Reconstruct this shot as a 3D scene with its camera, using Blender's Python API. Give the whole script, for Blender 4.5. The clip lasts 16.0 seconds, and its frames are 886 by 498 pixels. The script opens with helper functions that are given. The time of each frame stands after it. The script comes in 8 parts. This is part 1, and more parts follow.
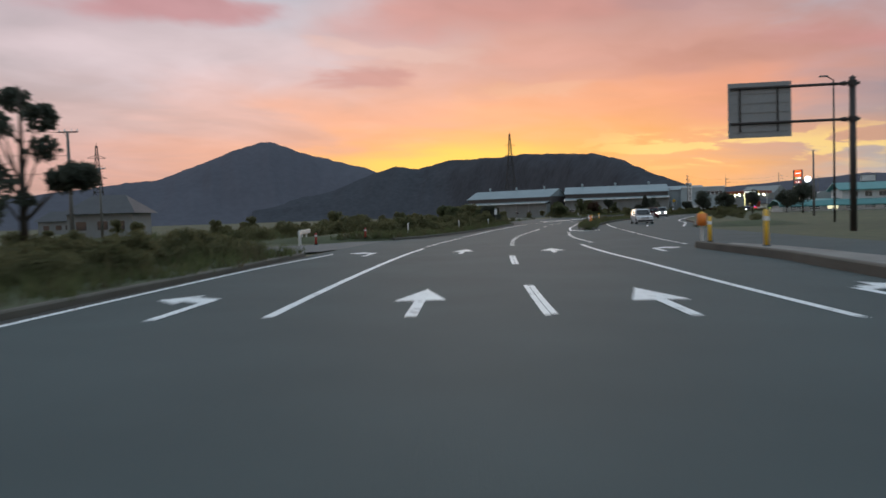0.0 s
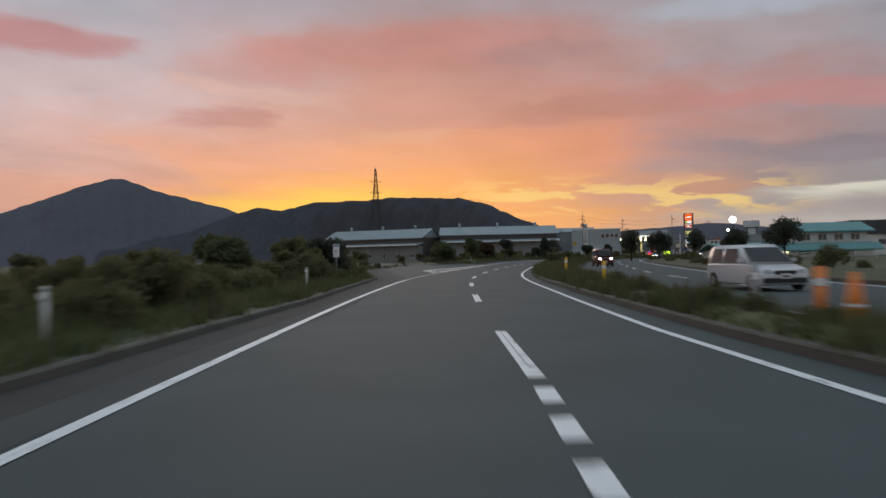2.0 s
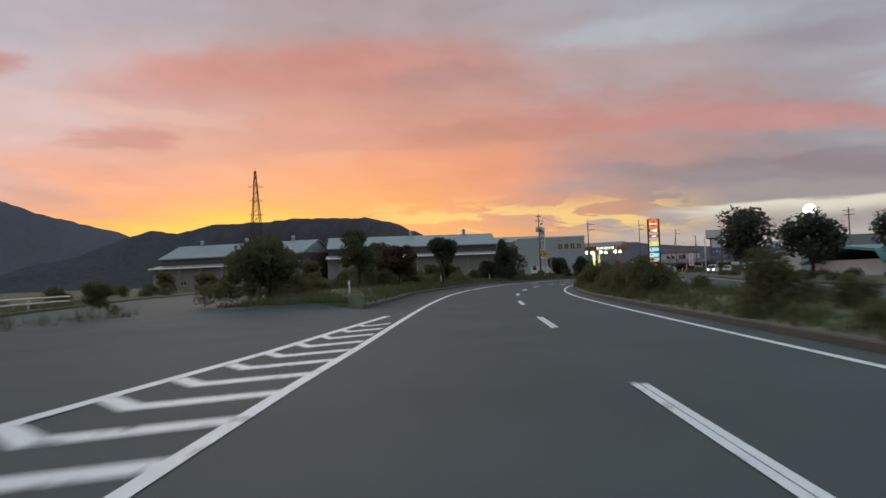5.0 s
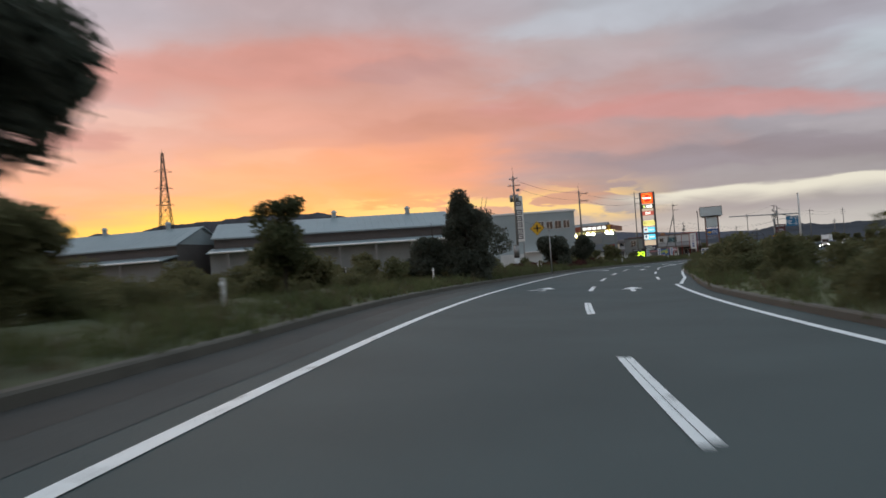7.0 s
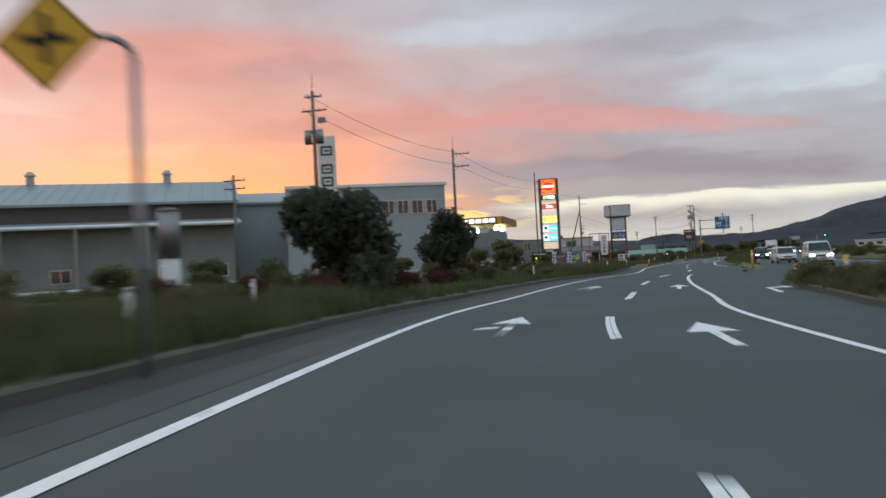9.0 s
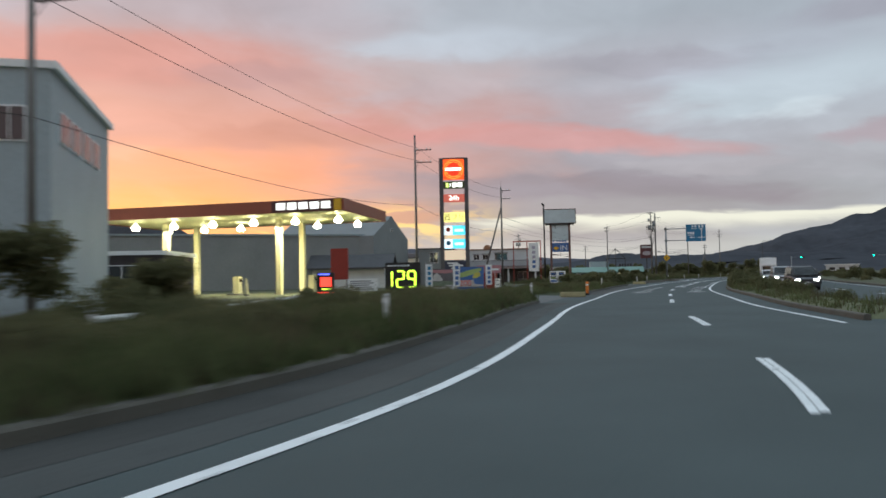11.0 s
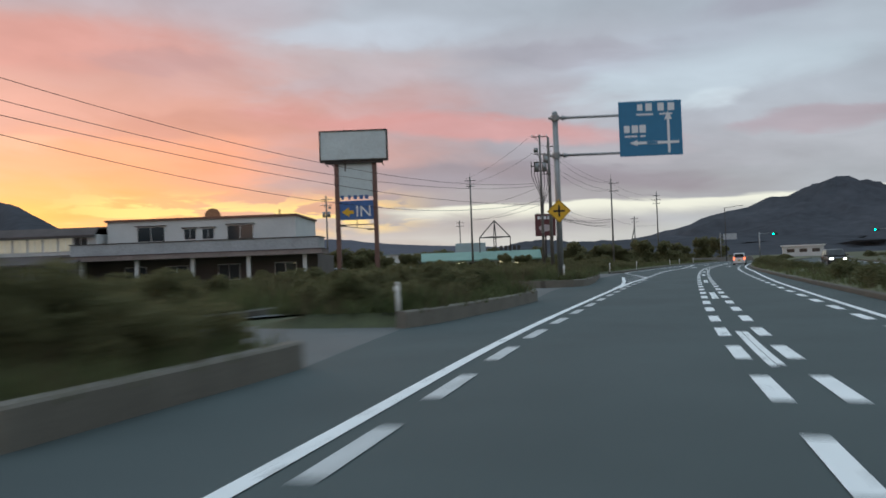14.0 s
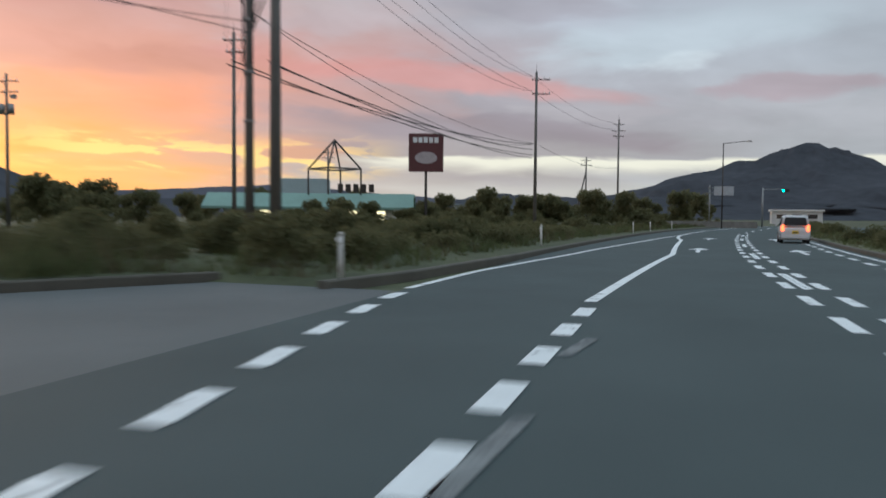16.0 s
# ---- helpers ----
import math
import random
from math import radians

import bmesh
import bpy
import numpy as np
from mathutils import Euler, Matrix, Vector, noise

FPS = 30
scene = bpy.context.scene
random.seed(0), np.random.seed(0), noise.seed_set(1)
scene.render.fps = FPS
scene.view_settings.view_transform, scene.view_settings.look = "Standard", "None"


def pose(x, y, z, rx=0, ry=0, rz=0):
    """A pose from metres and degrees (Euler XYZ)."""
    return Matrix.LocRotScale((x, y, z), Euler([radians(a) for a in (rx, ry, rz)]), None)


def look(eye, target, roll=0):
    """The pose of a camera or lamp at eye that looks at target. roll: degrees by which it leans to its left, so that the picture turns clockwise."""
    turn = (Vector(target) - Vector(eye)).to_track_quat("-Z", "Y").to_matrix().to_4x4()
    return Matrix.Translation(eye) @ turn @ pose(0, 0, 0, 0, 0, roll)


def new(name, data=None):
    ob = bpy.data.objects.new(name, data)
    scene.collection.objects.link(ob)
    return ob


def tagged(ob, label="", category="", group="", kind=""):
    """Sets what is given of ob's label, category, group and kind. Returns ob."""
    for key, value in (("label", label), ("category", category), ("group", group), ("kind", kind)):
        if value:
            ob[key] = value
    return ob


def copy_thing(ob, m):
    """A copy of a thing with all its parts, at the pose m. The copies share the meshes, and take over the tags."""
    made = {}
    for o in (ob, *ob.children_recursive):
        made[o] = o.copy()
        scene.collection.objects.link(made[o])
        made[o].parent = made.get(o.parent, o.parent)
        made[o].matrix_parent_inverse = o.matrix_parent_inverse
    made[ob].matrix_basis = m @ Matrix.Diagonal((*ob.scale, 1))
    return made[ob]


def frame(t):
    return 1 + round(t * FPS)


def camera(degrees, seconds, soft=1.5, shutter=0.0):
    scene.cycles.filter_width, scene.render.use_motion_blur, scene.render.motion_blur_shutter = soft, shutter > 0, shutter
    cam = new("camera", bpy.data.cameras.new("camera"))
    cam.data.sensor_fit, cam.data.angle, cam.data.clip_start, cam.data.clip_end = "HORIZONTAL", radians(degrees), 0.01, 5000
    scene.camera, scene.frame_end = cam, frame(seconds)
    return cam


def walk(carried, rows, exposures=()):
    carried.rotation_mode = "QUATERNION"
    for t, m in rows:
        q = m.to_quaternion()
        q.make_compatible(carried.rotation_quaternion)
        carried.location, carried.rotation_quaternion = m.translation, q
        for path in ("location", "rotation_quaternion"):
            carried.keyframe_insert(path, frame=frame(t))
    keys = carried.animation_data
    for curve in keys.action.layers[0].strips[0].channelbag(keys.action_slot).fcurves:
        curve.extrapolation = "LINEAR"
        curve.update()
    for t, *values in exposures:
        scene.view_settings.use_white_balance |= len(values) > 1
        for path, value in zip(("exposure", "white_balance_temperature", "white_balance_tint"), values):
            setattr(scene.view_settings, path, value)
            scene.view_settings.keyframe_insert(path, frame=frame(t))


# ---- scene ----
# The camera and its way along the road
cam = camera(60.0, 16.0, soft=1.6, shutter=0.35)
PATH = [
    (0, -0.01, 0.00, 1.32, 0.08, -2.40, 1.78),
    (0.5, 0.19, 12.43, 1.31, -0.06, -1.32, 2.36),
    (1, 0.90, 25.36, 1.34, -3.21, -0.80, 2.66),
    (1.5, 2.55, 38.56, 1.39, -7.79, -0.70, 2.59),
    (2, 4.93, 53.2, 1.28, -9.90, 0.63, 1.17),
    (2.5, 7.16, 66.93, 1.28, -10.22, 0.86, 1.14),
    (3, 9.44, 80.05, 1.25, -11.41, 1.45, 2.91),
    (3.5, 12.12, 93.24, 1.26, -13.27, 2.04, 3.30),
    (4, 16.09, 107.94, 1.30, -15.27, 2.35, 3.41),
    (4.2, 17.74, 113.59, 1.29, -16.27, 2.06, 2.42),
    (6.3, 34.41, 164.91, 1.29, -17.90, 2.11, 3.08),
    (6.5, 36.80, 170.43, 1.32, -18.31, 2.36, 3.89),
    (7, 42.77, 183.67, 1.30, -19.74, 1.47, 3.99),
    (7.5, 49.24, 196.41, 1.30, -21.90, 1.29, 4.02),
    (8, 56.48, 208.10, 1.26, -24.32, 1.29, 2.26),
    (8.5, 64.10, 220.27, 1.31, -26.07, 1.50, 2.39),
    (9, 72.12, 232.09, 1.31, -28.20, 1.28, 2.92),
    (9.2, 75.40, 236.88, 1.31, -29.19, 1.34, 2.87),
    (9.7, 83.45, 247.2, 1.31, -29.90, 1.55, 2.40),
    (10.2, 92.7, 256.4, 1.31, -30.60, 1.80, 1.90),
    (10.7, 102.25, 265.05, 1.31, -31.30, 2.05, 1.40),
    (11.3, 114.14, 274.19, 1.30, -31.96, 2.28, 0.85),
    (11.5, 118.83, 279.16, 1.37, -32.68, 2.33, 1.06),
    (12, 130.63, 291.08, 1.31, -34.71, 2.44, 0.38),
    (12.5, 142.51, 301.95, 1.30, -35.44, 2.79, -0.14),
    (13, 154.69, 312.37, 1.28, -35.99, 2.81, -0.30),
    (13.5, 167.75, 322.91, 1.29, -36.84, 2.25, 0.77),
    (14, 179.65, 332.07, 1.31, -37.30, 1.22, 2.09),
    (14.5, 192.80, 342.09, 1.30, -38.61, 1.12, 0.25),
    (15, 205.04, 351.03, 1.33, -39.54, 0.52, 2.02),
    (15.5, 216.19, 359.06, 1.28, -40.14, 0.48, 0.60),
    (16, 227.10, 366.94, 1.30, -39.92, -2.47, -0.52),
]
walk(cam, [(t, pose(x, y, z, 90 + pitch, lean, yaw)) for t, x, y, z, yaw, pitch, lean in PATH], exposures=((0.0, 0.0, 6000, 5), (2.0, -0.25, 6300, 8), (3.5, -0.27, 6450, 9), (6.5, 0.08, 6450, 9), (7.5, 0.07, 6420, 8), (8.0, 0.22, 6380, 7), (9.0, 0.31, 6300, 6), (12.0, 0.26, 6150, 4), (14.5, 0.28, 6100, 4), (16.0, 0.26, 6100, 4)))

# ---- sky and light ----
def make_world():
    w = bpy.data.worlds.new("dusk_sky")
    scene.world = w
    w.use_nodes = True
    nt = w.node_tree
    nt.nodes.clear()
    N, K = nt.nodes.new, nt.links.new

    def val(op, a, b=None, c=None, clamp=False):
        n = N("ShaderNodeMath")
        n.operation, n.use_clamp = op, clamp
        for i, v in enumerate((a, b, c)):
            if v is None:
                continue
            if isinstance(v, (int, float)):
                n.inputs[i].default_value = v
            else:
                K(v, n.inputs[i])
        return n.outputs[0]

    def smooth(x, lo, hi):
        n = N("ShaderNodeMapRange")
        n.interpolation_type = "SMOOTHSTEP"
        K(x, n.inputs[0])
        n.inputs[1].default_value, n.inputs[2].default_value = lo, hi
        return n.outputs[0]

    def ramp(x, stops):
        n = N("ShaderNodeValToRGB")
        n.color_ramp.interpolation = "EASE"
        el = n.color_ramp.elements
        while len(el) < len(stops):
            el.new(0.5)
        for e, (p, c) in zip(el, stops):
            e.position, e.color = p, (*c, 1)
        K(x, n.inputs[0])
        return n.outputs[0]

    def mix(f, a, b, kind="MIX"):
        n = N("ShaderNodeMix")
        n.data_type, n.blend_type = "RGBA", kind
        for s, v in ((n.inputs[0], f), (n.inputs[6], a), (n.inputs[7], b)):
            if isinstance(v, (int, float)):
                s.default_value = v
            elif isinstance(v, tuple):
                s.default_value = (*v, 1)
            else:
                K(v, s)
        return n.outputs[2]

    tc = N("ShaderNodeTexCoord")
    sep = N("ShaderNodeSeparateXYZ")
    K(tc.outputs["Generated"], sep.inputs[0])
    x, y, z = sep.outputs
    up = val("MAXIMUM", z, 0.0)
    # compass bearing from the sunset, in turns to the right
    bearing = val("DIVIDE", val("ARCTAN2", x, y), math.tau)
    # cloud layer seen in perspective
    div = val("ADD", up, 0.10)
    comb = N("ShaderNodeCombineXYZ")
    K(val("DIVIDE", x, div), comb.inputs[0])
    K(val("DIVIDE", y, div), comb.inputs[1])

    def clouds(scale, detail, sx, sy, turn, seed, rough=0.55, warp=0.5):
        m = N("ShaderNodeMapping")
        K(comb.outputs[0], m.inputs[0])
        m.inputs["Rotation"].default_value[2] = radians(turn)
        m.inputs["Scale"].default_value = (sx, sy, 1)
        m.inputs["Location"].default_value = (seed, seed * 1.7, seed * 0.3)
        n = N("ShaderNodeTexNoise")
        n.inputs["Scale"].default_value, n.inputs["Detail"].default_value = scale, detail
        n.inputs["Roughness"].default_value, n.inputs["Distortion"].default_value = rough, warp
        K(m.outputs[0], n.inputs["Vector"])
        return n.outputs["Fac"]

    big = clouds(0.52, 4, 0.85, 1.25, -14, 3.1, 0.5, 0.5)
    mid = clouds(1.0, 6, 0.85, 1.45, -18, 7.7, 0.55, 0.6)
    fine = clouds(2.6, 6, 0.85, 1.4, -16, 1.3, 0.6, 0.5)
    tex = val("ADD", val("MULTIPLY", big, 0.48), val("ADD", val("MULTIPLY", mid, 0.34), val("MULTIPLY", fine, 0.18)))
    # colours by height, near the sunset and away from it
    warm_lit = ramp(up, ((0.0, (1.0, 0.46, 0.19)), (0.05, (0.98, 0.43, 0.20)), (0.10, (0.84, 0.34, 0.21)), (0.18, (0.67, 0.28, 0.235)), (0.30, (0.55, 0.28, 0.27)), (0.42, (0.42, 0.33, 0.35)), (0.60, (0.52, 0.56, 0.62)), (1.0, (0.58, 0.68, 0.78))))
    warm_gap = ramp(up, ((0.0, (1.0, 0.50, 0.25)), (0.06, (0.84, 0.45, 0.30)), (0.12, (0.57, 0.40, 0.37)), (0.20, (0.47, 0.37, 0.39)), (0.32, (0.40, 0.36, 0.40)), (0.43, (0.36, 0.35, 0.39)), (0.60, (0.50, 0.55, 0.62)), (1.0, (0.56, 0.67, 0.78))))
    cool_lit = ramp(up, ((0.0, (0.55, 0.50, 0.42)), (0.06, (0.60, 0.55, 0.48)), (0.12, (0.34, 0.33, 0.36)), (0.22, (0.39, 0.40, 0.43)), (0.42, (0.37, 0.39, 0.42)), (0.60, (0.54, 0.62, 0.71)), (1.0, (0.58, 0.68, 0.78))))
    cool_gap = ramp(up, ((0.0, (0.30, 0.29, 0.31)), (0.06, (0.35, 0.33, 0.34)), (0.12, (0.245, 0.265, 0.29)), (0.22, (0.25, 0.265, 0.285)), (0.42, (0.265, 0.285, 0.315)), (0.60, (0.48, 0.56, 0.65)), (1.0, (0.56, 0.67, 0.78))))
    f = smooth(tex, 0.44, 0.56)
    thin = val("ADD", val("MULTIPLY", clouds(1.5, 7, 0.85, 1.3, -24, 11.3, 0.6, 0.9), 0.7), val("MULTIPLY", fine, 0.3))
    warm = mix(f, warm_gap, warm_lit)
    cool = mix(f, cool_gap, cool_lit)
    # thin places in the grey deck, and a mauve underside between them
    deck = val("MULTIPLY", smooth(up, 0.13, 0.20), val("SUBTRACT", 1.0, smooth(up, 0.50, 0.62)))
    cool = mix(val("MULTIPLY", deck, val("MULTIPLY", smooth(thin, 0.51, 0.62), 0.75)), cool, (0.50, 0.555, 0.59))
    cool = mix(val("MULTIPLY", deck, val("MULTIPLY", val("SUBTRACT", 1.0, smooth(thin, 0.37, 0.47)), 0.6)), cool, (0.255, 0.225, 0.26))
    # the pink bank leans over to the right of the sunset, high up
    right = smooth(val("ADD", bearing, val("MULTIPLY", up, 0.10)), 0.045, 0.15)
    left = smooth(val("MULTIPLY", bearing, -1.0), 0.07, 0.22)
    sky = mix(right, warm, cool)
    sky = mix(val("MULTIPLY", left, 0.55), sky, cool)
    # the western sky in bearing and height, in degrees: broad colours first
    az = val("MULTIPLY", bearing, 360.0)
    el = val("DIVIDE", val("MULTIPLY", val("ARCSINE", z), 180.0), math.pi)

    def veil(sx, sy, seed, detail, rough=0.55, warp=0.4):
        """Streaky cloud noise, flattened towards the horizon."""
        c = N("ShaderNodeCombineXYZ")
        K(val("MULTIPLY_ADD", az, sx, seed), c.inputs[0])
        K(val("MULTIPLY", val("LOGARITHM", val("ADD", val("MAXIMUM", val("MULTIPLY_ADD", az, 0.05, el), -1.0), 4.0), math.e), sy), c.inputs[1])
        c.inputs[2].default_value = seed
        n = N("ShaderNodeTexNoise")
        n.inputs["Scale"].default_value, n.inputs["Detail"].default_value = 1.0, detail
        n.inputs["Roughness"].default_value, n.inputs["Distortion"].default_value = rough, warp
        K(c.outputs[0], n.inputs["Vector"])
        return n.outputs["Fac"]

    broad, streaks, wisps = veil(0.05, 2.6, 3.7, 3), veil(0.085, 4.6, 9.1, 4, 0.5), veil(0.20, 9.0, 17.3, 4, 0.52)
    az_w = val("MULTIPLY_ADD", val("SUBTRACT", streaks, 0.5), 22.0, az)
    el_w = val("ADD", el, val("ADD", val("MULTIPLY", val("SUBTRACT", broad, 0.5), 3.6), val("MULTIPLY", val("SUBTRACT", wisps, 0.5), 1.9)))
    lin = lambda c, k=1.0: tuple(k * (v / 255 / 12.92 if v < 10 else ((v / 255 + 0.055) / 1.055) ** 2.4) for v in c)

    def row(stops):
        return ramp(val("DIVIDE", val("ADD", az_w, 42.0), 130.0), tuple(((p + 42) / 130, lin(c)) for p, c in stops))

    heights = ((1.5, ((-40, (188, 158, 152)), (-25, (214, 162, 150)), (-12, (238, 166, 132)), (0, (255, 186, 106)), (9, (255, 180, 108)), (18, (246, 176, 116)), (26, (216, 168, 136)), (33, (182, 172, 168)), (45, (184, 180, 176)), (70, (176, 178, 180)))),
               (4.4, ((-40, (190, 160, 156)), (-25, (216, 168, 158)), (-14, (230, 168, 146)), (-5, (250, 174, 118)), (2, (255, 186, 108)), (10, (252, 176, 106)), (18, (244, 172, 118)), (25, (210, 158, 136)), (33, (156, 146, 150)), (70, (160, 160, 166)))),
               (7.6, ((-40, (192, 166, 164)), (-25, (214, 178, 172)), (-15, (226, 178, 166)), (-5, (240, 172, 144)), (4, (246, 172, 134)), (13, (246, 166, 126)), (22, (232, 154, 124)), (31, (186, 144, 140)), (44, (152, 144, 152)), (70, (164, 162, 168)))),
               (11.0, ((-40, (196, 176, 176)), (-24, (218, 192, 192)), (-13, (224, 192, 190)), (-3, (222, 172, 160)), (8, (214, 156, 142)), (19, (206, 148, 134)), (29, (194, 146, 142)), (42, (170, 156, 162)), (54, (168, 168, 176)), (70, (164, 166, 174)))),
               (14.6, ((-40, (190, 176, 178)), (-24, (204, 178, 180)), (-12, (206, 190, 194)), (-4, (204, 176, 176)), (8, (200, 150, 142)), (19, (192, 150, 146)), (29, (182, 164, 166)), (42, (168, 164, 172)), (56, (168, 170, 180)), (70, (164, 168, 176)))),
               (18.8, ((-40, (178, 172, 178)), (-18, (184, 180, 188)), (-5, (184, 174, 182)), (8, (176, 158, 162)), (22, (174, 162, 168)), (36, (164, 166, 174)), (56, (156, 160, 168)), (70, (156, 160, 168)))))
    west = row(heights[0][1])
    for (lo_e, _), (hi_e, stops) in zip(heights, heights[1:]):
        west = mix(smooth(el_w, lo_e, hi_e), west, row(stops))

    def bank(sky_in, a, e, ha, he, tilt, colour, amount, k=1.0):
        """One long cloud bank or gap: bearing, height, half sizes, slope."""
        da = val("DIVIDE", val("SUBTRACT", az_w, a), ha)
        de = val("DIVIDE", val("SUBTRACT", val("SUBTRACT", el_w, e), val("MULTIPLY", val("SUBTRACT", az, a), tilt)), he)
        d = val("SQRT", val("ADD", val("MULTIPLY", da, da), val("MULTIPLY", de, de)))
        return mix(val("MULTIPLY", val("SUBTRACT", 1.0, smooth(d, 0.45, 1.15)), amount), sky_in, lin(colour, k))

    for a_, e_, ha_, he_, tilt_, c_, f_ in (
            (-18, 12.0, 13, 1.8, 0.02, (226, 200, 200), 0.6), (-19, 14.8, 9, 1.4, 0.03, (208, 142, 142), 0.8), (-6, 10.4, 4.5, 1.0, 0.03, (210, 150, 144), 0.75), (-3, 12.4, 6, 0.6, -0.1, (236, 192, 180), 0.6),
            (8, 14.8, 15, 2.1, 0.03, (212, 146, 136), 0.75), (16, 14.0, 6, 0.8, 0.08, (182, 142, 142), 0.5), (29, 13.4, 6, 1.2, 0.12, (190, 170, 174), 0.6), (22, 10.4, 10, 1.1, 0.05, (204, 142, 128), 0.6),
            (6, 9.2, 6, 0.7, 0.0, (244, 186, 156), 0.5), (39, 9.9, 17, 1.1, -0.09, (208, 142, 138), 0.7), (42, 6.4, 13, 1.2, -0.05, (146, 134, 144), 0.75), (34, 17.0, 8, 1.3, 0.05, (186, 190, 200), 0.7),
            (45, 15.0, 10, 1.0, -0.03, (154, 146, 156), 0.5), (57, 12.6, 11, 2.0, 0.10, (186, 194, 202), 0.7), (58, 11.2, 4.0, 1.0, 0.1, (206, 212, 218), 0.5), (62, 16.8, 9, 1.1, 0.05, (152, 146, 158), 0.6), (65, 8.9, 5, 0.8, 0.03, (166, 142, 150), 0.6), (52, 7.6, 7, 0.7, 0.0, (176, 168, 174), 0.5)):
        west = bank(west, a_, e_, ha_, he_, tilt_, c_, f_, 0.93)
    # soft light and shade across the banks
    tone = N("ShaderNodeMapRange")
    K(val("ADD", val("MULTIPLY", streaks, 0.6), val("MULTIPLY", wisps, 0.4)), tone.inputs[0])
    tone.inputs[1].default_value, tone.inputs[2].default_value, tone.inputs[3].default_value, tone.inputs[4].default_value = 0.36, 0.64, 0.91, 1.09
    scaled = N("ShaderNodeVectorMath")
    scaled.operation = "SCALE"
    K(west, scaled.inputs[0])
    K(tone.outputs[0], scaled.inputs["Scale"])
    west = scaled.outputs[0]
    # pale clear slit under the grey deck, with a crisp upper edge that sinks to the right
    edge = val("ADD", el, val("ADD", val("MULTIPLY", val("SUBTRACT", wisps, 0.5), 0.9), val("ADD", val("MULTIPLY", val("SUBTRACT", broad, 0.5), 1.2), val("MULTIPLY", val("SUBTRACT", az, 40.0), 0.012))))
    slit = val("MULTIPLY", val("SUBTRACT", 1.0, smooth(edge, 4.25, 4.55)), smooth(edge, 3.1, 4.1))
    slit = val("MULTIPLY", slit, val("MULTIPLY", smooth(az_w, 27, 37), val("SUBTRACT", 1.0, smooth(az, 66, 90))))
    west = mix(val("MULTIPLY", slit, 0.92), west, lin((228, 222, 206)))
    # golden edges of broken cloud beside the sunset
    gold = val("MULTIPLY", smooth(wisps, 0.50, 0.58), val("MULTIPLY", smooth(el_w, 2.6, 3.6), val("SUBTRACT", 1.0, smooth(el_w, 4.6, 6.4))))
    gold = val("MULTIPLY", gold, val("MULTIPLY", smooth(az, 8, 16), val("SUBTRACT", 1.0, smooth(az, 30, 38))))
    west = mix(val("MULTIPLY", gold, 0.8), west, lin((255, 214, 132)))
    # glow on the ridge where the sun went down
    glow = val("MULTIPLY", val("SUBTRACT", 1.0, smooth(el_w, 4.0, 5.6)), val("SUBTRACT", 1.0, smooth(val("ABSOLUTE", val("SUBTRACT", az, 0.0)), 3.0, 12.0)))
    west = mix(val("MULTIPLY", glow, 0.75), west, lin((255, 212, 96)))
    inside = val("MULTIPLY", val("SUBTRACT", 1.0, smooth(el, 20.5, 27.0)), val("MULTIPLY", smooth(az, -50, -38), val("SUBTRACT", 1.0, smooth(az, 76, 92))))
    sky = mix(inside, sky, west)
    bg = N("ShaderNodeBackground")
    K(sky, bg.inputs[0])
    bg.inputs[1].default_value = 1.0
    nish = N("ShaderNodeTexSky")
    nish.sky_type, nish.sun_disc = "NISHITA", False
    nish.sun_elevation, nish.sun_rotation = radians(1.5), radians(4)
    bg2 = N("ShaderNodeBackground")
    K(nish.outputs[0], bg2.inputs[0])
    bg2.inputs[1].default_value = 0.015
    add = N("ShaderNodeAddShader")
    K(bg.outputs[0], add.inputs[0])
    K(bg2.outputs[0], add.inputs[1])
    out = N("ShaderNodeOutputWorld")
    K(add.outputs[0], out.inputs[0])


make_world()
sun_data = bpy.data.lights.new("sun", "SUN")
sun_data.energy, sun_data.angle, sun_data.color = 0.5, radians(20), (1.0, 0.78, 0.62)
sun = new("sun", sun_data)
sun.matrix_world = look((0, 0, 50), (-0.07 * 100, -100, 36))
scene.view_settings.exposure = 0.0

# ---- materials ----
MATS = {}


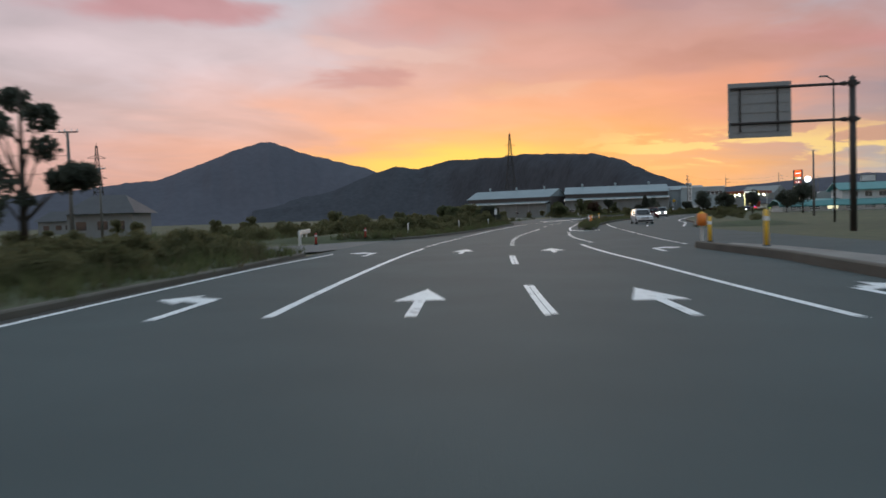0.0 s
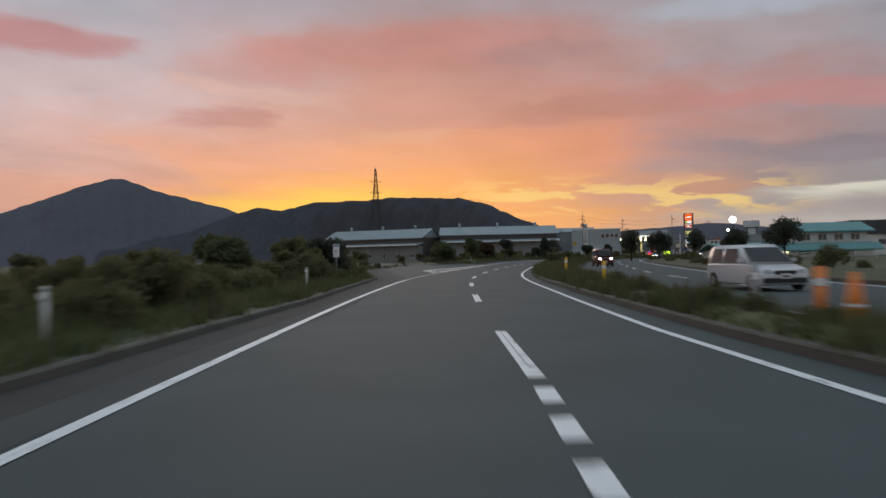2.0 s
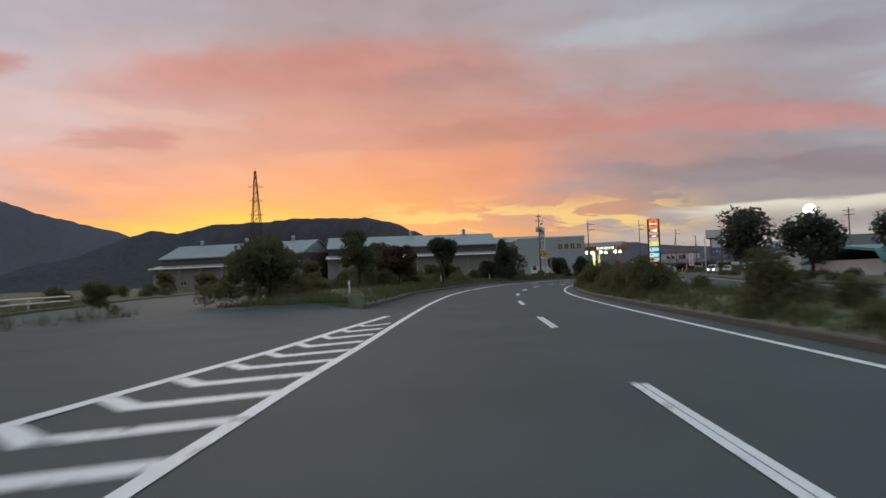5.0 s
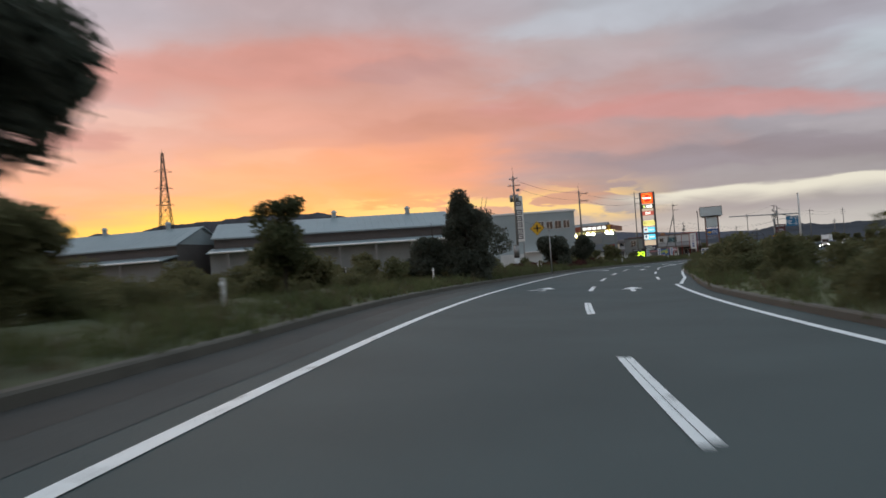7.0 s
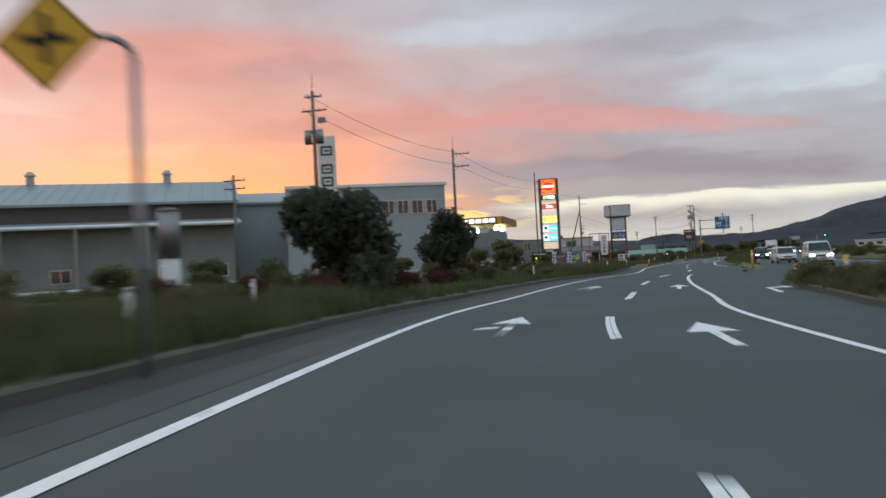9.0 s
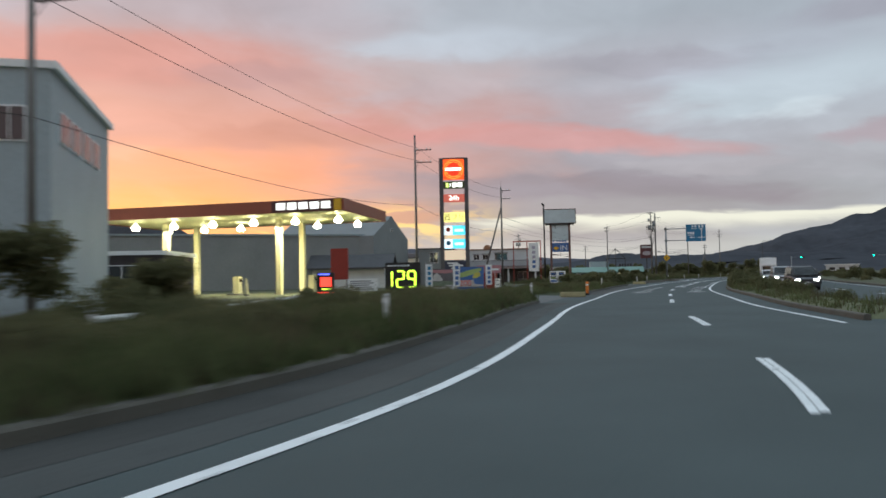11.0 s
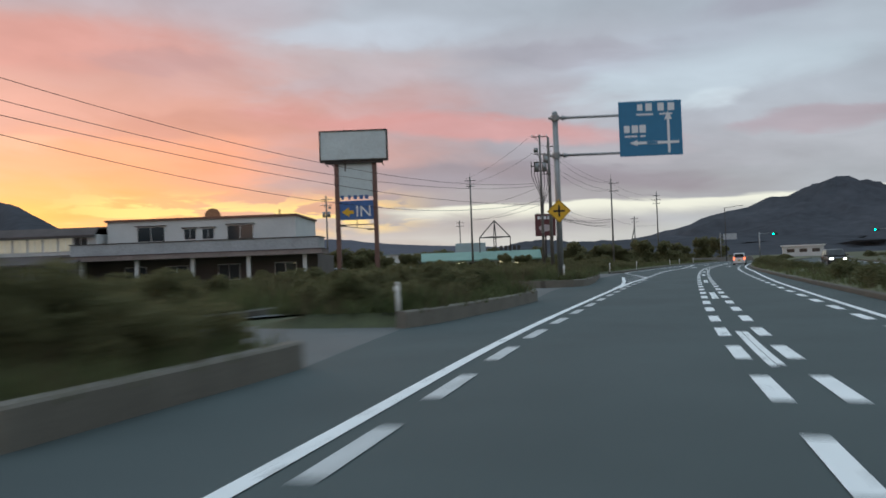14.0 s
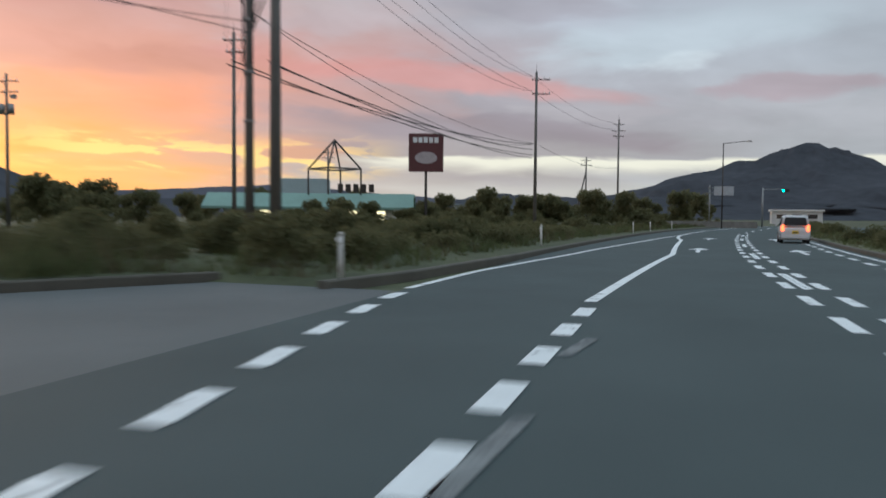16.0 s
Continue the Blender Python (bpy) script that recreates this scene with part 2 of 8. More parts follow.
def mat(name, color, rough=0.7, metal=0.0, var=0.25, scale=3.0, fine=40.0, bump=0.15, emit=0.0, tint=None, rand=0.0, spec=0.5, stretch=None, wear=0.0, thin=0.0):
    """A painted or natural surface: two scales of tone, fine relief, optional glow and tone by object."""
    if name in MATS:
        return MATS[name]
    m = bpy.data.materials.new(name)
    MATS[name] = m
    m.use_nodes = True
    nt = m.node_tree
    p = nt.nodes["Principled BSDF"]
    N, K = nt.nodes.new, nt.links.new
    p.inputs["Roughness"].default_value, p.inputs["Metallic"].default_value = rough, metal
    p.inputs["Specular IOR Level"].default_value = spec
    tc = N("ShaderNodeTexCoord")
    src = tc.outputs["Object"]
    if stretch:
        mp = N("ShaderNodeMapping")
        mp.inputs["Scale"].default_value = stretch
        K(src, mp.inputs[0])
        src = mp.outputs[0]
    a, b = N("ShaderNodeTexNoise"), N("ShaderNodeTexNoise")
    for n, s, d in ((a, scale, 4), (b, fine, 3)):
        K(src, n.inputs["Vector"])
        n.inputs["Scale"].default_value, n.inputs["Detail"].default_value = s, d
    add = N("ShaderNodeMath")
    add.operation = "ADD"
    K(a.outputs["Fac"], add.inputs[0])
    K(b.outputs["Fac"], add.inputs[1])
    fac = add.outputs[0]
    if rand:
        oi = N("ShaderNodeObjectInfo")
        ra = N("ShaderNodeMath")
        ra.operation, ra.inputs[1].default_value = "MULTIPLY_ADD", rand
        K(oi.outputs["Random"], ra.inputs[0])
        K(fac, ra.inputs[2])
        fac = ra.outputs[0]
    mr = N("ShaderNodeMapRange")
    mr.inputs[1].default_value, mr.inputs[2].default_value = 0.6, 1.4 + rand
    K(fac, mr.inputs[0])
    mx = N("ShaderNodeMix")
    mx.data_type = "RGBA"
    t = tint or color
    mx.inputs[6].default_value = (*(c * (1 - var) for c in color), 1)
    mx.inputs[7].default_value = (*(min(1, c * (1 + var)) for c in t), 1)
    K(mr.outputs[0], mx.inputs[0])
    out = mx.outputs[2]
    if wear:
        # chips where the asphalt shows through
        wn = N("ShaderNodeTexNoise")
        K(src, wn.inputs["Vector"])
        wn.inputs["Scale"].default_value, wn.inputs["Detail"].default_value, wn.inputs["Roughness"].default_value = 3.2, 7, 0.7
        wr = N("ShaderNodeMapRange")
        wr.inputs[1].default_value, wr.inputs[2].default_value = wear, wear + 0.06
        K(wn.outputs["Fac"], wr.inputs[0])
        wm = N("ShaderNodeMix")
        wm.data_type = "RGBA"
        wm.inputs[6].default_value = (0.10, 0.11, 0.115, 1)
        K(wr.outputs[0], wm.inputs[0])
        K(out, wm.inputs[7])
        out = wm.outputs[2]
    K(out, p.inputs["Base Color"])
    if bump:
        bp = N("ShaderNodeBump")
        bp.inputs["Strength"].default_value, bp.inputs["Distance"].default_value = bump, 0.02
        K(b.outputs["Fac"], bp.inputs["Height"])
        K(bp.outputs[0], p.inputs["Normal"])
    if thin:
        # leaves pass part of the sky's light
        tl, ms = N("ShaderNodeBsdfTranslucent"), N("ShaderNodeMixShader")
        K(out, tl.inputs["Color"])
        ms.inputs[0].default_value = thin
        K(p.outputs[0], ms.inputs[1])
        K(tl.outputs[0], ms.inputs[2])
        K(ms.outputs[0], nt.nodes["Material Output"].inputs["Surface"])
    if emit:
        p.inputs["Emission Color"].default_value = (*color, 1)
        p.inputs["Emission Strength"].default_value = emit
    return m


ASPHALT = mat("asphalt", (0.070, 0.089, 0.090), 0.8, var=0.22, scale=0.35, fine=60, bump=0.25, spec=0.2)
ASPHALT_OLD = mat("asphalt_worn", (0.105, 0.115, 0.115), 0.85, var=0.22, scale=0.5, fine=50, bump=0.3)
CONCRETE = mat("concrete", (0.20, 0.195, 0.18), 0.85, var=0.3, scale=1.5, fine=30, bump=0.3)
KERB_TALL = mat("pale_kerb_concrete", (0.145, 0.135, 0.112), 0.9, var=0.35, scale=1.2, fine=25, bump=0.3, rand=0.3)
GUTTER_SOFT = mat("dirty_asphalt", (0.056, 0.062, 0.060), 0.95, var=0.3, scale=0.5, fine=20, bump=0.3)
GUTTER = mat("gutter_dirt", (0.042, 0.043, 0.040), 0.95, var=0.35, scale=0.6, fine=18, bump=0.3)
KERB = mat("kerb_concrete", (0.098, 0.092, 0.076), 0.9, var=0.35, scale=1.2, fine=25, bump=0.3, rand=0.3)
PAINT = mat("road_paint", (0.78, 0.81, 0.81), 0.6, var=0.12, scale=2.5, fine=70, bump=0.2, wear=0.36)
GRASS = mat("grass", (0.084, 0.115, 0.048), 0.9, var=0.5, scale=0.6, fine=12, bump=0.6, tint=(0.115, 0.12, 0.06))
BLADE = mat("grass_blade", (0.100, 0.145, 0.058), 0.9, var=0.5, scale=0.6, fine=12, bump=0.0, tint=(0.125, 0.135, 0.066), spec=0.1, thin=0.55)
SOIL = mat("verge_soil", (0.064, 0.075, 0.040), 0.95, var=0.4, scale=0.7, fine=14, bump=0.6, tint=(0.06, 0.07, 0.03))
FIELD = mat("field", (0.04, 0.062, 0.025), 0.95, var=0.45, scale=0.03, fine=1.2, bump=0.3, tint=(0.07, 0.075, 0.035))
LEAF = mat("leaf", (0.105, 0.122, 0.068), 0.75, var=0.5, scale=0.8, fine=9, bump=0.0, tint=(0.11, 0.12, 0.06), rand=0.3, spec=0.1, thin=0.5)
LEAF_DARK = mat("leaf_dark", (0.090, 0.100, 0.078), 0.75, var=0.5, scale=0.8, fine=9, bump=0.0, spec=0.15, thin=0.5)
SHRUB = mat("shrub_leaf", (0.112, 0.145, 0.066), 0.8, var=0.5, scale=0.6, fine=6, bump=0.0, tint=(0.150, 0.140, 0.075), rand=0.5, spec=0.1, thin=0.55)
LEAF_WINE = mat("wine_leaf", (0.075, 0.030, 0.030), 0.8, var=0.5, scale=0.8, fine=8, bump=0.0, tint=(0.10, 0.045, 0.040), rand=0.3, spec=0.1, thin=0.35)
LEAF_RED = mat("reddish_leaf", (0.085, 0.062, 0.045), 0.8, var=0.5, scale=0.8, fine=8, bump=0.0, tint=(0.115, 0.070, 0.050), rand=0.3, spec=0.1, thin=0.4)
BARK = mat("bark", (0.045, 0.035, 0.025), 0.9, var=0.35, scale=4, fine=30, bump=0.5)
# woods tinted blue-grey: some haze is painted into the colour
HILL_HAZED = mat("hazed_wooded_hill", (0.070, 0.074, 0.084), 1.0, var=0.25, scale=0.006, fine=0.05, bump=0.0, spec=0.0)
# distance haze is mixed into this base colour, hence the pale blue-grey
HILL_FAR_HAZED = mat("hazed_far_hill", (0.108, 0.110, 0.130), 1.0, var=0.12, scale=0.003, fine=0.03, bump=0.0, spec=0.0)
STEEL = mat("galvanised_steel", (0.28, 0.29, 0.29), 0.5, 0.6, var=0.2, scale=2, fine=20, bump=0.05)
STEEL_DARK = mat("dark_steel", (0.05, 0.045, 0.042), 0.6, 0.3, var=0.25, scale=2, fine=20, bump=0.05)
POLE = mat("pole_concrete", (0.15, 0.145, 0.135), 0.8, var=0.2, scale=1, fine=20, bump=0.1)
WHITE = mat("white_paint", (0.80, 0.81, 0.80), 0.5, var=0.08, scale=1.2, fine=20, bump=0.03)
POST_WHITE = mat("post_white", (0.60, 0.60, 0.57), 0.6, var=0.12, scale=2, fine=20, bump=0.03)
BLACK = mat("black_rubber", (0.015, 0.015, 0.015), 0.8, var=0.2)
CABLE = mat("cable", (0.02, 0.02, 0.02), 0.7, var=0.1, bump=0)
YELLOW = mat("sign_yellow", (0.72, 0.42, 0.02), 0.45, var=0.08, bump=0.0)
BLUE = mat("sign_blue", (0.025, 0.18, 0.34), 0.45, var=0.08, bump=0.0)
SIGN_BACK = mat("sign_back", (0.30, 0.31, 0.31), 0.6, 0.3, var=0.12, scale=1, fine=12, bump=0.05)
ORANGE = mat("orange_plastic", (0.75, 0.22, 0.03), 0.5, var=0.1, bump=0.0)
RED = mat("red_paint", (0.30, 0.035, 0.02), 0.55, var=0.2, bump=0.05)
CLAD = mat("wall_cladding", (0.34, 0.40, 0.42), 0.6, var=0.12, scale=0.3, fine=6, bump=0.05)
CLAD_GREY = mat("grey_cladding", (0.22, 0.235, 0.235), 0.7, var=0.15, scale=0.3, fine=6, bump=0.05)
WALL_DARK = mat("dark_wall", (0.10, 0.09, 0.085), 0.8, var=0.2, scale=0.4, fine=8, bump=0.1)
ROOF_METAL = mat("metal_roof", (0.25, 0.31, 0.33), 0.45, 0.35, var=0.15, scale=0.2, fine=4, bump=0.05)
ROOF_TILE = mat("roof_tile", (0.05, 0.05, 0.055), 0.6, var=0.25, scale=1, fine=10, bump=0.3)
TEAL = mat("teal_roof", (0.10, 0.26, 0.26), 0.55, var=0.15, scale=0.3, fine=5, bump=0.05)
RENDER_WHITE = mat("white_render", (0.60, 0.62, 0.62), 0.8, var=0.12, scale=0.4, fine=10, bump=0.1)
GLASS = mat("window_glass", (0.02, 0.025, 0.03), 0.08, var=0.1, bump=0.0, spec=0.8)


# ---- helpers for building ----
def part(name, bm, material, parent=None, label="", smooth=False):
    me = bpy.data.meshes.new(name)
    bm.to_mesh(me)
    bm.free()
    me.materials.append(material)
    if smooth:
        for f in me.polygons:
            f.use_smooth = True
    ob = new(name, me)
    ob.parent = parent
    if label:
        ob["label"] = label
    return ob


def raw(name, verts, faces, material, parent=None, label="", smooth=False):
    me = bpy.data.meshes.new(name)
    me.from_pydata([tuple(map(float, v)) for v in verts], [], [tuple(map(int, f)) for f in faces])
    me.materials.append(material)
    if smooth:
        for f in me.polygons:
            f.use_smooth = True
    me.update()
    ob = new(name, me)
    ob.parent = parent
    if label:
        ob["label"] = label
    return ob


def thing(name, label, category, group="", m=None, kind=""):
    ob = new(name)
    ob.empty_display_size = 0.2
    if m is not None:
        ob.matrix_basis = m
    return tagged(ob, label, category, group, kind)


def box(sx, sy, sz, at=(0, 0, 0), turn=0.0, bevel=0.0, bm=None):
    """A box on its base at the given place."""
    bm = bm or bmesh.new()
    r = bmesh.ops.create_cube(bm, size=1.0, matrix=Matrix.Translation(at) @ Matrix.Rotation(turn, 4, "Z") @ Matrix.Translation((0, 0, sz / 2)) @ Matrix.Diagonal((sx, sy, sz, 1)))
    if bevel:
        es = list({e for v in r["verts"] for e in v.link_edges})
        bmesh.ops.bevel(bm, geom=es, offset=bevel, segments=2, affect="EDGES")
    return bm


def rod(p, q, r1, r2=None, seg=10, bm=None):
    """A round bar from p to q."""
    bm = bm or bmesh.new()
    p, q = Vector(p), Vector(q)
    d = q - p
    m = Matrix.Translation((p + q) / 2) @ d.to_track_quat("Z", "Y").to_matrix().to_4x4()
    bmesh.ops.create_cone(bm, cap_ends=True, segments=seg, radius1=r1, radius2=r1 if r2 is None else r2, depth=d.length, matrix=m)
    return bm


def prism(points, depth, bm=None, m=None):
    """A flat outline in x and z, given depth along y."""
    bm = bm or bmesh.new()
    a = [bm.verts.new((x, -depth / 2, z)) for x, z in points]
    b = [bm.verts.new((x, depth / 2, z)) for x, z in points]
    bm.faces.new(a)
    bm.faces.new(b[::-1])
    for i in range(len(a)):
        j = (i + 1) % len(a)
        bm.faces.new((a[j], a[i], b[i], b[j]))
    bmesh.ops.recalc_face_normals(bm, faces=bm.faces)
    if m is not None:
        bm.transform(m)
    return bm


def words(text, size, material, parent, m, name="lettering", thick=0.004, label="", align="CENTER"):
    cu = bpy.data.curves.new(name, "FONT")
    cu.body, cu.size, cu.extrude = text, size, thick
    cu.align_x, cu.align_y = align, "CENTER"
    tmp = bpy.data.objects.new(name, cu)
    scene.collection.objects.link(tmp)
    me = bpy.data.meshes.new_from_object(tmp.evaluated_get(bpy.context.evaluated_depsgraph_get()))
    bpy.data.objects.remove(tmp)
    me.materials.clear()
    me.materials.append(material)
    ob = new(name, me)
    ob.parent = parent
    ob.matrix_basis = m
    if label:
        ob["label"] = label
    return ob


# ---- the line of the road ----
LINE = [(1.0, -60), (1.1, -30), (1.2, 0), (1.5, 14), (2.6, 30), (4.6, 44.5), (7.0, 59.5), (10.7, 80), (15.1, 100.2), (21.3, 121), (30, 147), (40.8, 176.2), (52.3, 200), (65.4, 220.9), (80.95, 242.5), (89.05, 251.05), (97.4, 259.4), (106.2, 267.3), (115.0, 273.6), (123.4, 281.8), (130.9, 289.5), (139.6, 297.4), (151.2, 307.9), (164.0, 318.2), (183.0, 332.9), (196.7, 343.1), (233, 368), (262, 386), (300, 406), (345, 424), (400, 441), (470, 455)]


def spline(points, n=40):
    p = np.array(points, float)
    p = np.vstack([2 * p[0] - p[1], p, 2 * p[-1] - p[-2]])
    out = []
    for i in range(1, len(p) - 2):
        a, b, c, d = p[i - 1:i + 3]
        for k in range(n):
            u = k / n
            out.append(0.5 * (2 * b + (c - a) * u + (2 * a - 5 * b + 4 * c - d) * u * u + (3 * b - a - 3 * c + d) * u ** 3))
    out.append(p[-2])
    return np.array(out)


AXIS = spline(LINE)
for _ in range(60):
    AXIS[1:-1] = 0.25 * AXIS[:-2] + 0.5 * AXIS[1:-1] + 0.25 * AXIS[2:]
RUN = np.r_[0, np.cumsum(np.linalg.norm(np.diff(AXIS, axis=0), axis=1))]
RUN -= np.interp(0, AXIS[:200, 1], RUN[:200])


# the outer side of the bend is raised: slope along the road
BANK = [(150, 0.0), (165, 0.03), (180, 0.049), (205, 0.058), (225, 0.053), (250, 0.040), (300, 0.005), (330, 0.0)]


def raised(s, o):
    """Height of the banked road and its verge, s along and o to the right."""
    k = np.interp(s, [a for a, _ in BANK], [b for _, b in BANK])
    return k * np.clip(-np.asarray(o), 0, 8) * np.clip((20 + np.asarray(o)) / 10, 0, 1)


def along(s, o=0.0, z=0.0):
    """The place s metres along the road's centre line and o metres to its right."""
    x, y = np.interp(s, RUN, AXIS[:, 0]), np.interp(s, RUN, AXIS[:, 1])
    dx = np.interp(s + 0.6, RUN, AXIS[:, 0]) - np.interp(s - 0.6, RUN, AXIS[:, 0])
    dy = np.interp(s + 0.6, RUN, AXIS[:, 1]) - np.interp(s - 0.6, RUN, AXIS[:, 1])
    n = math.hypot(dx, dy)
    return (float(x + o * dy / n), float(y - o * dx / n), float(z + raised(s, o)))


def heading(s):
    """The road's turn to the left of +y at s, in degrees."""
    a, b = along(s - 1), along(s + 1)
    return math.degrees(math.atan2(-(b[0] - a[0]), b[1] - a[1]))


def on_road(s, o=0.0, z=0.0, turn=0.0):
    return pose(*along(s, o, z), 0, 0, heading(s) + turn)


def lerp(table, s):
    return float(np.interp(s, [a for a, _ in table], [b for _, b in table]))


def strip(name, s0, s1, left, right, z, material, step=2.0, thick=0.0, parent=None, label="", cols=1):
    """A band along the road between two offsets (numbers or tables)."""
    n = max(1, int(math.ceil((s1 - s0) / step)))
    f = lambda v, s: v if isinstance(v, (int, float)) else lerp(v, s)
    verts, faces = [], []
    for i in range(n + 1):
        s = s0 + (s1 - s0) * i / n
        a, b = f(left, s), f(right, s)
        for k in range(cols + 1):
            verts.append(along(s, a + (b - a) * k / cols, z))
    w = cols + 1
    for i in range(n):
        for k in range(cols):
            q = i * w + k
            faces.append((q, q + 1, q + w + 1, q + w))
    if thick:
        base = len(verts)
        verts += [(x, y, zz - thick) for x, y, zz in verts]
        for i in range(n):
            q = i * w
            faces.append((q, q + w, base + q + w, base + q))
            q = i * w + cols
            faces.append((q + w, q, base + q, base + q + w))
        for q0 in (0, n * w):
            for k in range(cols):
                faces.append((q0 + k, q0 + k + 1, base + q0 + k + 1, base + q0 + k) if q0 else (q0 + k + 1, q0 + k, base + q0 + k, base + q0 + k + 1))
    return raw(name, verts, faces, material, parent, label)


def poly(name, pts, z, material, parent=None, label=""):
    """A flat patch from corners given as (s, o)."""
    bm = bmesh.new()
    f = bm.faces.new([bm.verts.new(along(s, o, z)) for s, o in pts])
    bm.normal_update()
    if f.normal.z < 0:
        f.normal_flip()
    return part(name, bm, material, parent, label)


# ---- ground, hills and road surfaces ----
def ground_sheet():
    n, r = 40, 4600.0
    verts, faces = [], []
    for i in range(n + 1):
        for j in range(n + 1):
            u, v = 2 * i / n - 1, 2 * j / n - 1
            verts.append((150 + r * u * abs(u), 250 + r * v * abs(v), -0.08))
    for i in range(n):
        for j in range(n):
            q = i * (n + 1) + j
            faces.append((q, q + n + 1, q + n + 2, q + 1))
    return tagged(raw("ground", verts, faces, FIELD), "flat green fields reaching to the hills", "ground", kind="structure")


ground_sheet()


def ridge(name, bearing0, bearing1, far, crest, material, label, depth=500.0, steps=140, rough=0.014, seed=0.0, foot=None):
    """A wooded ridge: crest heights as angles over bearings, seen from the start of the road."""
    rows = 10
    verts, faces = [], []
    for i in range(steps + 1):
        b = bearing0 + (bearing1 - bearing0) * i / steps
        reach = far if isinstance(far, (int, float)) else lerp(far, b)
        h = reach * math.tan(radians(lerp(crest, b)))
        jag = noise.fractal(Vector((b * 1.7, seed, 0)), 0.6, 2.1, 5) * rough * h + noise.noise(Vector((b * 9, seed, 3))) * 0.008 * h
        for k in range(rows + 1):
            u = k / rows
            rise = math.sin(u * math.pi / 2) ** 1.3
            d = reach - depth * (1 - u)
            bumps = noise.fractal(Vector((b * 0.9, u * 3, seed + 5)), 0.7, 2.0, 4) * 0.10 * h * math.sin(math.pi * u)
            verts.append((d * math.sin(radians(b)), d * math.cos(radians(b)), (h + jag) * rise + bumps - 0.5))
    w = rows + 1
    for i in range(steps):
        for k in range(rows):
            q = i * w + k
            faces.append((q, q + 1, q + w + 1, q + w))
    return tagged(raw(name, verts, faces, material, smooth=True), label, "hill", kind="structure")


# mountain and distant ridge take the colour with haze painted in
ridge("mountain", -42, 6, 4500, [(-42, 1.2), (-34, 1.6), (-27, 2.4), (-23, 2.9), (-20.6, 3.1), (-17.5, 4.2), (-15, 5.25), (-12.6, 5.85), (-10.6, 5.1), (-8, 4.4), (-5.2, 3.6), (-3.5, 2.9), (-2, 2.2), (6, 1.2)], HILL_FAR_HAZED, "wooded mountain with blue-grey haze in its colour, rounded summit", 900, seed=2.0)
ridge("wooded_ridge", -14, 32, [(-2, 3900), (0.5, 3800), (3.1, 3400), (6.2, 2800), (8.8, 2300), (11.3, 1900), (13.2, 1600), (15.5, 1370), (32, 1200)], [(-14, 1.0), (-8.1, 2.2), (-5.1, 3.4), (-3.5, 3.86), (-1.9, 3.6), (0.5, 4.2), (3.1, 4.22), (6.2, 4.45), (8.8, 4.42), (11.3, 4.23), (13.2, 3.7), (15.5, 2.6), (18.6, 1.4), (23.0, 0.8), (32, 0.5)], HILL_HAZED, "dark wooded ridge below the sunset", 500, seed=7.0)
ridge("distant_ridge", 11, 64, 4300, [(11, 1.5), (15, 1.4), (18, 1.4), (22, 1.6), (26, 1.85), (29, 2.05), (33, 1.6), (38, 1.25), (42, 1.05), (50, 0.95), (64, 0.8)], HILL_FAR_HAZED, "faint distant ridge on the horizon", 700, seed=4.0)


def hill_at(name, label, cx, cy, radius, height, seed, shape):
    """A single wooded hill standing over the plain."""
    verts, faces = [(cx, cy, height)], []
    rings, seg = 22, 80
    for i in range(1, rings + 1):
        u = i / rings
        for k in range(seg):
            a = math.tau * k / seg
            n1 = noise.fractal(Vector((math.cos(a) * 1.4 + seed, math.sin(a) * 1.4, u * 1.5)), 0.6, 2.0, 5)
            r = radius * u * (1 + 0.22 * n1)
            h = height * shape(u) * (1 + 0.12 * noise.fractal(Vector((math.cos(a) * 9 * u, math.sin(a) * 9 * u, seed)), 0.6, 2.0, 5))
            verts.append((cx + r * math.cos(a), cy + r * math.sin(a), h - 0.5))
    for k in range(seg):
        faces.append((0, 1 + k, 1 + (k + 1) % seg))
    for i in range(rings - 1):
        for k in range(seg):
            a, b = 1 + i * seg + k, 1 + i * seg + (k + 1) % seg
            faces.append((a, a + seg, b + seg, b))
    return tagged(raw(name, verts, faces, HILL_HAZED, smooth=True), label, "hill", kind="structure")


hill_at("conical_hill", "dark wooded conical hill beyond the fields", 1760, 1080, 640, 153, 3.0, lambda u: 0.97 * max(0, 1 - u) ** 1.6 + 0.05 * math.exp(-((u - 0.09) / 0.04) ** 2))
hill_at("side_summit", "second wooded summit of the conical hill", 1783, 1027, 260, 141, 6.0, lambda u: 0.97 * max(0, 1 - u) ** 1.5 + 0.05 * math.exp(-((u - 0.12) / 0.05) ** 2))
hill_at("low_hill", "low wooded hill beyond the fields", 1290, 1190, 560, 34, 9.0, lambda u: (1 - u * u))
hill_at("knoll", "small dark wooded knoll beyond the fields", 1132, 1300, 130, 38, 5.0, lambda u: (1 - u ** 2.2))

# edges of the carriageway, as offsets along the road
LEFT_EDGE = [(-60, -9.4), (0, -8.2), (10, -7.9), (20, -7.6), (30, -7.7), (44, -8.2), (48, -6.8), (53, -6.0), (58, -5.5), (76, -5.0), (95, -5.6), (102, -6.1), (160, -6.2), (172, -5.9), (184, -6.1), (192, -5.8), (201, -5.7), (214, -6.1), (227, -6.1), (245, -5.9), (258, -5.7), (300, -6.0), (317, -5.85), (334, -6.0), (350, -5.6), (365, -5.7), (375, -6.3), (388, -6.7), (397, -6.2), (402, -5.9), (408, -6.6), (409.5, -6.2), (414, -5.75), (418.3, -5.6), (420, -6.0), (427, -6.6), (440, -6.9), (600, -7.0)]
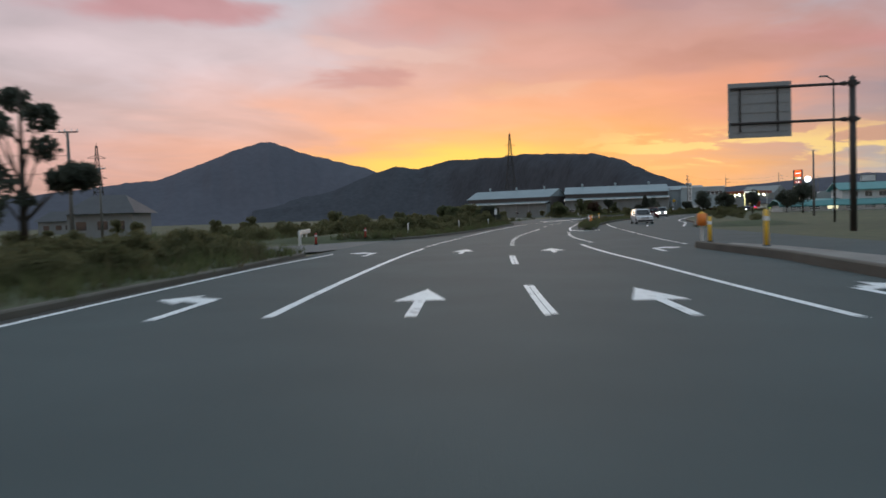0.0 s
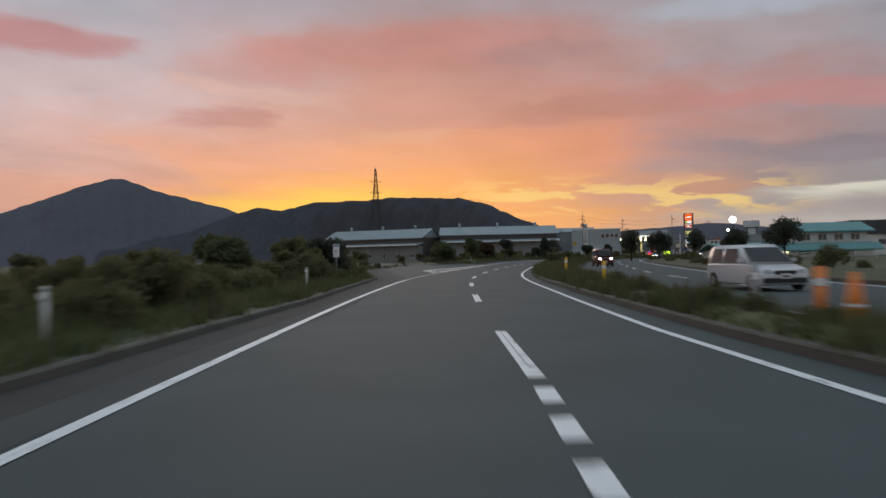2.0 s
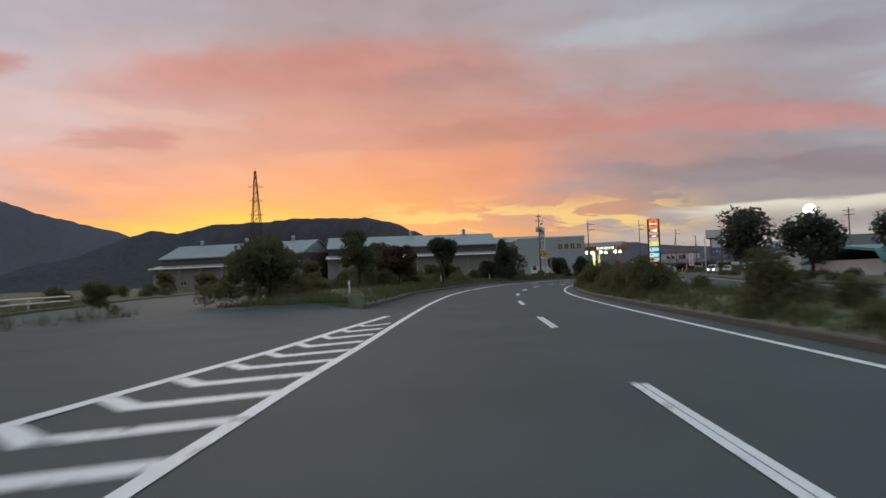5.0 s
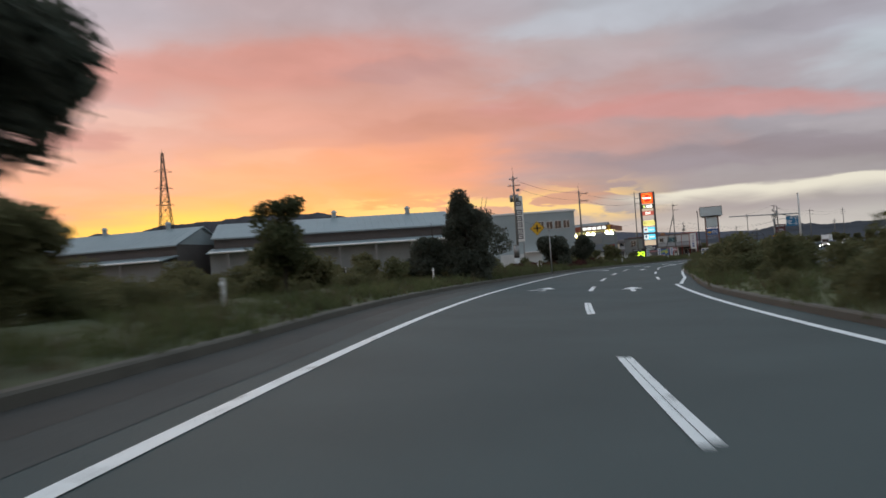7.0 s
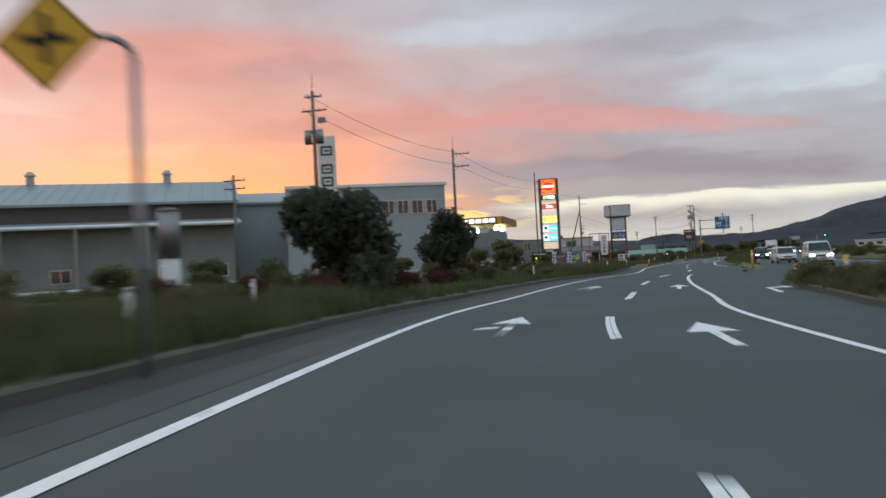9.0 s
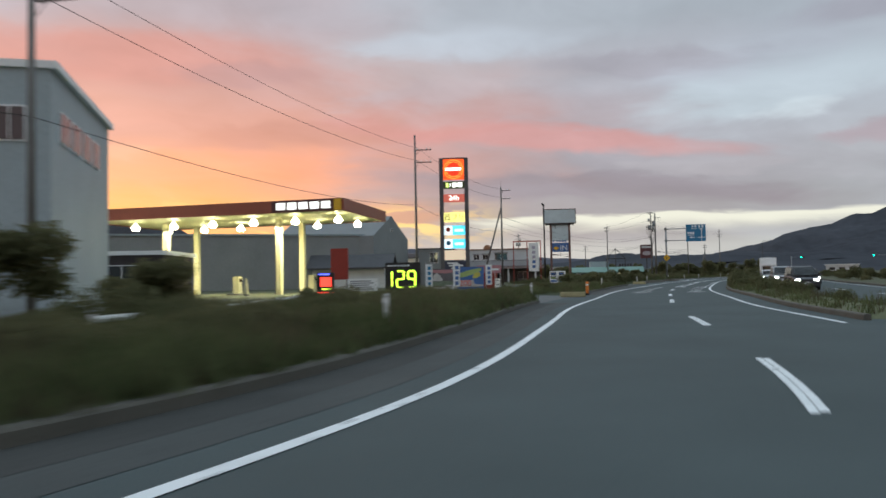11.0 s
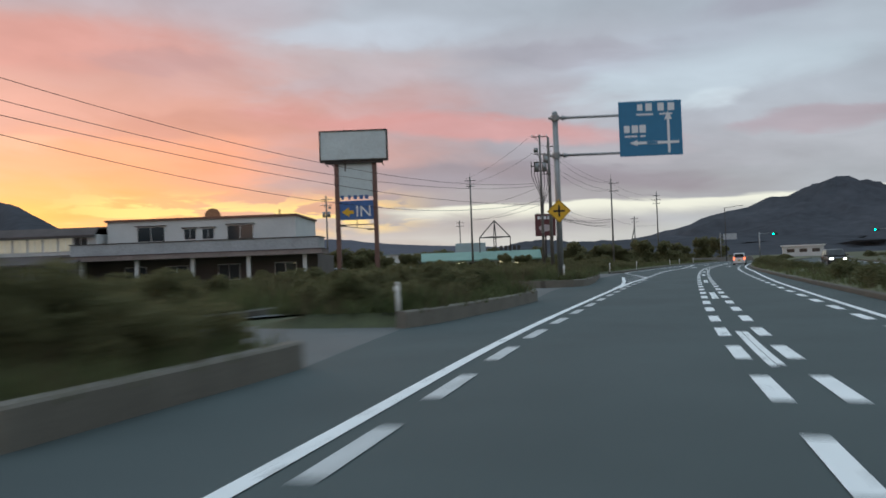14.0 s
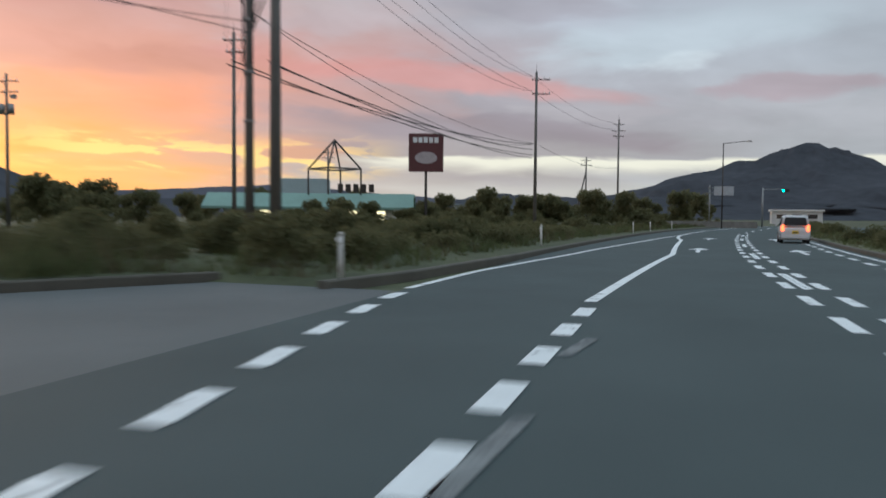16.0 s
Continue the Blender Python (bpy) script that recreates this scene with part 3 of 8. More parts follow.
RIGHT_EDGE = [(-60, 18), (54, 18), (56, 3.7), (120, 3.8), (215, 4.0), (230, 4.9), (262, 6.2), (274, 8.0), (300, 9.0), (318, 4.0), (345, 3.9), (420, 3.9), (600, 4.0)]
OPP_IN = [(-60, 5.2), (60, 5.2), (78, 5.7), (125, 8.2), (170, 10.0), (220, 10.0), (260, 8.0), (300, 6.0), (330, 6.5), (420, 7.0), (480, 8.0), (600, 8.0)]
OPP_OUT = [(s, o + 8.6) for s, o in OPP_IN]
OPP_OUT[0], OPP_OUT[1] = (-60, 17), (60, 11.8)

tagged(strip("road", -60, 600, 0.0, 5.6, 0.0, ASPHALT, cols=3), "smooth dark grey asphalt lane beside the median", "road", kind="structure")
tagged(strip("road", -60, 600, LEFT_EDGE, 0.0, 0.0, ASPHALT, cols=6), "smooth dark grey asphalt carriageway with white markings", "road", kind="structure")
tagged(strip("opposite_road", -60, 600, OPP_IN, OPP_OUT, -0.012, ASPHALT, cols=4), "dark grey asphalt of the opposite carriageway", "road", kind="structure")
tagged(strip("median_pavement", -60, 56, 3.0, 7.0, -0.024, ASPHALT, cols=2), "asphalt joining both carriageways at the junction", "road", kind="structure")
tagged(strip("turning_bay", 226, 330, 3.0, 9.5, -0.020, ASPHALT, cols=2), "asphalt of the right-turn bay", "road", kind="structure")
# side roads on the left
tagged(poly("side_road_mouth", [(35, -7.9), (41, -7.0), (47.7, -6.2), (45, -8.4), (44.3, -10.2), (40.6, -11.6), (39.5, -14), (39, -60), (29, -60), (29.5, -14), (30.5, -9.5), (32, -8.2)], -0.004, ASPHALT_OLD), "worn pale asphalt apron of a side road", "road", kind="structure")
tagged(strip("slip_road", 100, 245, [(100, -6.0), (107, -7.6), (128, -12.4), (153, -19.3), (190, -33), (245, -60)], [(100, -5), (128, -5.0), (162, -5.9), (170, -6.0), (175, -9.6), (190, -20.5), (245, -50)], -0.006, ASPHALT, cols=4), "dark asphalt slip road branching off", "road", kind="structure")
tagged(poly("station_apron", [(333, -5), (346, -5), (349, -9), (352, -24), (318, -24), (327, -12), (332, -7.5)], -0.006, ASPHALT_OLD), "worn asphalt forecourt entrance", "road", kind="structure")
tagged(poly("shop_apron", [(387, -5.5), (398, -5.5), (401, -10), (402, -24), (376, -24), (385, -10)], -0.006, ASPHALT_OLD), "worn asphalt lot entrance", "road", kind="structure")
tagged(poly("lot_entrance", [(418, -5.2), (431, -5.2), (434, -14.5), (436, -14.6), (411, -13.3), (414, -12)], -0.006, ASPHALT_OLD), "grey concrete-coloured lot entrance", "road", kind="structure")
tagged(poly("lot_entrance_far", [(401.6, -5.4), (409, -5.4), (409.4, -13), (404, -14.4), (403, -24), (398, -24), (400, -13)], -0.007, ASPHALT_OLD), "worn asphalt gateway between planted kerbs", "road", kind="structure")
tagged(poly("lot_entrance_far", [(448, -5.6), (464, -7.0), (464.3, -10.8), (461, -12.8), (452, -13.9), (446, -15.9), (441, -14.8), (445, -12)], -0.006, ASPHALT_OLD), "grey worn lot entrance", "road", kind="structure")



# ---- road markings ----
PAINT_WORN = mat("worn_road_paint", (0.50, 0.52, 0.52), 0.7, var=0.35, scale=6, fine=40, bump=0.2, wear=0.36)


def mark(ob, label):
    return tagged(ob, label, "road marking", kind="structure")


def line_mark(name, label, s0, s1, o, w=0.15, step=1.0, paint=None, z=0.009):
    f = (lambda s: o) if isinstance(o, (int, float)) else (lambda s: lerp(o, s))
    n = max(1, int((s1 - s0) / step))
    tab = [(s0 + (s1 - s0) * i / n, f(s0 + (s1 - s0) * i / n)) for i in range(n + 1)]
    return mark(strip(name, s0, s1, [(s, v - w / 2) for s, v in tab], [(s, v + w / 2) for s, v in tab], z, paint or PAINT, step=step), label)


def dots(name, label, s0, s1, o, period, length, w=0.2, paint=None):
    s = s0
    while s + length <= s1:
        line_mark(name, label, s, s + length, o, w, 2, paint)
        s += period


line_mark("lane_line", "solid white line beside the turning lane", 10.4, 32.1, [(10, -3.85), (33, -3.75)], 0.16)
line_mark("edge_line", "solid white edge line of the turning lane", -8, 29, [(-8, -7.6), (10, -7.5), (22, -7.3), (27, -6.95), (29, -6.9)])
line_mark("edge_line", "solid white edge line", 54.5, 98.2, [(54.5, -3.9), (100, -3.85)], 0.16)
line_mark("edge_line", "solid white edge line", 116.6, 428, [(116.6, -3.95), (145, -4.1), (160, -4.0), (180, -3.88), (205, -3.82), (225, -3.8), (250, -3.85), (300, -3.95), (370, -3.9), (415, -3.85), (428, -3.85)], 0.17)
line_mark("edge_line", "solid white line beside the right-turn lane", 9, 32, [(9, 3.5), (20, 3.3), (24, 3.1), (30, 2.88), (33, 2.8)], 0.15)
line_mark("edge_line", "solid white line along the median", 57, 222, [(57, 2.75), (66, 2.6), (80, 2.85), (120, 3.1), (190, 3.1), (222, 3.4)], 0.15)
line_mark("edge_line", "solid white line along the median", 222, 262, [(222, 3.6), (230, 4.3), (262, 5.4)], 0.15)
line_mark("edge_line", "solid white line along the median", 318, 600, [(318, 3.3), (333, 2.95), (370, 2.7), (395, 2.7), (430, 3.0), (455, 3.6), (600, 3.6)], 0.15)
line_mark("turn_bay_line", "solid white line of the right-turn bay", 255, 296, [(254.5, 3.05), (260.4, 2.88), (265.6, 2.66), (285, 2.0), (296, 1.6)], 0.15)
for a, b in ((229, 234), (241.5, 247)):
    line_mark("turn_bay_dash", "white dash of the right-turn bay", a, b, 3.0)
FAR_ENDS = [14.2, 24.6, 66.4, 79.3, 91.1, 103.0, 116.5] + [116.4 + 14.02 * k for k in range(1, 5)] + [186.5 + 12.77 * k for k in range(7)] + [263.1 + 11.67 * k for k in range(1, 6)] + [336.9, 347.4, 361.8, 376.5, 392.2, 406.7, 421.5, 436.4, 449.8, 460.2] + [460.2 + 11.05 * k for k in range(1, 12)]
for e in FAR_ENDS:
    line_mark("lane_dash", "white lane dash with worn edges", e - (4.3 if e < 130 or e > 310 else 4.8), e, -0.048, 0.09)
    line_mark("lane_dash", "white lane dash with worn edges", e - (4.2 if e < 130 or e > 310 else 4.7), e - 0.05, 0.052, 0.09)
dots("guide_dot", "short white guide dash", 33.99, 54.5, -3.87, 1.486, 0.8, 0.19)
dots("guide_dot", "short white guide dash", 32.58, 62.2, [(33, -0.05), (41, -0.38), (47, -0.42), (54, -0.22), (61, 0.0)], 1.37, 0.75, 0.19)
dots("guide_dot", "short white guide dash", 34.1, 54, [(33, 3.45), (36, 3.22), (42, 2.75), (47, 2.6), (53, 2.6)], 1.24, 0.68, 0.19)
dots("guide_dot", "short white guide dash", 30, 60, [(30, 6.6), (60, 6.4)], 1.5, 0.75, 0.17)
dots("guide_dot", "short white guide dash", 98.78, 116.7, -3.92, 1.62, 0.85, 0.2)
line_mark("opposite_line", "solid white lane line of the opposite carriageway", 62, 84, [(62, 6.3), (84, 6.1)])
for k in range(40):
    a = 66 + 13 * k
    line_mark("opposite_dash", "white lane dash of the opposite carriageway", a, a + 5, [(s, 0.5 * (p + q)) for (s, p), (_, q) in zip(OPP_IN, OPP_OUT)], 0.15)
line_mark("opposite_edge", "solid white edge line of the opposite carriageway", 62, 560, [(s, o - 0.7) for s, o in OPP_OUT], 0.15, 3)
dots("block_mark", "white block mark beside the lane dash", 371.05, 520, -0.30, 2.91, 1.45, 0.2)
dots("block_mark", "white block mark beside the lane dash", 371.05, 520, 0.30, 2.91, 1.45, 0.2)
dots("block_mark", "worn white block mark inside the edge line", 374.1, 440.5, [(374, -3.5), (430, -3.5), (448, -3.1)], 2.89, 1.55, 0.2, PAINT_WORN)
dots("block_mark", "white block mark inside the median line", 368.15, 500, [(366, 2.25), (420, 2.5), (500, 3.1)], 2.91, 1.45, 0.2)
# worn remains of older markings
PAINT_GHOST = mat("ghost_road_paint", (0.20, 0.215, 0.215), 0.8, var=0.4, scale=5, fine=30, bump=0.2, wear=0.44)
for a, b, p, q in ((443.2, 444.7, -3.3, -3.19), (446.4, 447.7, -3.24, -3.1), (454.8, 456.4, -3.4, -3.28), (458.7, 459.8, -3.33, -3.18)):
    line_mark("worn_mark", "faint worn remains of a white block mark", a, b, [(a, p), (b, q)], 0.14, paint=PAINT_GHOST)
# hatched nose by the slip road
def hatch(s0, s1, inner, outer, count, w=0.35, lean=1.2):
    for i in range(count):
        s = s0 + (s1 - s0) * (i + 0.5) / count
        a, b = lerp(inner, s), lerp(outer, s + lean)
        mark(poly("hatch_bar", [(s, a), (s + w, a), (s + w + lean, b), (s + lean, b)], 0.007, PAINT), "white hatching bar")


line_mark("hatch_edge", "white border of the hatched area", 117, 160, [(117, -4.35), (128.5, -7.2), (134, -7.3), (160, -4.7)], 0.22, 1.0, z=0.008)
for k in range(22):
    s = 119.4 + 1.72 * k
    ra, lb = lerp([(117, -3.95), (160, -4.25)], s), lerp([(117, -4.4), (128.5, -7.1), (134, -7.2), (160, -4.75)], s + 0.7)
    if ra - lb > 0.5:
        mid_o = lb + 0.32 * (ra - lb)
        mark(poly("hatch_bar", [(s + 0.9, ra), (s + 0.1, mid_o), (s + 0.9, lb), (s + 1.35, lb), (s + 0.6, mid_o), (s + 1.35, ra)], 0.007, PAINT), "white chevron hatching bar")
# hatched nose by the median
line_mark("hatch_edge", "white border of the hatched median nose", 54.6, 58, [(54.6, 3.5), (55.3, 4.2), (58, 4.9)], 0.14, 0.7)
hatch(55, 58.5, [(55, 2.85), (58.5, 2.85)], [(55, 3.9), (58.5, 4.3)], 4, 0.3, 0.1)
# nose and guide dots at the bus lay-by
line_mark("layby_line", "broad white line around a lay-by nose", 427.5, 447.8, [(427.5, -3.9), (432, -3.95), (438.1, -4.4), (447.8, -5.35)], 0.2, 1.0, z=0.008)
line_mark("layby_line", "broad white line around a lay-by nose", 427.5, 443.6, [(427.5, -3.78), (435.4, -3.8), (440.1, -3.62), (443.6, -3.5)], 0.2, 0.8, z=0.009)
NOSE = [(443.5 + 4.3 * math.sin(a * math.pi / 24), -5.4 + 1.92 * math.cos(a * math.pi / 24)) for a in range(13)]
mark(poly("layby_line", [(s + 0.12, o + 0.1) for s, o in NOSE] + [(s - 0.12, o - 0.1) for s, o in NOSE[::-1]], 0.010, PAINT), "broad white line around a lay-by nose")
for s in (436.8, 438.4, 440.6, 442.8):
    mark(poly("hatch_bar", [(s, lerp([(428, -3.8), (440, -3.6), (446, -3.45)], s)), (s + 0.3, lerp([(428, -3.8), (440, -3.6), (446, -3.45)], s)), (s + 0.5, lerp([(428, -3.7), (447.8, -5.3)], s)), (s + 0.2, lerp([(428, -3.7), (447.8, -5.3)], s))], 0.007, PAINT_WORN), "worn white hatching bar")
dots("guide_dot", "short white guide dash", 446.15, 463.0, [(446, -3.5), (455, -3.55), (463, -3.52)], 1.722, 0.92, 0.24)
dots("guide_dot", "short white guide dash", 446.5, 464.0, [(446, -3.7), (452, -4.75), (455, -5.32), (459.5, -6.17), (463.2, -6.75)], 1.8, 0.95, 0.24)
line_mark("edge_line", "solid white edge line", 464.4, 512, [(464.4, -6.9), (469, -6.85), (477, -6.1), (495, -5.1), (512, -4.3)], 0.17)
line_mark("edge_line", "solid white edge line", 463.4, 512, [(463, -3.6), (480, -2.7), (498, -3.3), (505, -4.0), (512, -4.3)], 0.2)
line_mark("edge_line", "solid white edge line", 512, 600, -4.3, 0.17)


def arrow(s, o, turn=0, size=4.3, paint=None):
    """A lane arrow, tail at s: straight, or bent to the left (turn -1) or right (1)."""
    bm = bmesh.new()
    w = 0.085
    if turn == 0:
        shapes = [[(-w, 0), (w, 0), (w, size - 1.9), (0.42, size - 1.9), (0, size), (-0.42, size - 1.9), (-w, size - 1.9)]]
    else:
        k = turn
        shapes = [[(-w, 0), (w, 0), (w, size - 1.1), (-w, size - 1.1)],
                  [(-w * 1.0, size - 1.5), (w, size - 1.5), (w, size - 0.9), (k * 0.45, size - 0.55), (k * 0.45, size - 0.15), (k * 1.05, size - 0.85), (k * 0.45, size - 1.6), (k * 0.45, size - 1.2)]]
    for sh in shapes:
        vs = [bm.verts.new(along(s + y, o + x, 0.010 + 0.001 * shapes.index(sh))) for x, y in sh]
        f = bm.faces.new(vs)
    bm.normal_update()
    for f in bm.faces:
        if f.normal.z < 0:
            f.normal_flip()
    return mark(part("lane_arrow", bm, paint or PAINT), "white painted lane arrow")


arrow(10.1, -1.85, 0, 3.8)
arrow(9.5, 1.75, 0, 3.7)
arrow(10.4, -5.5, -1, 3.6)
arrow(9.6, 5.0, 1, 3.7)
arrow(26.6, -1.8, 0, 3.6)
arrow(26.0, 1.45, 0, 3.2)
arrow(26.8, -5.25, -1, 3.2)
arrow(25, 4.9, 1, 3.2)
def worn_arrow(s, o):
    """Head, worn shaft and the stub of a left branch of an old straight-and-left arrow; s is the tip."""
    mark(poly("lane_arrow", [(s, o), (s - 1.9, o + 0.40), (s - 1.75, o + 0.12), (s - 1.75, o - 0.12), (s - 1.9, o - 0.42)], 0.008, PAINT), "head of a worn white lane arrow")
    mark(poly("lane_arrow", [(s - 1.75, o - 0.08), (s - 1.75, o + 0.1), (s - 4.3, o + 0.1), (s - 4.3, o - 0.08)], 0.007, PAINT_GHOST), "shaft of a worn white lane arrow")
    mark(poly("lane_arrow", [(s - 2.5, o - 0.12), (s - 2.75, o - 0.5), (s - 3.2, o - 0.62), (s - 2.9, o - 0.2)], 0.008, PAINT), "left branch of a worn white lane arrow")
    mark(poly("lane_arrow", [(s - 2.6, o - 0.05), (s - 2.6, o + 0.12), (s - 3.2, o + 0.12), (s - 3.2, o - 0.05)], 0.009, PAINT), "piece of a worn white lane arrow")


for tip, tail in ((224.1, 217.8), (263.1, 256.9), (281.2, 276.0)):
    worn_arrow(tip, -1.95)
    arrow(tail, 1.6, 0, 4.0)
arrow(271, 4.5, 1)
for s0 in (482, 500):
    for o in (-1.9, 1.9):
        arrow(s0, o, 0, 4.5)


def lettered_block(s, o, rows, w=1.15, label="worn white lettering painted on the lane"):
    """Strokes of painted lettering that cannot be read, as bars."""
    for ds, a, b, l in rows:
        mark(poly("painted_bar", [(s + ds, o + a * w), (s + ds + l, o + a * w), (s + ds + l, o + b * w), (s + ds, o + b * w)], 0.007, PAINT_WORN), label)


for o in (-1.85, 1.75):
    lettered_block(351.2, o, [(0.0, -0.35, 0.35, 0.22), (0.4, -0.3, -0.16, 0.7), (1.2, -0.55, 0.55, 0.2), (1.6, -0.45, 0.5, 0.16), (1.95, -0.5, 0.5, 0.18), (2.35, -0.35, 0.45, 0.2), (1.3, -0.6, -0.48, 0.6), (2.7, -0.3, 0.35, 0.2)])
    lettered_block(356.0, o, [(0.0, -0.4, 0.3, 0.22), (0.7, -0.35, 0.35, 0.22), (1.5, -0.25, 0.3, 0.22), (2.0, 0.2, 0.32, 0.7)])
    lettered_block(360.5, o, [(0.0, -0.3, 0.4, 0.3), (0.4, -0.15, 0.0, 1.0), (1.6, -0.45, 0.5, 0.25), (2.3, -0.2, 0.2, 0.3), (2.9, 0.1, 0.45, 0.3)])
    lettered_block(366.2, o, [(0.0, -0.5, 0.5, 0.28), (0.5, -0.1, 0.05, 0.9), (2.6, -0.45, 0.5, 0.3), (3.3, -0.05, 0.4, 0.25), (3.9, -0.05, 0.4, 0.25), (4.5, -0.1, 0.6, 0.25), (3.0, -0.15, -0.02, 1.6)])


# ---- kerbs, verges and median islands ----
def kerb(s0, s1, edge, side, h=0.14, w=0.18, step=1.5, label="weathered concrete kerb"):
    """A kerb along an edge; side -1 lies left of the edge, +1 right of it."""
    f = (lambda s: edge) if isinstance(edge, (int, float)) else (lambda s: lerp(edge, s))
    n = max(2, int((s1 - s0) / step))
    prof = [(0.0, -0.1), (0.0, h - 0.03), (0.03, h), (w, h), (w, -0.1)]
    verts, faces = [], []
    for i in range(n + 1):
        s = s0 + (s1 - s0) * i / n
        for d, z in prof:
            verts.append(along(s, f(s) + side * d, z))
    k = len(prof)
    for i in range(n):
        for j in range(k - 1):
            q = i * k + j
            faces.append((q, q + 1, q + k + 1, q + k) if side > 0 else (q, q + k, q + k + 1, q + 1))
    faces += [tuple(range(k)), tuple(range(n * k, n * k + k))]
    return tagged(raw("kerb", verts, faces, KERB_TALL if h > 0.3 else KERB), label, "kerb", kind="structure")


def verge(name, label, s0, s1, inner, outer, h_in=0.13, h_mid=0.3, h_out=-0.1, material=None, step=1.5, cols=8, seed=0.0):
    """Soft ground between two offsets, humped and uneven."""
    fi = (lambda s: inner) if isinstance(inner, (int, float)) else (lambda s: lerp(inner, s))
    fo = (lambda s: outer) if isinstance(outer, (int, float)) else (lambda s: lerp(outer, s))
    n = max(2, int((s1 - s0) / step))
    verts, faces = [], []
    for i in range(n + 1):
        s = s0 + (s1 - s0) * i / n
        for k in range(cols + 1):
            u = k / cols
            z = (h_in + (h_mid - h_in) * min(1, u * 3)) if u < 0.6 else h_mid + (h_out - h_mid) * (u - 0.6) / 0.4
            x, y, bank_z = along(s, fi(s) + (fo(s) - fi(s)) * u)
            z *= min(1.0, 0.12 + min(s - s0, s1 - s) / 1.8) if z > 0 else 1.0
            if 0 < u < 1 and min(s - s0, s1 - s) > 1:
                z += 0.07 * noise.fractal(Vector((x * 0.5, y * 0.5, seed)), 0.7, 2.0, 4)
            verts.append((x, y, bank_z - (0.02 if bank_z > 0.02 else 0.12) if i in (0, n) else z + bank_z))
    w = cols + 1
    up = fo(0.5 * (s0 + s1)) < fi(0.5 * (s0 + s1))
    for i in range(n):
        for k in range(cols):
            q = i * w + k
            faces.append((q, q + w, q + w + 1, q + 1) if up else (q, q + 1, q + w + 1, q + w))
    return tagged(raw(name, verts, faces, material or SOIL, smooth=True), label, "verge", kind="structure")


def shifted(table, d):
    return [(s, o + d) for s, o in table]


V_IN = shifted(LEFT_EDGE, -0.16)
SLIP_L = [(100, -6.1), (107, -7.7), (128, -12.6), (153, -19.5), (190, -33.5), (245, -60)]
SLIP_R = [(165, -6.6), (170, -9.3), (190, -20), (215, -22), (250, -22), (316, -22), (326, -9.5), (334, -7.2)]
for s0, s1, outer in ((-60, 28, -24), (45.2, 101, -19), (348, 388.3, -20)):
    kerb(s0, s1, LEFT_EDGE, -1)
    verge("verge", "rough grassy verge behind the kerb", s0, s1, V_IN, outer, seed=s0)
for s0, s1, outer in ((397.5, 402.3, -14), (408.2, 418.4, -10.5)):
    kerb(s0, s1, LEFT_EDGE, -1, 0.36, 0.24, 0.5, "tall weathered concrete kerb")
    verge("verge", "weedy planted strip behind a tall kerb", s0, s1, shifted(LEFT_EDGE, -0.2), outer, 0.32, 0.42, 0.1, step=0.7, seed=s0)
kerb(165, 333.5, LEFT_EDGE, -1, 0.16)
tagged(strip("gutter", -20, 28, LEFT_EDGE, shifted(LEFT_EDGE, 0.35), 0.004, GUTTER), "dirty dark gutter along the kerb", "gutter", kind="structure")
for s0, s1 in ((46, 101), (165, 333.5), (348, 388)):
    tagged(strip("gutter", s0, s1, LEFT_EDGE, shifted(LEFT_EDGE, 0.8), 0.006, GUTTER), "dirty dark gutter along the kerb", "gutter", kind="structure")
    tagged(strip("shoulder", s0, s1, shifted(LEFT_EDGE, 0.8), shifted(LEFT_EDGE, 1.45), 0.004, GUTTER_SOFT), "dirty asphalt shoulder beside the gutter", "road", kind="structure")
verge("verge", "rough grassy verge behind the kerb", 165, 333.5, V_IN, SLIP_R, h_in=0.15, h_mid=0.42, seed=5)
kerb(101, 244, SLIP_L, -1, 0.15)
verge("verge", "grassy bank beside the slip road", 101, 244, shifted(SLIP_L, -0.16), shifted(SLIP_L, -9), seed=8)
tagged(strip("gutter", 101, 165, SLIP_L, shifted(SLIP_L, 0.9), 0.006, GUTTER), "dirty dark gutter along the slip road", "gutter", kind="structure")
tagged(strip("shoulder", 101, 165, shifted(SLIP_L, 0.9), shifted(SLIP_L, 2.2), 0.004, GUTTER_SOFT), "dirty asphalt edge of the slip road", "road", kind="structure")
kerb(463.8, 600, [(463.8, -8.2), (467, -7.6), (475, -7.1), (600, -7.0)], -1)
verge("verge", "rough grassy verge behind the kerb", 463.8, 600, [(463.8, -8.36), (467, -7.76), (475, -7.26), (600, -7.16)], -26, seed=11)
ISLE_IN = [(430.6, -7.6), (430.9, -6.3), (431.8, -5.85), (433.8, -5.8), (438.2, -6.05), (449.6, -7.2)]
ISLE_OUT = [(430.6, -7.8), (431.5, -11.5), (434, -14.5), (446, -14.5), (449.6, -8.0)]
kerb(430.6, 449.6, ISLE_IN, -1, 0.36, 0.24, 0.4, "tall weathered concrete kerb of a planted island")
kerb(430.6, 449.6, ISLE_OUT, 1, 0.36, 0.24, 0.4, "tall weathered concrete kerb of a planted island")
verge("island", "planted island of weedy soil", 430.7, 449.5, shifted(ISLE_IN, -0.2), shifted(ISLE_OUT, 0.2), 0.32, 0.42, 0.32, step=0.7, seed=13)

# planted ground behind the lot entrances
LOT_IN = [(404, -14.5), (410, -13.2), (418, -13.0), (440, -14.8), (446, -16.0), (452, -14.0), (461, -12.9), (464.5, -10.8)]
kerb(404, 464.5, LOT_IN, -1, 0.18, 0.16, 0.8, "low weathered concrete kerb behind the lot")
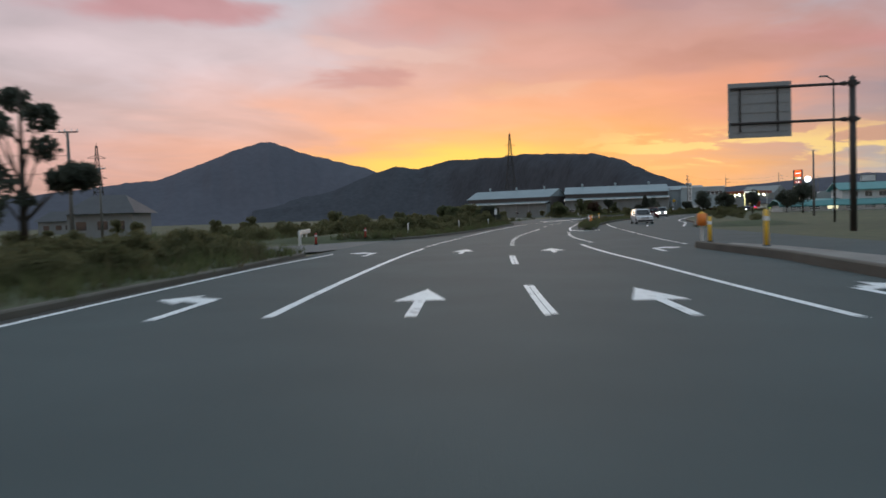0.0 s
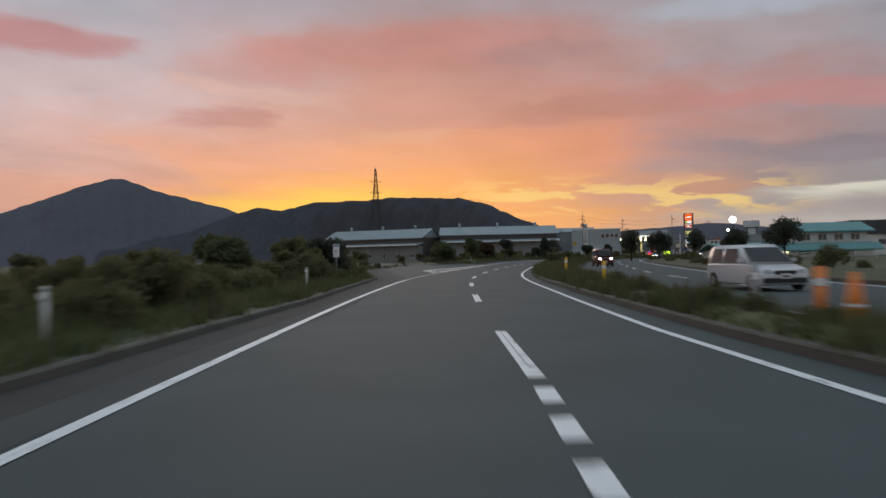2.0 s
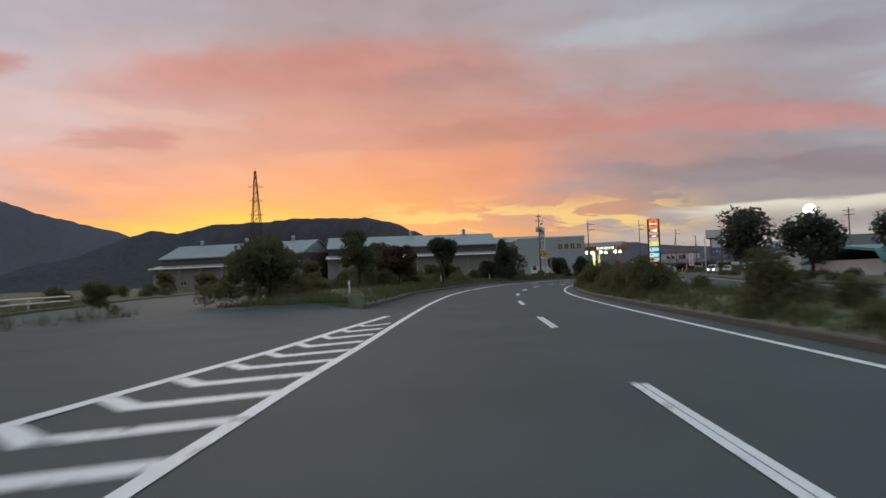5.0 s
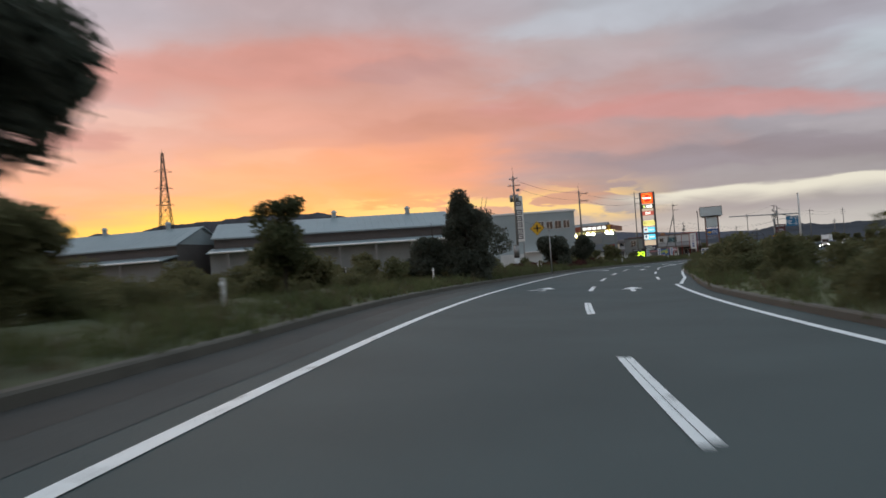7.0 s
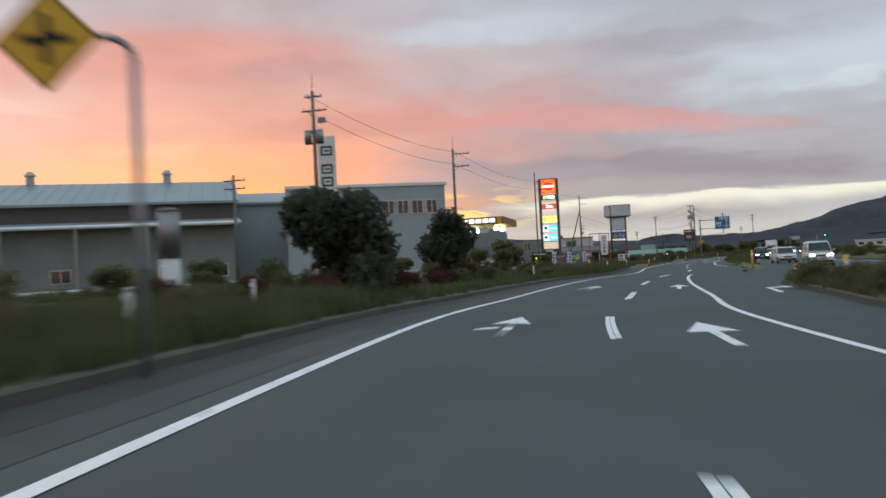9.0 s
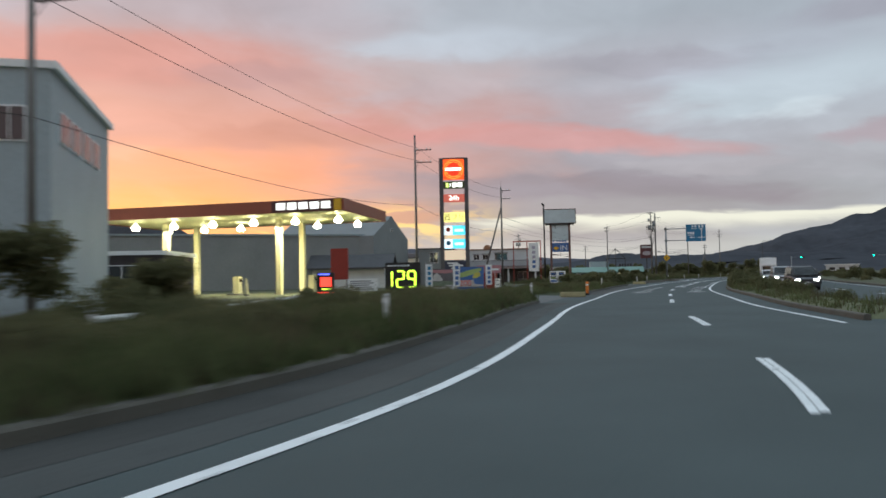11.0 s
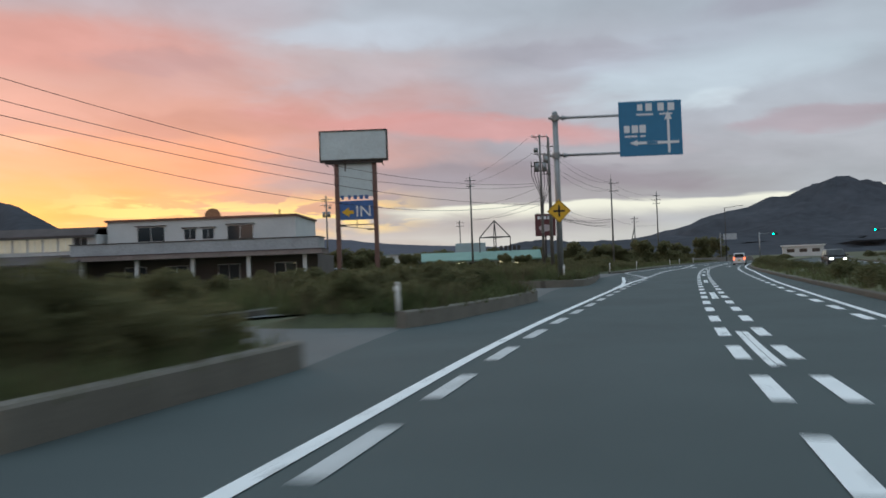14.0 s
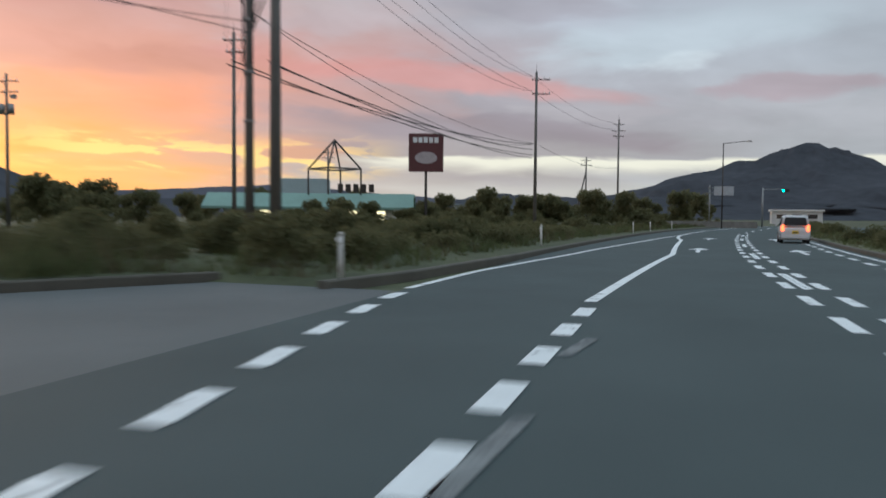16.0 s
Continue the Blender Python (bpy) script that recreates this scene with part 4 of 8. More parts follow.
verge("planted_ground", "rough grassy ground before the shops", 404, 464.5, shifted(LOT_IN, -0.15), [(404, -24), (430, -32), (464.5, -34)], 0.15, 0.3, 0.0, seed=17)

# median and the far side of the opposite carriageway
M_IN = [(57.5, 3.6), (64, 3.3), (120, 3.8), (215, 3.9), (230, 4.6), (246, 4.9), (258, 5.5), (268, 5.5), (276.5, 5.2)]
M_OUT = [(57.5, 4.4), (64, 4.9), (78, 5.3), (125, 7.8), (170, 9.6), (220, 9.6), (258, 7.6), (270, 6.7), (276.5, 5.9)]
kerb(57.5, 276.5, M_IN, 1, 0.16)
kerb(57.5, 276.5, M_OUT, -1, 0.16)
verge("median", "grassy central median", 57.5, 276.5, shifted(M_IN, 0.16), shifted(M_OUT, -0.16), 0.14, 0.30, 0.14, GRASS, seed=17)
kerb(319, 575, 4.0, 1, 0.16)
kerb(319, 575, shifted(OPP_IN, -0.2), -1, 0.16)
verge("median", "grassy central median", 319, 575, 4.16, shifted(OPP_IN, -0.36), 0.14, 0.30, 0.14, GRASS, seed=19)
kerb(298, 312, [(298, 4.4), (312, 3.9)], 1, 0.15)
verge("median", "narrow nose of the median", 298, 312, [(298, 4.5), (312, 4.0)], [(298, 5.0), (312, 5.6)], 0.14, 0.2, 0.0, GRASS, seed=23)
kerb(-6, 27, [(-6, 5.9), (13, 6.2), (20, 6.7), (27, 6.3)], 1, 0.22)
verge("traffic_island", "long kerbed traffic island", -6, 27, [(-6, 6.05), (13, 6.35), (20, 6.85), (27, 6.45)], [(-6, 7.8), (22, 7.8), (27, 6.9)], 0.2, 0.21, 0.2, CONCRETE, seed=29)
R_IN = shifted(OPP_OUT, 0.1)
kerb(60, 575, R_IN, 1, 0.15)
verge("far_verge", "dark weedy verge beyond the opposite road", 60, 575, shifted(R_IN, 0.16), shifted(R_IN, 9), 0.15, 0.3, -0.1, SOIL, 2.0, seed=31)

# ---- plants ----
def leaf_cloud(count, lobes, size, rng, flat=0.0, hollow=0.55):
    """Small leaf blades scattered through round lobes (x, y, z, rx, ry, rz)."""
    vol = np.array([l[3] * l[4] * l[5] for l in lobes])
    pick = rng.choice(len(lobes), count, p=vol / vol.sum())
    L = np.array(lobes)[pick]
    d = rng.normal(size=(count, 3))
    d /= np.linalg.norm(d, axis=1)[:, None]
    r = hollow + (1 - hollow) * rng.random(count) ** 0.6
    r *= 0.86 + 0.28 * rng.random(count)
    c = L[:, :3] + d * r[:, None] * L[:, 3:6]
    a = rng.normal(size=(count, 3))
    a /= np.linalg.norm(a, axis=1)[:, None]
    b = np.cross(a, rng.normal(size=(count, 3)))
    b /= np.linalg.norm(b, axis=1)[:, None]
    s = size * (0.6 + 0.8 * rng.random(count))[:, None]
    v = np.stack([c - a * s, c + a * s * 0.5 + b * s * 0.5, c + a * s * 0.5 - b * s * 0.5], 1).reshape(-1, 3)
    f = np.arange(count * 3).reshape(-1, 3)
    return v, f


def foliage(name, v, f, material, parent, label=""):
    me = bpy.data.meshes.new(name)
    me.from_pydata(v.tolist(), [], f.tolist())
    me.materials.append(material)
    ob = new(name, me)
    ob.parent = parent
    if label:
        ob["label"] = label
    return ob


def lobes_of(shape, h, w, rng, n):
    """Overlapping lobes for a crown of a shape: round, cone, open or bush."""
    out = []
    for i in range(n):
        a, u = rng.random() * math.tau, rng.random()
        if shape == "cone":
            z = h * (0.12 + 0.82 * u)
            r = w * 0.5 * (1 - 0.78 * u) * (0.75 + 0.3 * rng.random())
            q = w * (0.30 - 0.17 * u)
        elif shape == "column":
            z = h * (0.10 + 0.82 * u)
            r = w * 0.34 * (1 - 0.5 * u) * (0.6 + 0.5 * rng.random())
            q = w * (0.27 - 0.11 * u)
        elif shape == "round":
            z = h * (0.42 + 0.50 * u)
            r = w * 0.36 * math.sin(math.pi * (0.12 + 0.76 * u)) * rng.random() ** 0.4
            q = w * 0.22 * (0.8 + 0.4 * rng.random())
        elif shape == "ball":
            z = h * (0.60 + 0.26 * u)
            r = w * 0.30 * math.sin(math.pi * (0.2 + 0.6 * u)) * rng.random() ** 0.5
            q = w * 0.23 * (0.8 + 0.4 * rng.random())
        elif shape == "pine":
            z = h * (0.36 + 0.60 * u)
            r = w * 0.50 * rng.random() ** 0.5
            q = w * 0.12 * (0.6 + 0.8 * rng.random())
        elif shape == "open":
            z = h * (0.40 + 0.56 * u)
            r = w * 0.46 * rng.random() ** 0.6 * math.sin(math.pi * (0.22 + 0.62 * u))
            q = w * 0.15 * (0.55 + 0.9 * rng.random())
        else:
            z = h * (0.22 + 0.52 * u)
            r = w * 0.38 * rng.random() ** 0.5 * (1.1 - 0.6 * u)
            q = w * 0.20 * (0.8 + 0.5 * rng.random())
        out.append((r * math.cos(a), r * math.sin(a), z, q, q, q * (0.8 if shape != "cone" else 0.75)))
    return out


def tree(label, place, h, w, shape="round", leaves=2600, size=0.16, seed=1, material=None, trunk=0.14, turn=0.0, bare=0):
    rng = np.random.default_rng(seed)
    t = thing("tree", label, "tree", m=pose(*place, 0, 0, turn))
    bm = rod((0, 0, -0.2), (0.05 * h * 0.2, 0, h * 0.55), trunk, trunk * 0.55, 9)
    rod((0.05 * h * 0.2, 0, h * 0.54), (0, 0.03 * h, h * 0.93), trunk * 0.55, trunk * 0.12, 7, bm)
    part("trunk", bm, BARK, t, smooth=True)
    lobes = lobes_of(shape, h, w, rng, {"open": 34, "pine": 20, "cone": 34, "column": 34, "round": 22}.get(shape, 16))
    for x, y, z, q, _, _ in lobes[:9]:
        z0 = max(h * 0.25, z - 0.3 * h)
        part("limb", rod((0, 0, z0), (x * 0.9, y * 0.9, z), trunk * 0.32, trunk * 0.08, 5), BARK, t)
    for k in range(bare):
        a = k * 2.4
        p = (0.25 * math.cos(a), 0.25 * math.sin(a), h * 0.75)
        q = (0.6 * math.cos(a) + 0.2, 0.6 * math.sin(a), h * (1.06 + 0.08 * (k % 3)))
        part("bare_branch", rod(p, q, 0.035, 0.01, 5), BARK, t)
    v, f = leaf_cloud(int(leaves * 1.6), lobes, size, rng, hollow=0.35)
    foliage("crown", v, f, material or LEAF, t)
    return t


BUSHES = []


def bush_kind(label, h, w, seed, leaves, material, size=0.10):
    rng = np.random.default_rng(seed)
    t = thing("shrub", label, "shrub", "roadside shrubs", pose(0, 0, -50))
    lobes = lobes_of("bush", h, w, rng, 9)
    v, f = leaf_cloud(leaves, lobes, size, rng, hollow=0.3)
    foliage("foliage", v, f, material, t)
    bm = bmesh.new()
    for x, y, z, *_ in lobes[:7]:
        rod((x * 0.25, y * 0.25, -0.1), (x, y, z * 1.1), 0.03, 0.012, 5, bm)
    part("woody_base", bm, BARK, t)
    return t


GROWTH = [bush_kind("dark green leafy roadside shrub", 1.6, 2.2, 3, 1500, SHRUB, 0.09), bush_kind("low tangled weedy roadside shrub", 1.0, 2.4, 4, 1300, SHRUB, 0.08), bush_kind("tall dark leafy roadside shrub", 2.6, 2.4, 5, 1900, LEAF, 0.11), bush_kind("olive green bushy weeds beside the road", 0.8, 1.6, 6, 900, GRASS, 0.07), bush_kind("burgundy leaved clipped shrub", 1.2, 1.8, 7, 1400, LEAF_WINE, 0.07)]
USED = set()


def bush(k, s, o, scale=1.0, z=0.2, place=None):
    m = (Matrix.Translation(along(s, o, z)) if place is None else Matrix.Translation(place)) @ Matrix.Rotation(random.random() * 6.28, 4, "Z") @ Matrix.Diagonal((scale, scale, scale * (0.85 + 0.3 * random.random()), 1))
    if k not in USED:
        USED.add(k)
        GROWTH[k].matrix_basis = m
        return GROWTH[k]
    return copy_thing(GROWTH[k], m)


random.seed(11)


def mass(name, label, beds, seed):
    """Joined far or uncountable scrub: beds of (kinds, count, s0, s1, inner, outer, smallest, largest, ground)."""
    rng = np.random.default_rng(seed)
    vs, fs, n = [], [], 0
    for kinds, count, s0, s1, inner, outer, lo, hi, ground_z in beds:
        for _ in range(count):
            s = s0 + (s1 - s0) * rng.random()
            a = inner if isinstance(inner, (int, float)) else lerp(inner, s)
            b = outer if isinstance(outer, (int, float)) else lerp(outer, s)
            c = SOURCE[kinds[int(rng.integers(len(kinds)))]]
            k = lo + (hi - lo) * rng.random()
            t = rng.random() * math.tau
            x, y, bank_z = along(s, a + (b - a) * rng.random())
            m = np.array(((math.cos(t), -math.sin(t), 0), (math.sin(t), math.cos(t), 0), (0, 0, 0.85 + 0.3 * rng.random()))) * k
            vs.append(c @ m.T + (x, y, ground_z + bank_z))
            fs.append(np.arange(len(c)).reshape(-1, 3) + n)
            n += len(c)
    me = bpy.data.meshes.new(name)
    me.from_pydata(np.concatenate(vs).tolist(), [], np.concatenate(fs).tolist())
    me.materials.append(SHRUB)
    return tagged(new(name, me), label, "scrub", kind="stuff")


SOURCE = []
for g_ in GROWTH:
    me_ = [c for c in g_.children if c.name.startswith("foliage")][0].data
    co = np.zeros(len(me_.vertices) * 3)
    me_.vertices.foreach_get("co", co)
    SOURCE.append(co.reshape(-1, 3))

for i in range(24):  # before the first side road
    s = -2 + 31 * random.random()
    bush(random.choice((0, 1, 1, 0)), s, -10.0 - 5 * random.random() ** 1.3, 0.5 + 0.35 * random.random())
for i in range(30):  # hedge bank past the side road
    s = 57 + 44 * random.random()
    bush(random.choice((0, 1, 1, 3)), s, -7.2 - 5 * random.random(), 0.7 + 0.5 * random.random())
for i in range(12):
    bush(random.choice((0, 1)), 76 + 24 * random.random(), -7.8 - 4 * random.random(), 0.75 + 0.4 * random.random())
for i in range(56):  # tongue between slip road and main road
    s = 172 + 150 * random.random()
    bush(random.choice((0, 1, 1, 3)), s, lerp(LEFT_EDGE, s) - 1.8 - 7 * random.random(), 0.6 + 0.5 * random.random(), 0.3)
for i in range(22):  # burgundy shrubs before the factory
    s = 262 + 26 * random.random()
    bush(4, s, lerp(LEFT_EDGE, s) - 2.2 - 3.0 * random.random(), 0.65 + 0.35 * random.random(), 0.25)
for i in range(30):  # between the entrances
    s = 349 + 38 * random.random()
    bush(random.choice((1, 3, 3)), s, -7.4 - 5 * random.random(), 0.4 + 0.3 * random.random())
for i in range(18):
    s = 409 + 8.5 * random.random()
    bush(random.choice((0, 1, 1)), s, -7.2 - 2.6 * random.random(), 0.45 + 0.3 * random.random(), 0.3)
for i in range(26):  # planted island
    bush(random.choice((1, 3, 0, 1, 0)), 433 + 14 * random.random(), -7.8 - 6 * random.random(), 0.5 + 0.25 * random.random(), 0.3)
for i in range(30):  # past the lay-by
    s = 465 + 50 * random.random()
    bush(random.choice((0, 1, 1, 3)), s, -9 - 10 * random.random(), 0.6 + 0.5 * random.random())
for i in range(46):  # median, where it passes near
    s = 64 + 190 * random.random()
    a, b = lerp(M_IN, s) + 0.7, lerp(M_OUT, s) - 0.6
    if b > a:
        bush(random.choice((1, 3, 3, 0) if 150 < s < 240 else (3, 3, 1)), s, a + (b - a) * random.random(), (0.42 if s < 150 else 0.95) * (0.6 + 0.5 * random.random()))

mass("scrub", "dense dark green scrub behind the verges", [
    ((0, 1, 1), 46, 13, 28.5, -9.2, -15, 0.45, 0.7, 0.1), ((0, 1), 26, 17, 29, -9.4, -13.5, 0.45, 0.75, 0.1), ((1, 0, 3), 110, 54.5, 100.5, -7.0, -15, 0.55, 0.95, 0.15), ((0, 1, 1), 90, 186, 246, -10.6, -17, 0.6, 1.0, 0.2),
    ((1, 3, 3), 60, 296, 332, -8.0, -13, 0.5, 0.8, 0.2), ((1, 3), 50, 349, 387, -7.4, -13, 0.35, 0.6, 0.15), ((1, 3), 40, 246, 296, -8.6, -15, 0.45, 0.75, 0.2),
    ((0, 1), 30, -4, 29, -12, -26, 0.5, 0.75, 0.0), ((0, 1, 1), 60, 56, 101, -10, -24, 0.7, 1.1, 0.0),
    ((0, 1, 2), 44, 104, 240, shifted(SLIP_L, -1.6), shifted(SLIP_L, -8), 0.8, 1.4, 0.0),
    ((0, 1, 2), 70, 172, 322, -12, -21, 0.6, 1.2, 0.2), ((0, 1), 18, 398, 402, -7.6, -14, 0.6, 0.9, 0.3), ((0, 1, 1), 34, 410, 418, -7.0, -10, 0.5, 0.75, 0.3), ((0, 1, 3), 16, 399.3, 402, -6.7, -9.5, 0.5, 0.75, 0.3), ((0, 1, 1), 44, 98, 118, shifted(SLIP_L, -0.9), shifted(SLIP_L, -5), 0.6, 0.95, 0.1), ((0, 2), 14, 99, 116, shifted(SLIP_L, -2.5), shifted(SLIP_L, -6), 0.6, 0.8, 0.1), ((0, 1), 12, 246, 264, -10.5, -14, 0.5, 0.7, 0.2), ((0, 1, 1), 40, 380, 387.6, -7.6, -13, 0.7, 1.0, 0.15), ((0, 1, 2), 120, 50, 170, -17, -50, 0.6, 1.0, -0.1), ((0, 1, 1), 110, 466, 505, -9.5, -24, 0.7, 0.95, 0.1), ((1, 3, 1), 40, 433, 447.5, -7.7, -13.8, 0.55, 0.85, 0.3), ((1, 0, 3), 70, 236, 252, -8.4, -17, 0.6, 0.95, 0.2), ((1, 3, 3), 50, 252, 300, -8.6, -15, 0.45, 0.75, 0.2), ((0, 1), 12, 192, 207, -9.2, -13, 0.7, 1.0, 0.2), ((0, 2, 2), 18, 189, 204, -10.2, -15, 0.8, 1.2, 0.2), ((1, 3), 60, 300, 332, -7.4, -12, 0.5, 0.75, 0.2),
    ((1, 3, 0), 120, 405, 444, shifted(LOT_IN, -0.9), [(404, -23), (444, -30)], 0.5, 0.85, 0.2), ((0, 1, 1), 90, 444, 466, shifted(LOT_IN, -0.9), -30, 0.6, 0.95, 0.2), ((4, 1), 16, 445, 455, shifted(LOT_IN, -1.0), -19, 0.7, 1.0, 0.2),
    ((2, 0, 2), 120, 470, 590, -46, -95, 1.2, 2.0, 0.0), ((2, 2, 0), 60, 545, 597, -14, -40, 1.3, 2.2, 0.0), ((0, 2), 70, 500, 560, -24, -50, 0.8, 1.2, 0.0),
    ((0, 1, 1, 3), 70, 466, 570, -9, -25, 0.5, 0.85, 0.1), ((0, 1), 22, 444, 466, -17, -28, 0.5, 0.8, 0.0)], 1)
mass("scrub", "olive green scrub on the median and far verge", [
    ((3,), 50, 60, 150, shifted(M_IN, 0.8), shifted(M_OUT, -0.7), 0.45, 0.75, 0.15), ((1, 0, 3), 70, 165, 238, shifted(M_IN, 1.0), shifted(M_OUT, -0.9), 0.7, 1.15, 0.15),
    ((3, 1, 1), 90, 322, 560, 4.9, 6.4, 0.5, 0.95, 0.15), ((1, 0, 3), 50, 352, 420, 4.9, 6.5, 0.65, 0.95, 0.15), ((1, 3, 3), 24, 240, 274, shifted(M_IN, 0.9), shifted(M_OUT, -0.7), 0.6, 0.9, 0.15), ((1, 3, 0), 60, 64, 344, shifted(R_IN, 1.2), shifted(R_IN, 7), 0.5, 1.0, 0.0), ((0, 1), 60, 344, 580, shifted(R_IN, 1.2), shifted(R_IN, 8), 0.6, 1.1, 0.0)], 2)

GRID = np.arange(-55, 575, 1.0)
GRID_A = np.array([along(s, 0.0)[:2] for s in GRID])
GRID_B = np.array([along(s, 1.0)[:2] for s in GRID])


def tufts(name, label, s0, s1, inner, outer, count, h, material, seed, z=0.15, width=0.022):
    """Clumped standing grass blades on a verge."""
    rng = np.random.default_rng(seed)
    c = count // 9
    s = s0 + (s1 - s0) * rng.random(c)
    u = rng.random(c)
    a = np.array([inner if isinstance(inner, (int, float)) else lerp(inner, v) for v in s])
    b = np.array([outer if isinstance(outer, (int, float)) else lerp(outer, v) for v in s])
    o = a + (b - a) * u
    size = h * (0.45 + 0.9 * rng.random(c) ** 1.6) * (0.8 + 0.35 * np.sin(s * 0.9 + seed) * np.sin(o * 1.3 + seed))
    s, o, size = (np.repeat(v, 9) for v in (s, o, size))
    s = s + rng.normal(size=len(s)) * 0.12
    o = o + rng.normal(size=len(s)) * 0.12
    size = size * (0.6 + 0.6 * rng.random(len(s)))
    xy = np.stack([np.interp(s, GRID, GRID_A[:, i]) + o * (np.interp(s, GRID, GRID_B[:, i]) - np.interp(s, GRID, GRID_A[:, i])) for i in (0, 1)], 1)
    t = rng.random(len(s)) * math.tau
    wx = np.stack([np.cos(t), np.sin(t)], 1) * (width * (0.6 + 0.8 * rng.random(len(s))))[:, None]
    lean = (rng.random((len(s), 2)) - 0.5) * size[:, None] * 1.1
    foot = (z + raised(s, o))[:, None]
    v = np.stack([np.hstack([xy - wx, foot - 0.05]), np.hstack([xy + wx, foot - 0.05]), np.hstack([xy + lean, foot + size[:, None]])], 1).reshape(-1, 3)
    me = bpy.data.meshes.new(name)
    me.from_pydata(v.tolist(), [], np.arange(len(v)).reshape(-1, 3).tolist())
    me.materials.append(material)
    return tagged(new(name, me), label, "grass", kind="stuff")


WEED = mat("dry_weed", (0.100, 0.086, 0.056), 0.9, var=0.4, scale=0.8, fine=9, bump=0.0, tint=(0.12, 0.105, 0.06), spec=0.1, thin=0.4)
for label, s0, s1, inner, outer, count, h, z in (
    ("ragged green grass on the verge", -10, 28.5, V_IN, -14, 16000, 0.42, 0.15), ("ragged green grass on the verge", 45.8, 100.5, V_IN, -12, 26000, 0.42, 0.16),
    ("ragged green grass beside the slip road", 102, 200, shifted(SLIP_L, -0.3), shifted(SLIP_L, -5), 16000, 0.45, 0.12), ("ragged green grass on the verge", 166, 333, V_IN, shifted(V_IN, -6), 70000, 0.38, 0.2),
    ("ragged green grass on the verge", 348.5, 388, V_IN, -13, 26000, 0.42, 0.16), ("ragged green grass on the verge", 398, 402, V_IN, -13, 5000, 0.42, 0.34), ("ragged green grass on the verge", 408.8, 418, V_IN, -10.2, 10000, 0.45, 0.34), ("tall green field grass", 50, 170, -16, -48, 26000, 0.75, -0.08),
    ("ragged weeds on the planted island", 432, 449, shifted(ISLE_IN, -0.25), -13.5, 40000, 0.62, 0.32), ("ragged green grass on the verge", 298, 333, V_IN, shifted(V_IN, -7), 60000, 0.5, 0.22), ("ragged green grass on the verge", 232, 266, V_IN, shifted(V_IN, -8), 54000, 0.55, 0.22), ("ragged green grass on the verge", 464.5, 560, -8.2, -17, 30000, 0.45, 0.16),
    ("tall green grass before the shops", 404.6, 464, shifted(LOT_IN, -0.3), shifted(LOT_IN, -12), 60000, 0.6, 0.24),
    ("long green grass on the central median", 58, 276, shifted(M_IN, 0.2), shifted(M_OUT, -0.2), 90000, 0.42, 0.15), ("long green grass on the central median", 320, 520, 4.3, shifted(OPP_IN, -0.4), 36000, 0.4, 0.15)):
    tufts("grass", label, s0, s1, inner, outer, count, h, BLADE, int(s0) + 20, z)
    tufts("dry_weeds", label.replace("green grass", "dry weeds"), s0, s1, inner, outer, count // 3, h * 1.25, WEED, int(s0) + 60, z, 0.016)

# single trees
tree("dark windswept pine with bare lower limbs", (-12.2, 22.2, 0.0), 5.9, 3.6, "pine", 1900, 0.15, 21, LEAF_DARK, 0.15)
tree("dark bushy tree behind the verge", (-13.5, 20.0, 0.0), 3.0, 4.2, "round", 1800, 0.14, 22, LEAF_DARK, 0.12)
tree("dark rounded street tree with a dense clipped crown", (41.0, 192.0, 0.1), 4.7, 2.7, "ball", 6500, 0.10, 23, LEAF_DARK, 0.13)
tree("leafy young tree with reddish leaves", along(194.5, -9.6, 0.1), 3.3, 3.0, "open", 3600, 0.13, 24, LEAF_RED, 0.09)
tree("leafy young tree beside the kerb", along(200, -12.2, 0.2), 3.7, 3.0, "open", 3600, 0.13, 34, SHRUB, 0.09)
tree("slender young tree with a loose crown", (46.3, 208.4, 0.2), 3.7, 2.4, "open", 3600, 0.09, 36, LEAF, 0.06)
tree("low bushy young tree behind the verge", along(224.5, -13.6, 0.3), 2.5, 2.8, "bush", 2200, 0.12, 25, SHRUB, 0.10)
tree("tall dark columnar evergreen beside the road", (59.15, 225.1, 0.2), 5.7, 3.1, "column", 15000, 0.11, 26, LEAF_DARK, 0.20)
tree("dark leafy bush at the foot of the evergreen", (57.45, 226.0, 0.2), 4.1, 3.4, "bush", 7000, 0.11, 37, LEAF_DARK, 0.10)
tree("dark leafy tree with bare twigs on top", (63.2, 232.9, 0.3), 4.7, 4.2, "open", 4000, 0.10, 27, LEAF_DARK, 0.12, bare=6)
tree("dark broad evergreen by the roadside", (80.6, 255.2, 0.2), 4.0, 4.0, "bush", 5200, 0.17, 28, LEAF_DARK, 0.18)
tree("dark round evergreen by the roadside", (91.5, 267.8, 0.2), 3.9, 3.2, "round", 3600, 0.17, 29, LEAF_DARK, 0.16)
for i, (x, y, h, w) in enumerate(((61, 181, 5.4, 5.0), (65.5, 179.5, 5.0, 4.6), (71, 177, 5.2, 4.0), (78, 175, 5.0, 4.2), (84, 188, 4.0, 4.0))):
    tree("dark round clipped tree beyond the opposite road", (x, y, -0.05), h, w, "round", 2200, 0.2, 40 + i, LEAF_DARK, 0.16)
tree("leafy young tree with an open crown", along(184.5, -10.2, 0.3), 3.7, 3.0, "open", 3200, 0.11, 35, LEAF, 0.09)
tree("dark broad tree beyond the opposite road", (70, 150, -0.05), 5.5, 6, "round", 2400, 0.22, 50, LEAF_DARK, 0.16)
